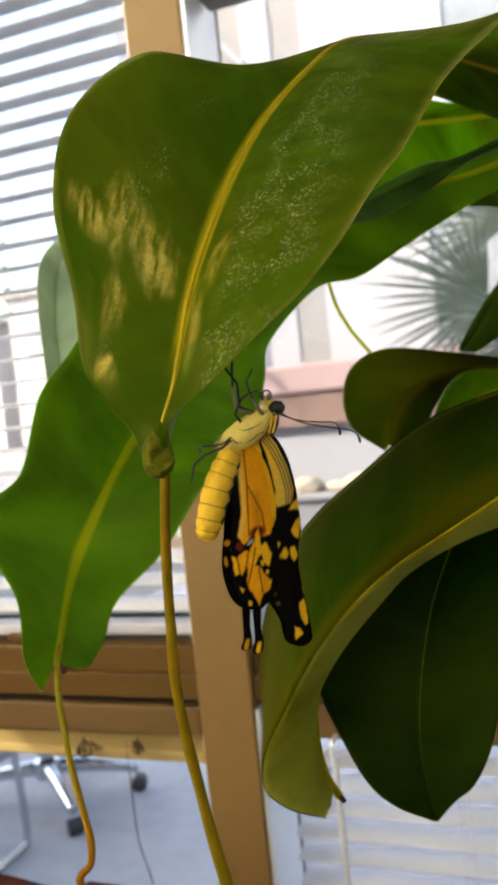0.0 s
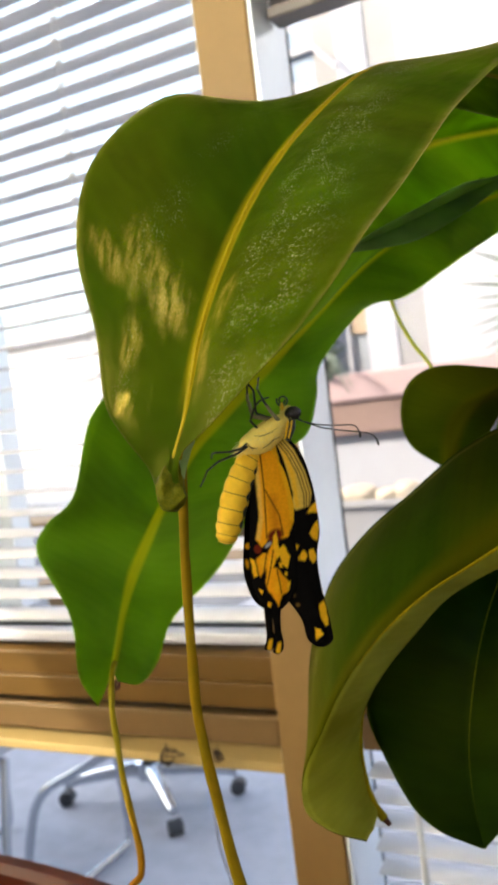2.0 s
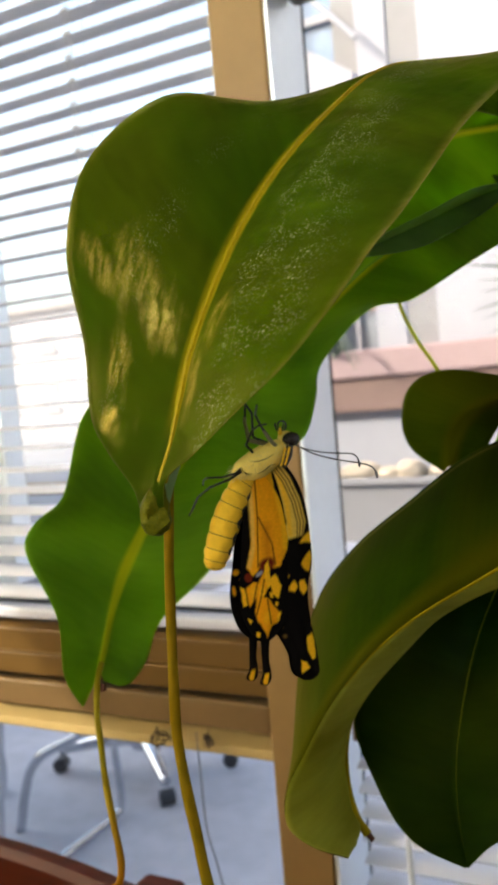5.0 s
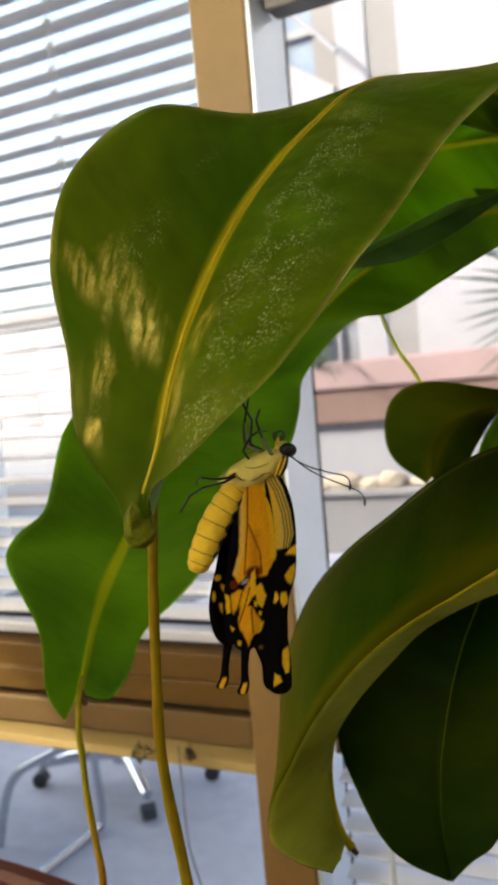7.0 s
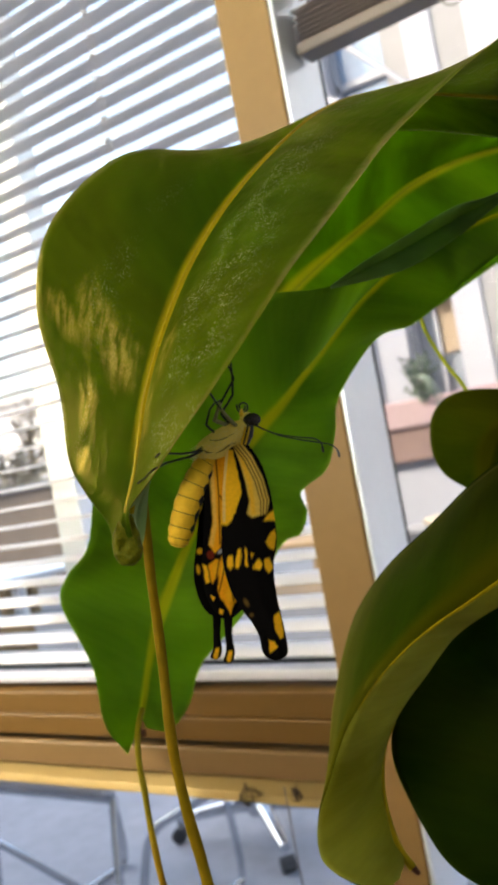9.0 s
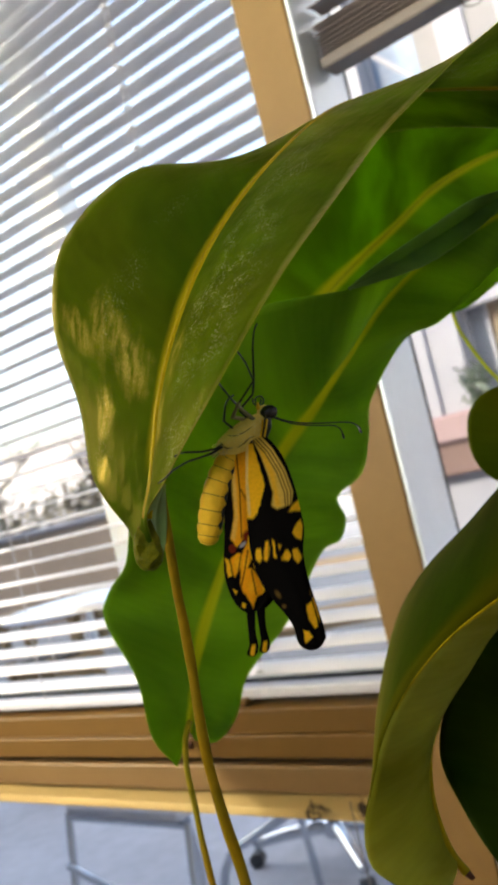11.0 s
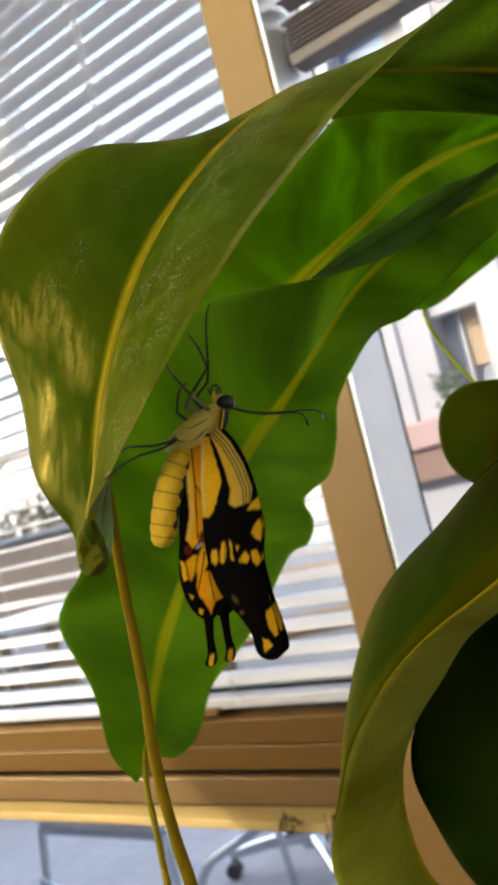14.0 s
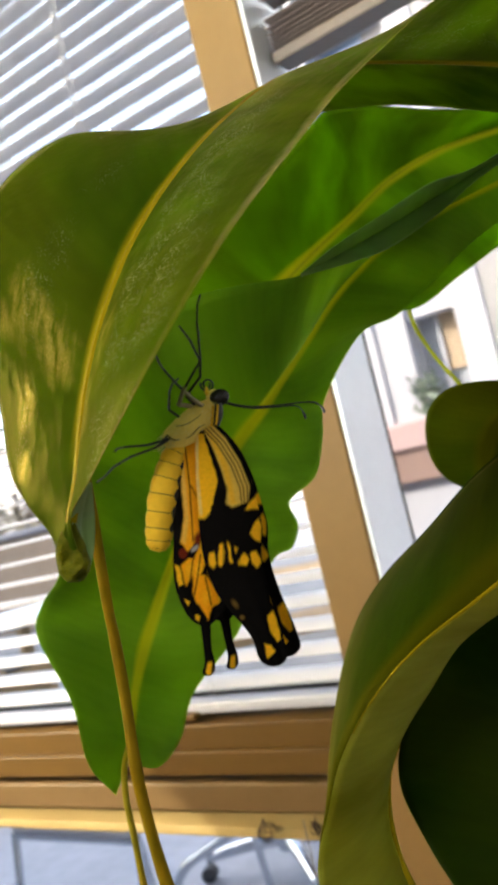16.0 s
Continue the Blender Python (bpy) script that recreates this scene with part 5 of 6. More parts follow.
def stone(x, y, z, a, b, c, seed):
    """A cream lump for the sunlit patch: rounded, with uneven sides and a flat foot."""
    bm = bmesh.new()
    bmesh.ops.create_icosphere(bm, subdivisions=3, radius=1)
    for v in bm.verts:
        k = 1 + 0.22 * noise.noise(v.co * 1.6 + Vector((seed, 0, 0))) + 0.06 * noise.noise(v.co * 5)
        v.co = Vector((v.co.x * a * k, v.co.y * b * k, max(v.co.z * k, -0.5) * c + 0.5 * c))
    return tagged(new_patch_lump(bm, (x, y, z)), "cream lump standing in for a sunlit patch", "stone", "stones on the planter")


def new_patch_lump(bm, at):
    ob = obj("sun_patch_lump", bm, PATCH_CREAM)
    ob.location = at
    return ob


rng = random.Random(4)
for k in range(9):
    stone(-2.45 + 0.19 * k + rng.uniform(-0.05, 0.05), 6.10 + rng.uniform(-0.04, 0.03), 0.47, rng.uniform(0.10, 0.17), 0.10, rng.uniform(0.04, 0.085), 3.1 * k)


def far_house(x, y, w, h, floors):
    """A plain distant house: wall, roof slab, rows of windows with sills."""
    t_ = thing("far_house", "pale flat-roofed house far beyond the garden", "house", "distant houses", at=(x, y, 0))
    part("wall", boxes((-w / 2, w / 2, 0, 6, 0, h)), STUCCO, t_)
    part("roof", boxes((-w / 2 - 0.2, w / 2 + 0.2, -0.2, 6.2, h, h + 0.25)), STUCCO_GREY, t_, "grey roof slab")
    n = int(w / 2.4)
    for f in range(floors):
        for k in range(n):
            wx, wz = -w / 2 + w * (k + 0.5) / n, 0.9 + f * (h / floors)
            win = part("window", boxes((wx - 0.5, wx + 0.5, -0.03, 0.05, wz, wz + 1.2)), DARKGLASS, t_, "dark window glass")
            part("sill", boxes((wx - 0.6, wx + 0.6, -0.12, 0.02, wz - 0.1, wz)), STUCCO, win, "pale window sill")


for x, y, w, h, fl in ((-43, 34, 13, 6.6, 2), (-29, 31, 12, 5.4, 2), (-17, 30, 9, 6.2, 2), (-8, 36, 8, 4.2, 1)):
    far_house(x, y, w, h, fl)


def bare_tree(x, y, h, seed):
    """A leafless tree: tapering trunk, limbs and twigs."""
    rng = random.Random(seed)
    t_ = thing("bare_tree", "leafless brown tree beyond the garden wall", "tree", "trees beyond the wall", at=(x, y, 0))
    part("trunk", tube(bmesh.new(), spline([(0, 0, 0), (0.05, 0, h * 0.3), (-0.03, 0.05, h * 0.55), (0.02, 0, h * 0.8)], 16), np.linspace(0.10, 0.03, 16), 8), BARK, t_)
    for k in range(7):
        a, z = rng.uniform(0, 6.28), h * rng.uniform(0.3, 0.75)
        ln = h * rng.uniform(0.25, 0.42)
        e = Vector((math.cos(a) * ln * 0.8, math.sin(a) * ln * 0.8, z + ln * 0.7))
        bm = tube(bmesh.new(), spline([(0, 0, z), tuple(Vector((0, 0, z)).lerp(e, 0.5) + Vector((0, 0, -0.05))), tuple(e)], 8), np.linspace(0.035, 0.01, 8), 6)
        for _ in range(14):
            s = Vector((0, 0, z)).lerp(e, rng.uniform(0.35, 1))
            d = s + Vector([rng.uniform(-1, 1), rng.uniform(-1, 1), rng.uniform(-0.1, 1)]) * ln * 0.4
            tube(bm, [s, s.lerp(d, 0.5) + Vector((rng.uniform(-0.04, 0.04), 0, 0.03)), d], (0.010, 0.007, 0.003), 5)
        part("limb", bm, BARK, t_)
    return t_


for k, (x, y, h) in enumerate(((-10.6, 9.6, 2.9), (-11.8, 10.0, 2.6), (-13.0, 9.5, 3.0))):
    bare_tree(x, y, h, 20 + k)
hedge = thing("hedge", "dry olive hedge behind the garden wall", "hedge", "", "stuff", at=(-11, 8.9, 0))
rng = random.Random(5)
vs_, fs_ = [], []
for k in range(2600):
    c = Vector((rng.uniform(-4.6, 1.7), rng.uniform(-0.35, 0.35), rng.uniform(0.0, 1.75 + 0.25 * math.sin(k * 0.37))))
    a = Vector([rng.uniform(-1, 1) for _ in range(3)]).normalized() * 0.09
    b = Vector([rng.uniform(-1, 1) for _ in range(3)]).normalized() * 0.05
    i = len(vs_)
    vs_ += [c - a, c + b, c + a, c - b]
    fs_.append((i, i + 1, i + 2, i + 3))
me = bpy.data.meshes.new("foliage")
me.from_pydata([tuple(v) for v in vs_], [], fs_)
me.materials.append(mat("dry_foliage", (0.34, 0.29, 0.20), 0.8, 0, 0.4, 6))
fo = new("foliage", me)
fo.parent = hedge


def palm_fan(parent, centre, towards, spread, blades, length, seed):
    """A fan of narrow folded blades on one frond."""
    rng = random.Random(seed)
    c, d = Vector(centre), Vector(towards).normalized()
    side = d.cross(Vector((0.35, 1, 0.2))).normalized()
    bm = bmesh.new()
    for k in range(blades):
        q = radians(spread) * (k / (blades - 1) - 0.5)
        v = (d * math.cos(q) + side * math.sin(q)).normalized()
        ln = length * (0.75 + 0.25 * math.cos(q)) * rng.uniform(0.85, 1.05)
        nrm = d.cross(side)
        w = v.cross(nrm).normalized() * 0.010
        drop = Vector((0, 0, -0.10 * ln * rng.uniform(0.3, 1.4)))
        rows = []
        for s, ww in ((0.02, 0.3), (0.35, 1.0), (0.7, 0.7), (1.0, 0.05)):
            p = c + v * ln * s + drop * s * s
            rows.append([bm.verts.new(p - w * ww), bm.verts.new(p + nrm * 0.006 * ww), bm.verts.new(p + w * ww)])
        for r0, r1 in zip(rows, rows[1:]):
            for j in range(2):
                bm.faces.new((r0[j], r0[j + 1], r1[j + 1], r1[j]))
    return part("frond", bm, PALM, parent)


pt = thing("fan_palm", "grey-green fan palm outside the window", "palm", at=(0, 0, 0))
part("trunk", tube(bmesh.new(), spline([(0.28, 3.75, 0), (0.26, 3.72, 0.5), (0.24, 3.7, 1.0), (0.24, 3.7, 1.4)], 20), [0.085 + 0.01 * (k % 2) for k in range(20)], 12), BARK, pt)
for c, d, sp, nb, ln, sd in (((-0.30, 3.5, 1.50), (-1, -0.1, 0.12), 170, 26, 0.52, 1), ((-0.20, 3.6, 1.78), (-0.6, 0, 0.9), 160, 24, 0.60, 2), ((0.05, 3.45, 1.95), (-0.1, -0.2, 1), 160, 24, 0.75, 3),
                             ((0.35, 3.4, 1.75), (0.8, -0.1, 0.6), 160, 24, 0.6, 4), ((0.55, 3.6, 1.5), (1, 0, 0.1), 160, 24, 0.55, 5), ((-0.12, 3.3, 1.32), (-0.8, -0.2, -0.35), 140, 20, 0.45, 6), ((0.2, 3.9, 2.3), (-0.35, 0, 1), 150, 22, 0.8, 7)):
    palm_fan(pt, c, d, sp, nb, ln, sd)
    part("leaf_stem", tube(bmesh.new(), spline([(0.24, 3.7, 1.35), tuple((Vector((0.24, 3.7, 1.35)) + Vector(c)) / 2 + Vector((0, 0, 0.08))), c], 12), 0.009, 6), BARK, pt)

oc = thing("office_stool", "low wheeled stool on a chromed star base with castors", "stool", at=(-1.66, 2.24, 0))
part("hub", tube(bmesh.new(), [(0, 0, 0.075), (0, 0, 0.13), (0, 0, 0.14), (0, 0, 0.42)], (0.04, 0.045, 0.026, 0.024), 16), CHROME, oc)
for deg in (21, 111, 201, 318):
    a = radians(deg)
    c, s = math.cos(a), math.sin(a)
    lg = part("leg", tube(bmesh.new(), spline([(0.03 * c, 0.03 * s, 0.105), (0.15 * c, 0.15 * s, 0.095), (0.285 * c, 0.285 * s, 0.072)], 10), np.linspace(0.026, 0.016, 10), 10), CHROME, oc)
    part("castor", tube(bmesh.new(), [(0.285 * c - 0.022 * s, 0.285 * s + 0.022 * c, 0.024), (0.285 * c - 0.020 * s, 0.285 * s + 0.020 * c, 0.024), (0.285 * c + 0.020 * s, 0.285 * s - 0.020 * c, 0.024), (0.285 * c + 0.022 * s, 0.285 * s - 0.022 * c, 0.024)], (0.018, 0.024, 0.024, 0.018), 16), RUBBER, lg, "grey rubber castor")
part("seat", boxes((-0.24, 0.24, -0.23, 0.23, 0.42, 0.50), bevel=0.03), FABRIC, oc)

sc_ = thing("tube_stool", "stacking stool on a bent chromed tube frame", "stool", at=(-1.78, 1.72, 0))
for sx in (-1, 1):
    part("side_frame", tube(bmesh.new(), spline([(sx * 0.23, -0.20, 0.44), (sx * 0.23, -0.23, 0.22), (sx * 0.23, -0.24, 0.03), (sx * 0.23, -0.20, 0.012), (sx * 0.23, 0.0, 0.012), (sx * 0.23, 0.20, 0.012), (sx * 0.23, 0.24, 0.04), (sx * 0.23, 0.23, 0.22), (sx * 0.23, 0.20, 0.44)], 60), 0.011, 10), CHROME, sc_)
for z0, z1, y in ((0.31, 0.17, -0.235), (0.43, 0.43, 0.2), (0.43, 0.43, -0.2)):
    part("cross_tube", rod(bmesh.new(), (-0.23, y, z0), (0.23, y, z1), 0.010), CHROME, sc_)
part("seat", boxes((-0.22, 0.22, -0.22, 0.20, 0.44, 0.47), bevel=0.012), FABRIC_PALE, sc_)
part("bent_leg", tube(bmesh.new(), spline([(0.0, 0.06, 0.0), (0.03, 0.08, 0.15), (0.085, 0.08, 0.221), (0.15, 0.08, 0.258), (0.27, 0.08, 0.318), (0.40, 0.09, 0.385)], 30), 0.013, 12), CHROME, sc_, "bent chrome leg")


# ---- the butterfly ----
BUTTERFLY_YAW = 39.07
CLIMB = [
    (0, -0.0657, 0.1709, 1.1878, 2.5),
    (0.5, -0.0634, 0.1728, 1.1894, 3.2),
    (1, -0.0637, 0.1726, 1.1914, 3.8),
    (1.5, -0.0646, 0.1719, 1.1934, 3.2),
    (2, -0.0635, 0.1728, 1.1947, 3.2),
    (2.5, -0.0645, 0.1719, 1.1945, 0.5),
    (3, -0.0632, 0.1730, 1.1941, 2.2),
    (3.5, -0.0635, 0.1727, 1.1945, 3.2),
    (4, -0.0647, 0.1718, 1.1946, 1.0),
    (4.5, -0.0636, 0.1726, 1.1946, 2.2),
    (7, -0.0607, 0.1750, 1.1954, -5.0),
    (7.5, -0.0609, 0.1749, 1.1995, -2.6),
    (8, -0.0598, 0.1757, 1.2016, -4.1),
    (8.5, -0.0603, 0.1753, 1.2031, -3.7),
    (9, -0.0608, 0.1750, 1.2050, -3.3),
    (9.5, -0.0607, 0.1750, 1.2063, 0.0),
    (12, -0.0579, 0.1772, 1.2060, -1.1),
    (12.5, -0.0577, 0.1775, 1.2064, -0.8),
    (13, -0.0575, 0.1776, 1.2060, 0.3),
    (13.5, -0.0577, 0.1774, 1.2057, 0.4),
    (14, -0.0583, 0.1769, 1.2060, 0.0),
    (14.5, -0.0577, 0.1774, 1.2059, 0.3),
    (15, -0.0577, 0.1774, 1.2064, 1.1),
    (15.5, -0.0571, 0.1779, 1.2065, 1.8),
    (16, -0.0571, 0.1779, 1.2062, 2.5),
]
FORE_LEAD = [(1.13, 0.80), (5.31, 1.41), (8.42, -4.06), (9.65, -11.09), (9.78, -17.16), (9.52, -23.10), (8.02, -28.06), (7.45, -32.56), (7.57, -38.55), (8.07, -44.61), (8.22, -49.91), (7.60, -51.33), (6.36, -52.06)]
FORE_TRAIL = [(0.13, -0.03), (-1.13, -5.78), (-2.53, -12.13), (-3.70, -19.18), (-4.36, -26.32), (-3.62, -33.11), (-1.67, -38.22), (0.16, -41.57), (1.63, -45.36), (1.90, -49.10), (2.66, -50.87), (4.01, -51.86), (5.26, -52.18)]
HIND_LEAD = [(0.03, -0.41), (2.54, -6.67), (2.82, -15.45), (2.24, -23.30), (1.64, -28.47), (0.60, -32.18), (-0.88, -35.51), (-2.74, -37.69), (-4.97, -39.23), (-6.34, -39.94)]
HIND_TRAIL = [(-3.62, -1.14), (-6.56, -7.80), (-8.48, -14.67), (-10.13, -21.57), (-11.16, -25.29), (-11.95, -29.72), (-11.72, -33.73), (-10.91, -36.95), (-9.77, -38.82), (-8.58, -39.90)]
TAIL = [(-7.38, -38.76), (-8.00, -41.89), (-8.50, -45.04), (-8.73, -47.60), (-9.48, -49.62)]
ABDOMEN = [(-2.72, -0.15), (-5.03, -2.54), (-7.11, -5.66), (-9.37, -9.52), (-11.36, -13.96), (-12.98, -17.95), (-14.01, -20.61), (-14.44, -21.83)]
THORAX = [(-6.40, -0.46), (-4.24, 0.76), (-1.28, 1.93), (1.81, 3.61), (4.31, 5.03), (6.24, 6.33)]
ANTENNA = [(8.79, 5.71), (11.15, 4.33), (14.85, 2.89), (20.00, 1.79), (25.22, 0.94), (27.50, 0.25), (28.68, -0.99), (29.07, -2.71)]
ANTENNA_FAR = [(8.53, 5.77), (11.15, 4.33), (14.85, 2.89), (20.00, 1.79), (23.26, 1.27), (24.80, 0.36), (25.41, -1.01), (25.57, -2.54)]
LEG_0 = [(4.53, -1.00, 5.11), (1.74, -4.80, 8.03), (-0.77, -8.60, 11.54), (-2.53, -12.40, 14.49), (-3.01, -16.20, 15.28), (-3.41, -20.00, 16.74)]
LEG_1 = [(1.72, -1.00, 6.59), (-1.36, -4.80, 7.48), (0.29, -8.60, 9.62), (5.25, -12.40, 14.25), (4.11, -16.20, 18.51), (2.71, -20.00, 20.84)]
LEG_2 = [(2.28, -1.00, 6.72), (0.64, -4.00, 8.90), (4.60, -7.00, 11.74), (5.58, -10.00, 15.17), (6.75, -13.00, 21.97), (7.61, -16.00, 24.90), (8.54, -19.00, 26.12)]
LEG_3 = [(-3.15, -1.00, 2.75), (-7.11, -4.00, 0.89), (-10.53, -7.00, 0.77), (-14.77, -10.00, 1.39), (-15.86, -13.00, 1.24), (-16.56, -16.00, 0.52)]
LEG_4 = [(-2.81, -1.00, 2.00), (-8.57, -5.20, -0.12), (-14.12, -9.40, -0.88), (-17.72, -13.60, -2.27), (-19.40, -17.80, -3.79), (-20.98, -22.00, -4.78)]
LEG_5 = [(-1.21, -1.00, 4.26), (-3.69, -3.75, 7.10), (-2.49, -6.50, 10.54), (-1.48, -9.25, 11.63), (-0.06, -12.00, 11.94)]
FORE_WEDGE = [(1.0, 1.1), (2.0, 0.2), (2.4, -5.2), (2.7, -9.9), (1.7, -12.3), (0.5, -14.6), (-0.9, -17.0), (-2.3, -17.7), (-2.2, -13.3), (-1.2, -6.9)]
FORE_STRIPED = [(2.1, 1.5), (4.2, 2.1), (6.5, -1.9), (8.4, -7.7), (9.1, -13.4), (8.0, -16.4), (4.2, -16.8), (3.0, -15.6), (4.1, -12.8), (3.9, -8.2), (3.3, -3.4)]
FORE_SPOTS = [[(6.5, -18.1), (8.4, -16.4), (10.1, -15.4), (10.6, -17.1), (10.1, -18.6)], [(6.4, -23.0), (7.8, -21.5), (9.5, -20.1), (9.5, -22.7), (8.3, -25.9), (7.1, -24.5)], [(-3.1, -25.1), (-1.8, -25.0), (-1.8, -27.8), (-3.0, -28.9), (-3.7, -27.6)], [(-0.4, -23.7), (0.7, -23.4), (0.1, -27.0), (-1.0, -28.9), (-1.9, -28.2)], [(1.4, -23.3), (1.8, -24.1), (1.4, -28.8), (0.8, -28.2)], [(2.6, -25.0), (3.5, -25.7), (2.6, -26.6)], [(2.6, -28.1), (4.6, -26.6), (5.2, -28.6), (4.2, -29.8), (2.5, -29.2)], [(5.4, -27.1), (7.1, -26.9), (7.7, -29.9), (6.2, -31.1), (5.4, -29.7)]]
FORE_TIP_SPOTS = [[(5.8, -40.9), (7.6, -40.0), (7.8, -43.5), (7.7, -47.2), (6.6, -47.4), (5.5, -44.2)], [(3.8, -46.6), (5.3, -47.4), (5.9, -48.9), (3.5, -50.4)], [(7.5, -36.9), (8.2, -38.5), (8.0, -40.4), (7.6, -39.3)]]
HIND_UPPER = [(-4.2, -1.6), (0.6, 0.8), (-0.4, -7.1), (-2.2, -17.2), (-3.5, -21.5), (-5.7, -22.2), (-7.4, -23.8), (-8.5, -21.4), (-6.4, -16.2), (-5.1, -8.6)]
HIND_LOWER = [[(-9.6, -26.1), (-7.7, -25.0), (-6.3, -25.7), (-7.7, -28.9), (-9.6, -30.8), (-9.8, -28.9)], [(-6.4, -25.3), (-4.7, -23.1), (-4.5, -27.1), (-6.4, -29.5), (-7.7, -31.8), (-8.2, -30.7)], [(-6.6, -28.9), (-5.0, -29.6), (-3.0, -33.5), (-4.0, -36.3), (-5.5, -36.5), (-6.9, -39.2), (-7.3, -37.0), (-8.6, -34.1), (-8.5, -31.6)]]
HIND_MARKS = [[(-10.9, -25.5), (-10.0, -26.2), (-10.1, -30.1), (-11.2, -30.5)], [(-4.2, -28.2), (-3.6, -28.6), (-3.7, -29.9), (-4.4, -29.5)], [(-3.3, -30.8), (-2.8, -31.4), (-3.0, -32.3), (-3.5, -31.8)], [(-3.4, -33.9), (-2.5, -33.6), (-3.1, -35.5), (-3.9, -36.1)], [(-10.7, -33.3), (-9.7, -34.1), (-10.2, -35.0)], [(-9.3, -37.1), (-8.2, -37.6), (-8.8, -38.7), (-9.4, -38.3)], [(-4.3, -21.7), (-3.1, -20.7), (-3.5, -26.3), (-4.6, -27.5), (-4.9, -25.2)]]
YELLOW, ORANGE, PALE_Y, INK, RED = (0.95, 0.53, 0.015), (0.90, 0.39, 0.008), (0.80, 0.53, 0.085), (0.005, 0.004, 0.0035), (0.16, 0.02, 0.008)


def wing_mat():
    m = bpy.data.materials.new("wing_scales")
    m.use_nodes = True
    nt = m.node_tree
    b = nt.nodes["Principled BSDF"]
    at = nt.nodes.new("ShaderNodeVertexColor")
    at.layer_name = "scales"
    co, ns = nt.nodes.new("ShaderNodeTexCoord"), nt.nodes.new("ShaderNodeTexNoise")
    ns.inputs["Scale"].default_value, ns.inputs["Detail"].default_value = 1500, 3
    nt.links.new(co.outputs["Object"], ns.inputs["Vector"])
    mr = nt.nodes.new("ShaderNodeMapRange")
    mr.inputs[1].default_value, mr.inputs[2].default_value, mr.inputs[3].default_value, mr.inputs[4].default_value = 0.3, 0.7, 0.90, 1.06
    nt.links.new(ns.outputs[0], mr.inputs[0])
    mx = nt.nodes.new("ShaderNodeVectorMath")
    mx.operation = "MULTIPLY"
    nt.links.new(at.outputs[0], mx.inputs[0])
    nt.links.new(mr.outputs[0], mx.inputs[1])
    nt.links.new(mx.outputs[0], b.inputs["Base Color"])
    b.inputs["Roughness"].default_value, b.inputs["Specular IOR Level"].default_value = 0.75, 0.05
    bn = nt.nodes.new("ShaderNodeBump")
    bn.inputs["Strength"].default_value, bn.inputs["Distance"].default_value = 0.3, 0.0002
    nt.links.new(ns.outputs[0], bn.inputs["Height"])
    nt.links.new(bn.outputs[0], b.inputs["Normal"])
    tr, ms = nt.nodes.new("ShaderNodeBsdfTranslucent"), nt.nodes.new("ShaderNodeMixShader")
    nt.links.new(mx.outputs[0], tr.inputs[0])
    ms.inputs[0].default_value = 0.25
    nt.links.new(b.outputs[0], ms.inputs[1])
    nt.links.new(tr.outputs[0], ms.inputs[2])
    nt.links.new(ms.outputs[0], nt.nodes["Material Output"].inputs[0])
    return m


WING = wing_mat()
HAIR = mat("pale_yellow_hair", (0.98, 0.74, 0.17), 0.9, 0, 0.15, 700, 0.2, 1500, stretch=(1, 1, 0.3), spec=0.05)
BELLY = mat("yellow_abdomen", (0.97, 0.58, 0.030), 0.5, 0, 0.18, 500, 0.6, spec=0.15)
THIGH = mat("grey_tan_leg_hair", (0.34, 0.28, 0.14), 0.8, 0, 0.4, 1200, 0.4)
FUR = mat("pale_fur", (0.97, 0.82, 0.36), 0.9, 0, 0.15, 900, trans=0.4)
CHITIN = mat("black_chitin", (0.012, 0.010, 0.010), 0.35, 0, 0.3, 800)
EYE_M = mat("dark_compound_eye", (0.020, 0.014, 0.012), 0.22, 0, 0.3, 3000, 0.3)


def inside(x, z, poly, soft=0.25):
    """How far points lie inside a polygon, 0 to 1, with a soft rim (millimetres)."""
    p = np.array(poly)
    d = np.full(x.shape, 1e9)
    odd = np.zeros(x.shape, bool)
    for (ax, az), (bx, bz) in zip(p, np.roll(p, -1, 0)):
        ex, ez = bx - ax, bz - az
        t = np.clip(((x - ax) * ex + (z - az) * ez) / (ex * ex + ez * ez), 0, 1)
        d = np.minimum(d, np.hypot(x - ax - t * ex, z - az - t * ez))
        odd ^= ((az > z) != (bz > z)) & (x < (bx - ax) * (z - az) / (bz - az + 1e-12) + ax)
    return np.clip(np.where(odd, d, -d) / soft + 0.5, 0, 1)


def oval(x, z, cx, cz, rx, rz, turn, soft=0.25):
    a = radians(turn)
    u, v = (x - cx) * math.cos(a) + (z - cz) * math.sin(a), -(x - cx) * math.sin(a) + (z - cz) * math.cos(a)
    r = np.sqrt((u / rx) ** 2 + (v / rz) ** 2)
    return np.clip((1 - r) * min(rx, rz) / soft + 0.5, 0, 1)


def line_mask(x, z, pts, w):
    d = np.full(x.shape, 1e9)
    for (ax, az), (bx, bz) in zip(pts, pts[1:]):
        ex, ez = bx - ax, bz - az
        t = np.clip(((x - ax) * ex + (z - az) * ez) / (ex * ex + ez * ez + 1e-9), 0, 1)
        d = np.minimum(d, np.hypot(x - ax - t * ex, z - az - t * ez))
    return np.clip((w - d) / 0.15 + 0.5, 0, 1)


def lay(col, mask, c):
    return col * (1 - mask[..., None]) + np.array(c) * mask[..., None]


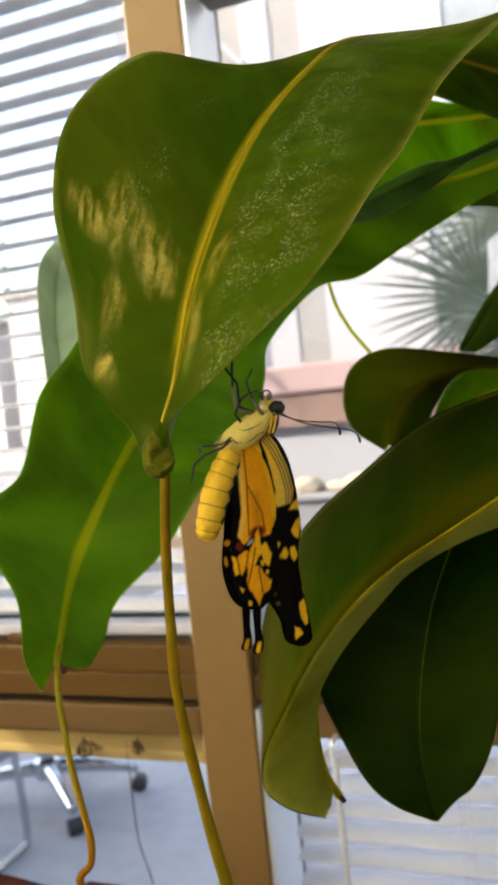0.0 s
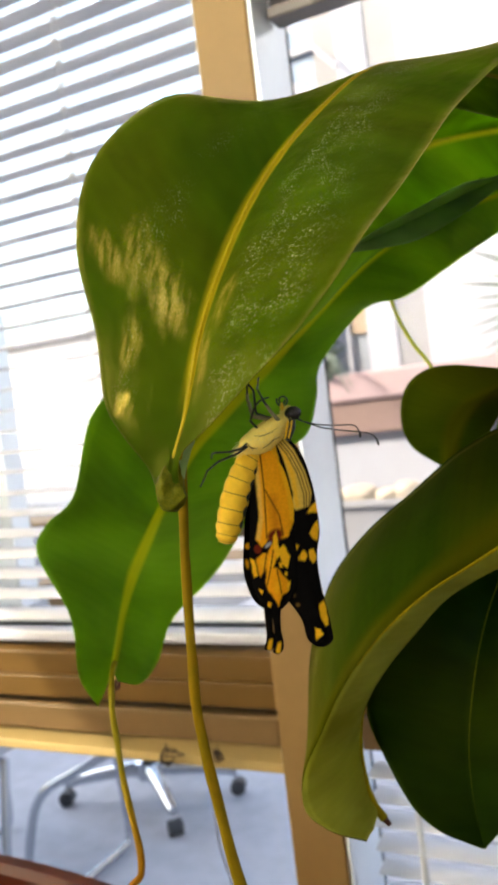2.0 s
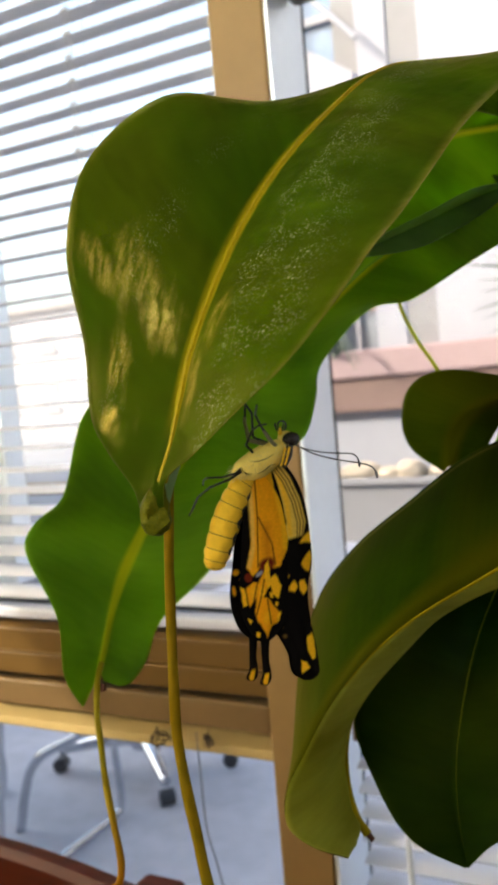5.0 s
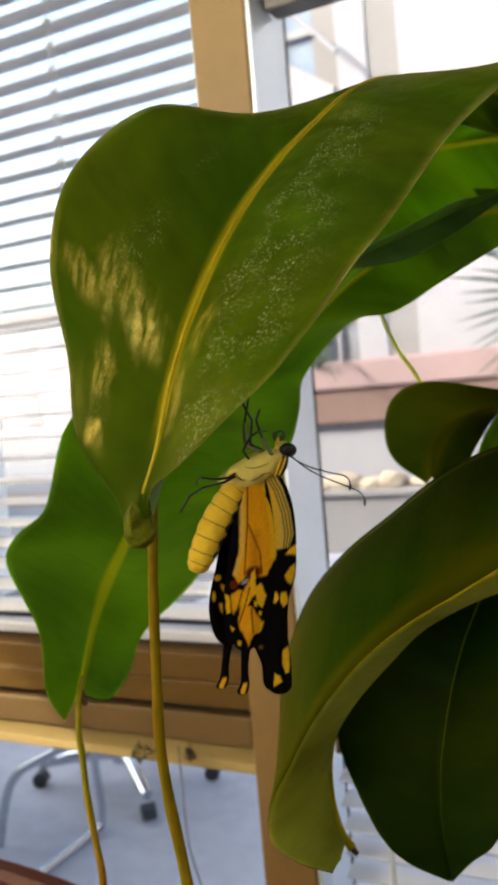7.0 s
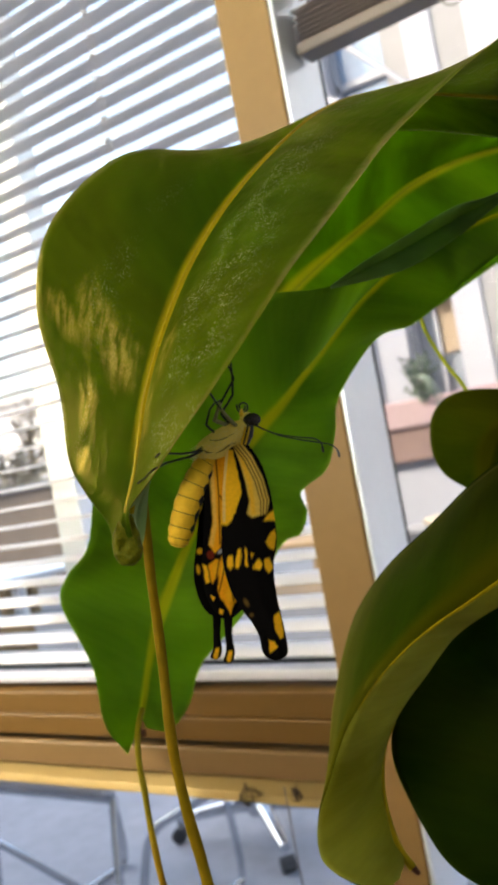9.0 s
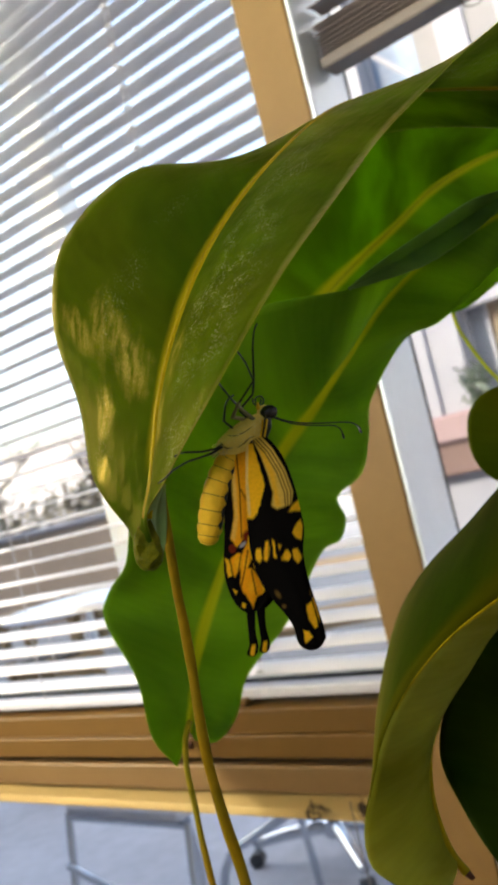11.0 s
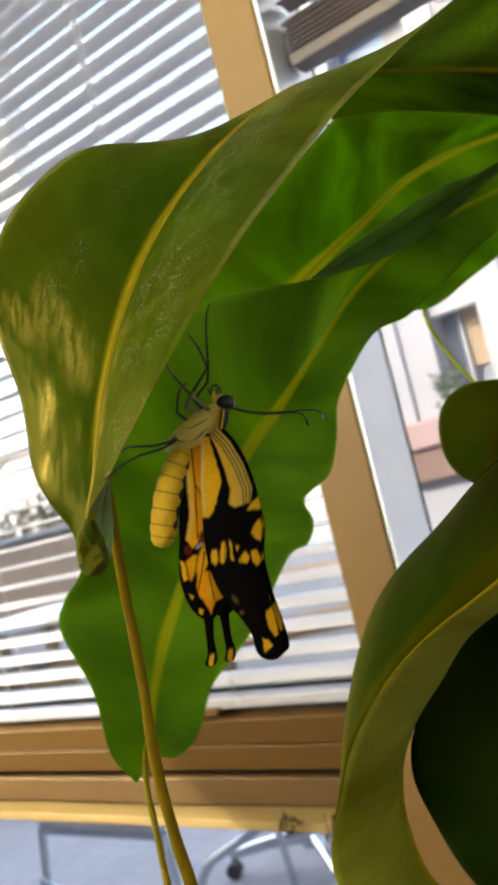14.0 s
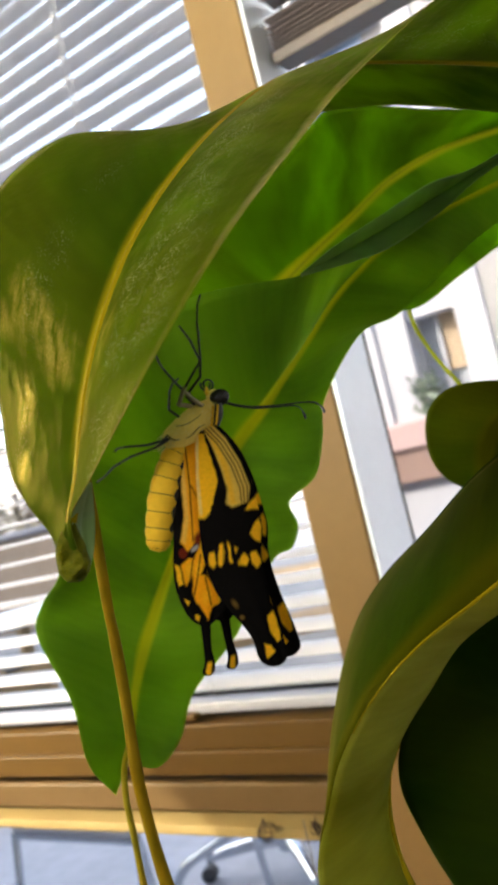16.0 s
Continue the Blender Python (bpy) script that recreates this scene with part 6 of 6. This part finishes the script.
def ragged(x, z, amount=0.13):
    """A small wander that roughens the rims of the marks."""
    return x + amount * np.sin(z * 2.3 + 1.7 * np.sin(x * 1.9)) * 0.6, z + amount * np.sin(x * 2.9 + 1.3 * np.sin(z * 2.1)) * 0.6


def fore_pattern(x, z, u, v):
    c = np.ones(x.shape + (3,)) * np.array(INK)
    xr, zr = ragged(x, z)
    c = lay(c, inside(xr, zr, [(0.2, 0.4), (-3.6, -8.0), (-4.4, -17.4)] + FORE_WEDGE[7:2:-1] + [(2.0, 0.2)]), YELLOW)
    c = lay(c, 0.6 * line_mask(x, z, [(0.6, 0.2), (-1.4, -8.0), (-2.6, -16.5)], 0.35), (0.85, 0.68, 0.30))
    c = lay(c, inside(x, z, FORE_STRIPED), PALE_Y)
    c = lay(c, 0.75 * inside(x, z, [(3.0, 0.5), (4.6, -2.2), (5.6, -8.0), (5.2, -16.2), (4.2, -16.0), (4.3, -8.2), (3.4, -3.0)], 0.8), YELLOW)
    for s_ in (0.15, 1.05, 1.8):
        c = lay(c, 0.85 * line_mask(x, z, [(4.0 - s_, 1.2), (6.2 - s_, -2.6), (8.0 - s_, -8.0), (8.7 - s_, -13.2), (7.9 - s_ * 0.8, -16.4)], 0.17), (0.12, 0.06, 0.02))
    c = lay(c, 0.75 * inside(xr, zr, [(2.5, -5.6), (3.4, -8.6), (4.2, -12.5), (3.2, -15.6), (2.6, -12.5), (2.8, -9.9)], 0.7), INK)
    for q in FORE_SPOTS + FORE_TIP_SPOTS:
        m_ = np.array(q).mean(0)
        c = lay(c, inside(xr, zr, m_ + 0.90 * (np.array(q) - m_), 0.30), YELLOW)
    for q in ((-0.2, -37.0, 0.5, 1.0, 20), (0.6, -40.2, 0.5, 0.5, 0)):
        c = lay(c, 0.4 * oval(x, z, *q, 0.5), (0.35, 0.20, 0.04))
    for q in ([(2.2, -18), (0.2, -25), (-1.6, -33)], [(3.8, -18), (3.0, -27), (2.4, -40)], [(6.0, -19), (5.4, -28), (5.0, -44)]):
        c = lay(c, 0.5 * line_mask(x, z, q, 0.16), INK)
    return c


def hind_pattern(x, z, u, v):
    c = np.ones(x.shape + (3,)) * np.array(INK)
    xr, zr = ragged(x, z)
    c = lay(c, inside(xr, zr, HIND_UPPER[:1] + [(1.0, 0.6), (3.6, -5), (3.9, -12), (2.2, -19.0), (-0.6, -23.0)] + HIND_UPPER[5:]), ORANGE)
    c = lay(c, 0.8 * inside(x, z, [(-4.6, -1.5), (-3.2, -1.5), (-4.2, -9), (-5.6, -17), (-7.6, -22), (-8.4, -21.2), (-6.2, -16), (-5.2, -8)], 0.7), (0.86, 0.56, 0.10))
    c = lay(c, 0.8 * inside(x, z, [(1.2, 0.0), (4.0, -5), (4.2, -13), (2.4, -19.5), (1.0, -19), (1.9, -12), (1.4, -5)], 0.7), YELLOW)
    c = lay(c, 0.5 * inside(x, z, [(-3.0, -12), (-1.0, -12), (-1.6, -21), (-4.4, -22)], 2.0), (0.50, 0.14, 0.008))
    for q in HIND_LOWER:
        c = lay(c, inside(xr, zr, q, 0.4), ORANGE)
        m_ = np.array(q).mean(0)
        c = lay(c, 0.7 * oval(x, z, m_[0] + 0.3, m_[1], 0.9, 1.6, -20, 0.9) * inside(xr, zr, q, 0.4), YELLOW)
    c = lay(c, inside(xr, zr, [(-3.9, -25.2), (-2.0, -24.4), (-1.2, -27.5), (-2.4, -30.5), (-3.6, -29.0)]), YELLOW)
    c = lay(c, oval(x, z, -3.6, -21.6, 2.1, 1.5, 10, 0.8), RED)
    c = lay(c, oval(x, z, -8.6, -23.8, 0.9, 1.1, 0), RED)
    c = lay(c, oval(x, z, -5.9, -23.4, 1.0, 0.45, 30), (0.34, 0.34, 0.38))
    for q in HIND_MARKS:
        c = lay(c, inside(xr, zr, q, 0.22), YELLOW)
    for q in ([(-2.4, -1), (-3.6, -10), (-5.8, -21.5)], [(-3.4, -10), (-1.4, -17), (-1.6, -22)], [(-5.0, -25), (-6.8, -29.5), (-8.4, -33)], [(-6.8, -25.5), (-8.6, -30)], [(-5.2, -30), (-5.4, -36)]):
        c = lay(c, 0.9 * line_mask(x, z, q, 0.17), (0.08, 0.028, 0.006))
    return c


def hind_inner_pattern(x, z, u, v):
    """The upper side, which the far hindwing turns to the viewer: black with a few yellow marks."""
    c = np.ones(x.shape + (3,)) * np.array(INK)
    for q in ((-9.5, -23.4, 0.8, 0.8, 20), (-8.0, -26.2, 0.55, 1.3, 30), (-10.6, -27.8, 0.45, 1.2, 0), (-8.6, -31.0, 0.6, 1.5, 20), (-7.2, -34.5, 0.5, 0.9, 10)):
        c = lay(c, oval(x, z, *q), YELLOW)
    return c


def tail_pattern(x, z, u, v):
    c = np.ones(x.shape + (3,)) * np.array(INK)
    return lay(c, np.clip((0.52 - np.abs(v * 2 - 1)) / 0.15, 0, 1) * np.clip((u - 0.58) / 0.06, 0, 1) * np.clip((0.965 - u) / 0.03, 0, 1), YELLOW)


def wing(name, lead, trail, pattern, parent, nu, nv, bulge, label, wavy=0.0):
    """A wing between its leading and trailing edges, drawn in millimetres in the x-z plane; scales coloured by pattern."""
    A, B = spline(lead, nu), spline(trail, nu)
    v = np.linspace(0, 1, nv)[None, :, None]
    P = A[:, None] * (1 - v) + B[:, None] * v
    x, z = P[..., 0], P[..., 1]
    u, vv = np.meshgrid(np.linspace(0, 1, nu), v.ravel(), indexing="ij")
    col = pattern(x, z, u, vv)
    y = -bulge * 1.6 * np.sin(np.pi * vv) * np.sin(np.pi * np.clip(u * 1.1, 0, 1)) + wavy * 2.2 * np.sin(vv * 16 + u * 5) * u
    verts, faces, n = [], [], nu * nv
    for s in (-0.05, 0.05):
        verts += np.stack([x, y + s, z], -1).reshape(-1, 3).tolist()
    for i in range(nu - 1):
        for j in range(nv - 1):
            q = (i * nv + j, i * nv + j + 1, (i + 1) * nv + j + 1, (i + 1) * nv + j)
            faces += [q, tuple(n + k for k in q[::-1])]
        for j in (0, nv - 1):
            faces.append((i * nv + j, (i + 1) * nv + j, n + (i + 1) * nv + j, n + i * nv + j))
    for i in (0, nu - 1):
        for j in range(nv - 1):
            faces.append((i * nv + j, i * nv + j + 1, n + i * nv + j + 1, n + i * nv + j))
    me = bpy.data.meshes.new(name)
    me.from_pydata((np.array(verts) * 0.001).tolist(), [], faces)
    ca = me.color_attributes.new("scales", "FLOAT_COLOR", "POINT")
    rgba = np.concatenate([col.reshape(-1, 3), np.ones((n, 1))], 1)
    ca.data.foreach_set("color", np.vstack([rgba, rgba]).astype("f").ravel())
    me.materials.append(WING)
    me.shade_smooth()
    ob = new(name, me)
    ob.parent = parent
    return tagged(ob, label)


def mm(pts, y=0.0):
    return [(p[0] * 0.001, y * 0.001, p[1] * 0.001) if len(p) == 2 else tuple(c * 0.001 for c in p) for p in pts]


bug = thing("butterfly", "yellow and black swallowtail butterfly clinging to a leaf", "butterfly")
bug.matrix_basis = pose(CLIMB[0][1], CLIMB[0][2], CLIMB[0][3], 0, 0, BUTTERFLY_YAW)

# abdomen: swollen rings
path = spline(mm(ABDOMEN), 72)
s = np.linspace(0, 1, 72)
rad = np.interp(s, [0, 0.12, 0.3, 0.5, 0.7, 0.85, 0.95, 1], [2.0, 2.8, 3.35, 3.5, 3.2, 2.5, 1.7, 0.5]) * (1 + 0.10 * np.abs(np.sin(s * math.pi * 9)) ** 0.7 - 0.075)
part("abdomen", tube(bmesh.new(), path, rad * 0.001, 24), BELLY, bug, "plump ringed yellow abdomen")
BROWN_LINE = mat("brown_ring", (0.13, 0.05, 0.008), 0.8, 0, 0.4, 900)
for k in range(1, 9):
    i = int(72 * k / 9)
    part("ring_line", tube(bmesh.new(), [path[i] + (path[i + 1] - path[i]) * q for q in (-0.26, 0.26)], rad[i] * 0.001 * 1.006, 24, cap=False), BROWN_LINE, bug, "fine brown line round the abdomen")
side = [path[i] + np.array((0.84 * rad[i] * 0.001, -0.45 * rad[i] * 0.001, 0.25 * rad[i] * 0.001)) for i in range(6, 68, 3)]
part("side_stripe", tube(bmesh.new(), side, np.interp(np.linspace(0, 1, len(side)), [0, 0.3, 0.8, 1], [0.0004, 0.0009, 0.0009, 0.0004]), 10), CHITIN, bug, "black stripe along the abdomen")
path = spline(mm(THORAX, -0.4), 40)
rad = np.interp(np.linspace(0, 1, 40), [0, 0.15, 0.4, 0.65, 0.85, 1], [1.6, 2.9, 3.6, 3.2, 2.4, 1.5])
tho = part("thorax", tube(bmesh.new(), path, rad * 0.001, 22), HAIR, bug, "furry pale yellow thorax")
rng = random.Random(11)
bm = bmesh.new()
for _ in range(420):
    i = rng.randrange(3, 37)
    a = rng.uniform(0, 6.283)
    d = Vector((math.cos(a), math.sin(a) * 1.0, rng.uniform(-0.4, 0.4))).normalized()
    p = Vector(path[i]) + d * float(rad[i]) * 0.00095
    tube(bm, [p, p + d * 0.0006 + Vector((-0.0002, 0, -0.0002)), p + d * rng.uniform(0.0008, 0.0016) + Vector((-0.0006, 0, -0.0006))], (0.00008, 0.00006, 0.00001), 3, cap=False)
part("fur", bm, FUR, tho, "fine pale hairs")
for pts in ([(-5.6, 2.2), (-4.6, 0.6), (-3.0, 0.2)], [(-3.4, 3.4), (-1.6, 3.0), (0.6, 3.4), (2.6, 4.2)], [(-2.0, 0.0), (-0.2, 0.6), (1.4, 1.6), (3.0, 1.9)]):
    part("thorax_crease", tube(bmesh.new(), spline(mm(pts, -3.75), 14), np.interp(np.linspace(0, 1, 14), [0, 0.5, 1], [0.00004, 0.00015, 0.00004]), 6), BROWN_LINE, tho, "dark crease in the fur")
part("collar", tube(bmesh.new(), spline(mm([(7.2, 5.8), (6.5, 4.0), (5.6, 2.2), (4.9, 0.8)], -1.9), 14), np.interp(np.linspace(0, 1, 14), [0, 0.4, 1], [0.0008, 0.0013, 0.0009]), 14), CHITIN, bug, "black and yellow collar")
for dx in (-0.1, 0.9):
    part("collar_stripe", tube(bmesh.new(), mm([(4.3 + dx, 1.2), (4.9 + dx, 2.6), (5.5 + dx, 4.2), (5.9 + dx, 5.4)], -3.1), 0.00026, 6), BELLY, bug, "yellow stripe on the collar")
bm = bmesh.new()
bmesh.ops.create_uvsphere(bm, u_segments=20, v_segments=14, radius=0.0020, matrix=Matrix.Translation((0.0067, -0.0002, 0.0072)) @ Matrix.Diagonal((1.0, 0.95, 1.05, 1)))
head = part("head", bm, HAIR, bug, "pale yellow head")
for y in (-1.5, 1.5):
    bm = bmesh.new()
    bmesh.ops.create_uvsphere(bm, u_segments=20, v_segments=14, radius=0.0020, matrix=Matrix.Translation((0.0077, y * 0.001, 0.0071)) @ Matrix.Diagonal((1.12, 0.62, 0.88, 1)))
    part("eye", bm, EYE_M, head, "round black compound eye")
part("palp", tube(bmesh.new(), mm([(6.0, 7.6), (5.4, 9.0), (5.6, 10.2)], -0.7), (0.0007, 0.0006, 0.0002), 8), BELLY, head, "yellow palp")
coil = [(6.0 + (1.55 - 0.10 * q) * math.cos(q + 2.6), -0.3, 10.6 + (1.55 - 0.10 * q) * math.sin(q + 2.6)) for q in np.linspace(0, 10.5, 60)]
part("proboscis", tube(bmesh.new(), mm(coil), 0.00022, 8), CHITIN, head, "coiled black proboscis")
ant = []
for pts, y0, y1 in ((ANTENNA, -1.0, -2.5), (ANTENNA_FAR, 0.9, 3.5)):
    p0 = np.array(mm(pts))
    p0[:, 1] = np.linspace(y0, y1, len(p0)) * 0.001
    root = p0[0].copy()
    q = spline(p0 - root, 40)
    a_ = part("antenna", tube(bmesh.new(), q, np.interp(np.linspace(0, 1, 40), [0, 0.8, 0.9, 0.97, 1], [0.00016, 0.00018, 0.00034, 0.00036, 0.0001]), 8), CHITIN, bug, "thin black clubbed antenna")
    a_.location = root
    ant.append(a_)
def jointed(pts, n):
    """Straight limbs with short bends at the joints."""
    p = np.array(pts)
    d = np.r_[0, np.cumsum(np.linalg.norm(np.diff(p, axis=0), axis=1))]
    return np.stack([np.interp(np.linspace(0, d[-1], n), d, p[:, k]) for k in range(3)], 1)


legs = []
for k, pts in enumerate((LEG_0, LEG_1, LEG_2, LEG_3, LEG_4, LEG_5)):
    q = jointed(mm(pts), 40)
    root = q[0].copy()
    q = q - root
    lg = part("leg", tube(bmesh.new(), q, np.linspace(0.00034, 0.00020, 40), 7), CHITIN, bug, "thin black jointed leg")
    lg.location = root
    legs.append(lg)
    if k < 2:
        part("thigh", tube(bmesh.new(), q[:16], np.linspace(0.00058, 0.00040, 16), 8), THIGH, lg, "greyish thigh")

hind = wing("hindwing", HIND_LEAD, HIND_TRAIL, hind_pattern, bug, 150, 60, 0.5, "orange and black hindwing with a tail", 0.10)
fore = wing("forewing", FORE_LEAD, FORE_TRAIL, fore_pattern, bug, 190, 76, 0.7, "black forewing with yellow spots", 0.06)
fore_far = wing("forewing", FORE_LEAD, FORE_TRAIL, fore_pattern, bug, 190, 76, -0.5, "black forewing with yellow spots", 0.05)
hind_far = wing("hindwing", HIND_LEAD, HIND_TRAIL, hind_inner_pattern, bug, 150, 60, -0.5, "black hindwing with yellow marks and a tail", 0.10)
for h in (hind, hind_far):
    t_ = np.array(TAIL)
    w = np.array([1.25, 1.0, 0.90, 1.10, 1.35])[:, None]
    wing("tail", np.vstack([t_ + np.hstack([w, 0 * w]), t_[-1] + [0.3, -0.9]]), np.vstack([t_ - np.hstack([w, 0 * w]), t_[-1] + [-0.3, -0.9]]), tail_pattern, h, 60, 16, 0.15, "black wing tail with a yellow tip")


def motions():
    walk(bug, [(t, pose(x, y, z, 0, 0, BUTTERFLY_YAW) @ pose(0, 0, 0, 0, -a, 0)) for t, x, y, z, a in CLIMB])
    lay_ = {hind: -1.9, fore: -1.0, fore_far: 1.0, hind_far: 1.9}
    turn = {hind: [(0, 4), (2.5, 3.5), (4.5, 4.5), (7, 7), (8, 7.5), (8.5, 7.2), (9, 5), (9.5, 3), (12, 0), (15, 0), (16, -1.5)],
            fore: [(0, 0.5), (2.5, 0), (4.5, 0.5), (7, 0.8), (8.5, 1.6), (9, 1.4), (9.5, 2.2), (12, -0.9), (14, -1.0), (15, -1.4), (16, -1.9)],
            fore_far: [(0, 0), (4.5, 0), (7, 0.4), (8.5, 0.8), (9.5, 2.4), (12, 0.8), (14, 0.8), (15, 1.2), (16, 2.2)],
            hind_far: [(0, 2), (4.5, 2), (8.5, 1.8), (9, 1.5), (9.5, 2), (12, 4.5), (14, 5), (15, 5), (16, 4.6)]}
    front = {fore: lambda t: -1.0 if t < 9 else -2.8}
    for w_, rows in turn.items():
        walk(w_, [(t, pose(0, (front[w_](t) if w_ in front else lay_[w_]) * 0.001, 0, 0, -a, 0)) for t, a in rows])
    for lg_, rx, ry in ((legs[1], -50, -30), (legs[2], -62, -38)):      # the upper legs reach out as it climbs
        base = lg_.location.copy()
        walk(lg_, [(t, pose(*base, rx * q, ry * q, 0)) for t, q in ((0, 1), (8, 1), (8.5, 0.9), (9, 0.25), (9.5, 0), (16, 0))])
    for a_, k in zip(ant, (0, 1)):
        base = a_.location.copy()
        walk(a_, [(t, pose(*base, 0, q + k * d, 0)) for t, q, d in ((0, 6, -6), (4.5, 6, -7), (7, 12, -9), (8.5, 10, -8), (9, 6, -4), (9.5, 3, 0), (12, 1, 1), (14, 0, 0), (16, 0, 0))])


motions()
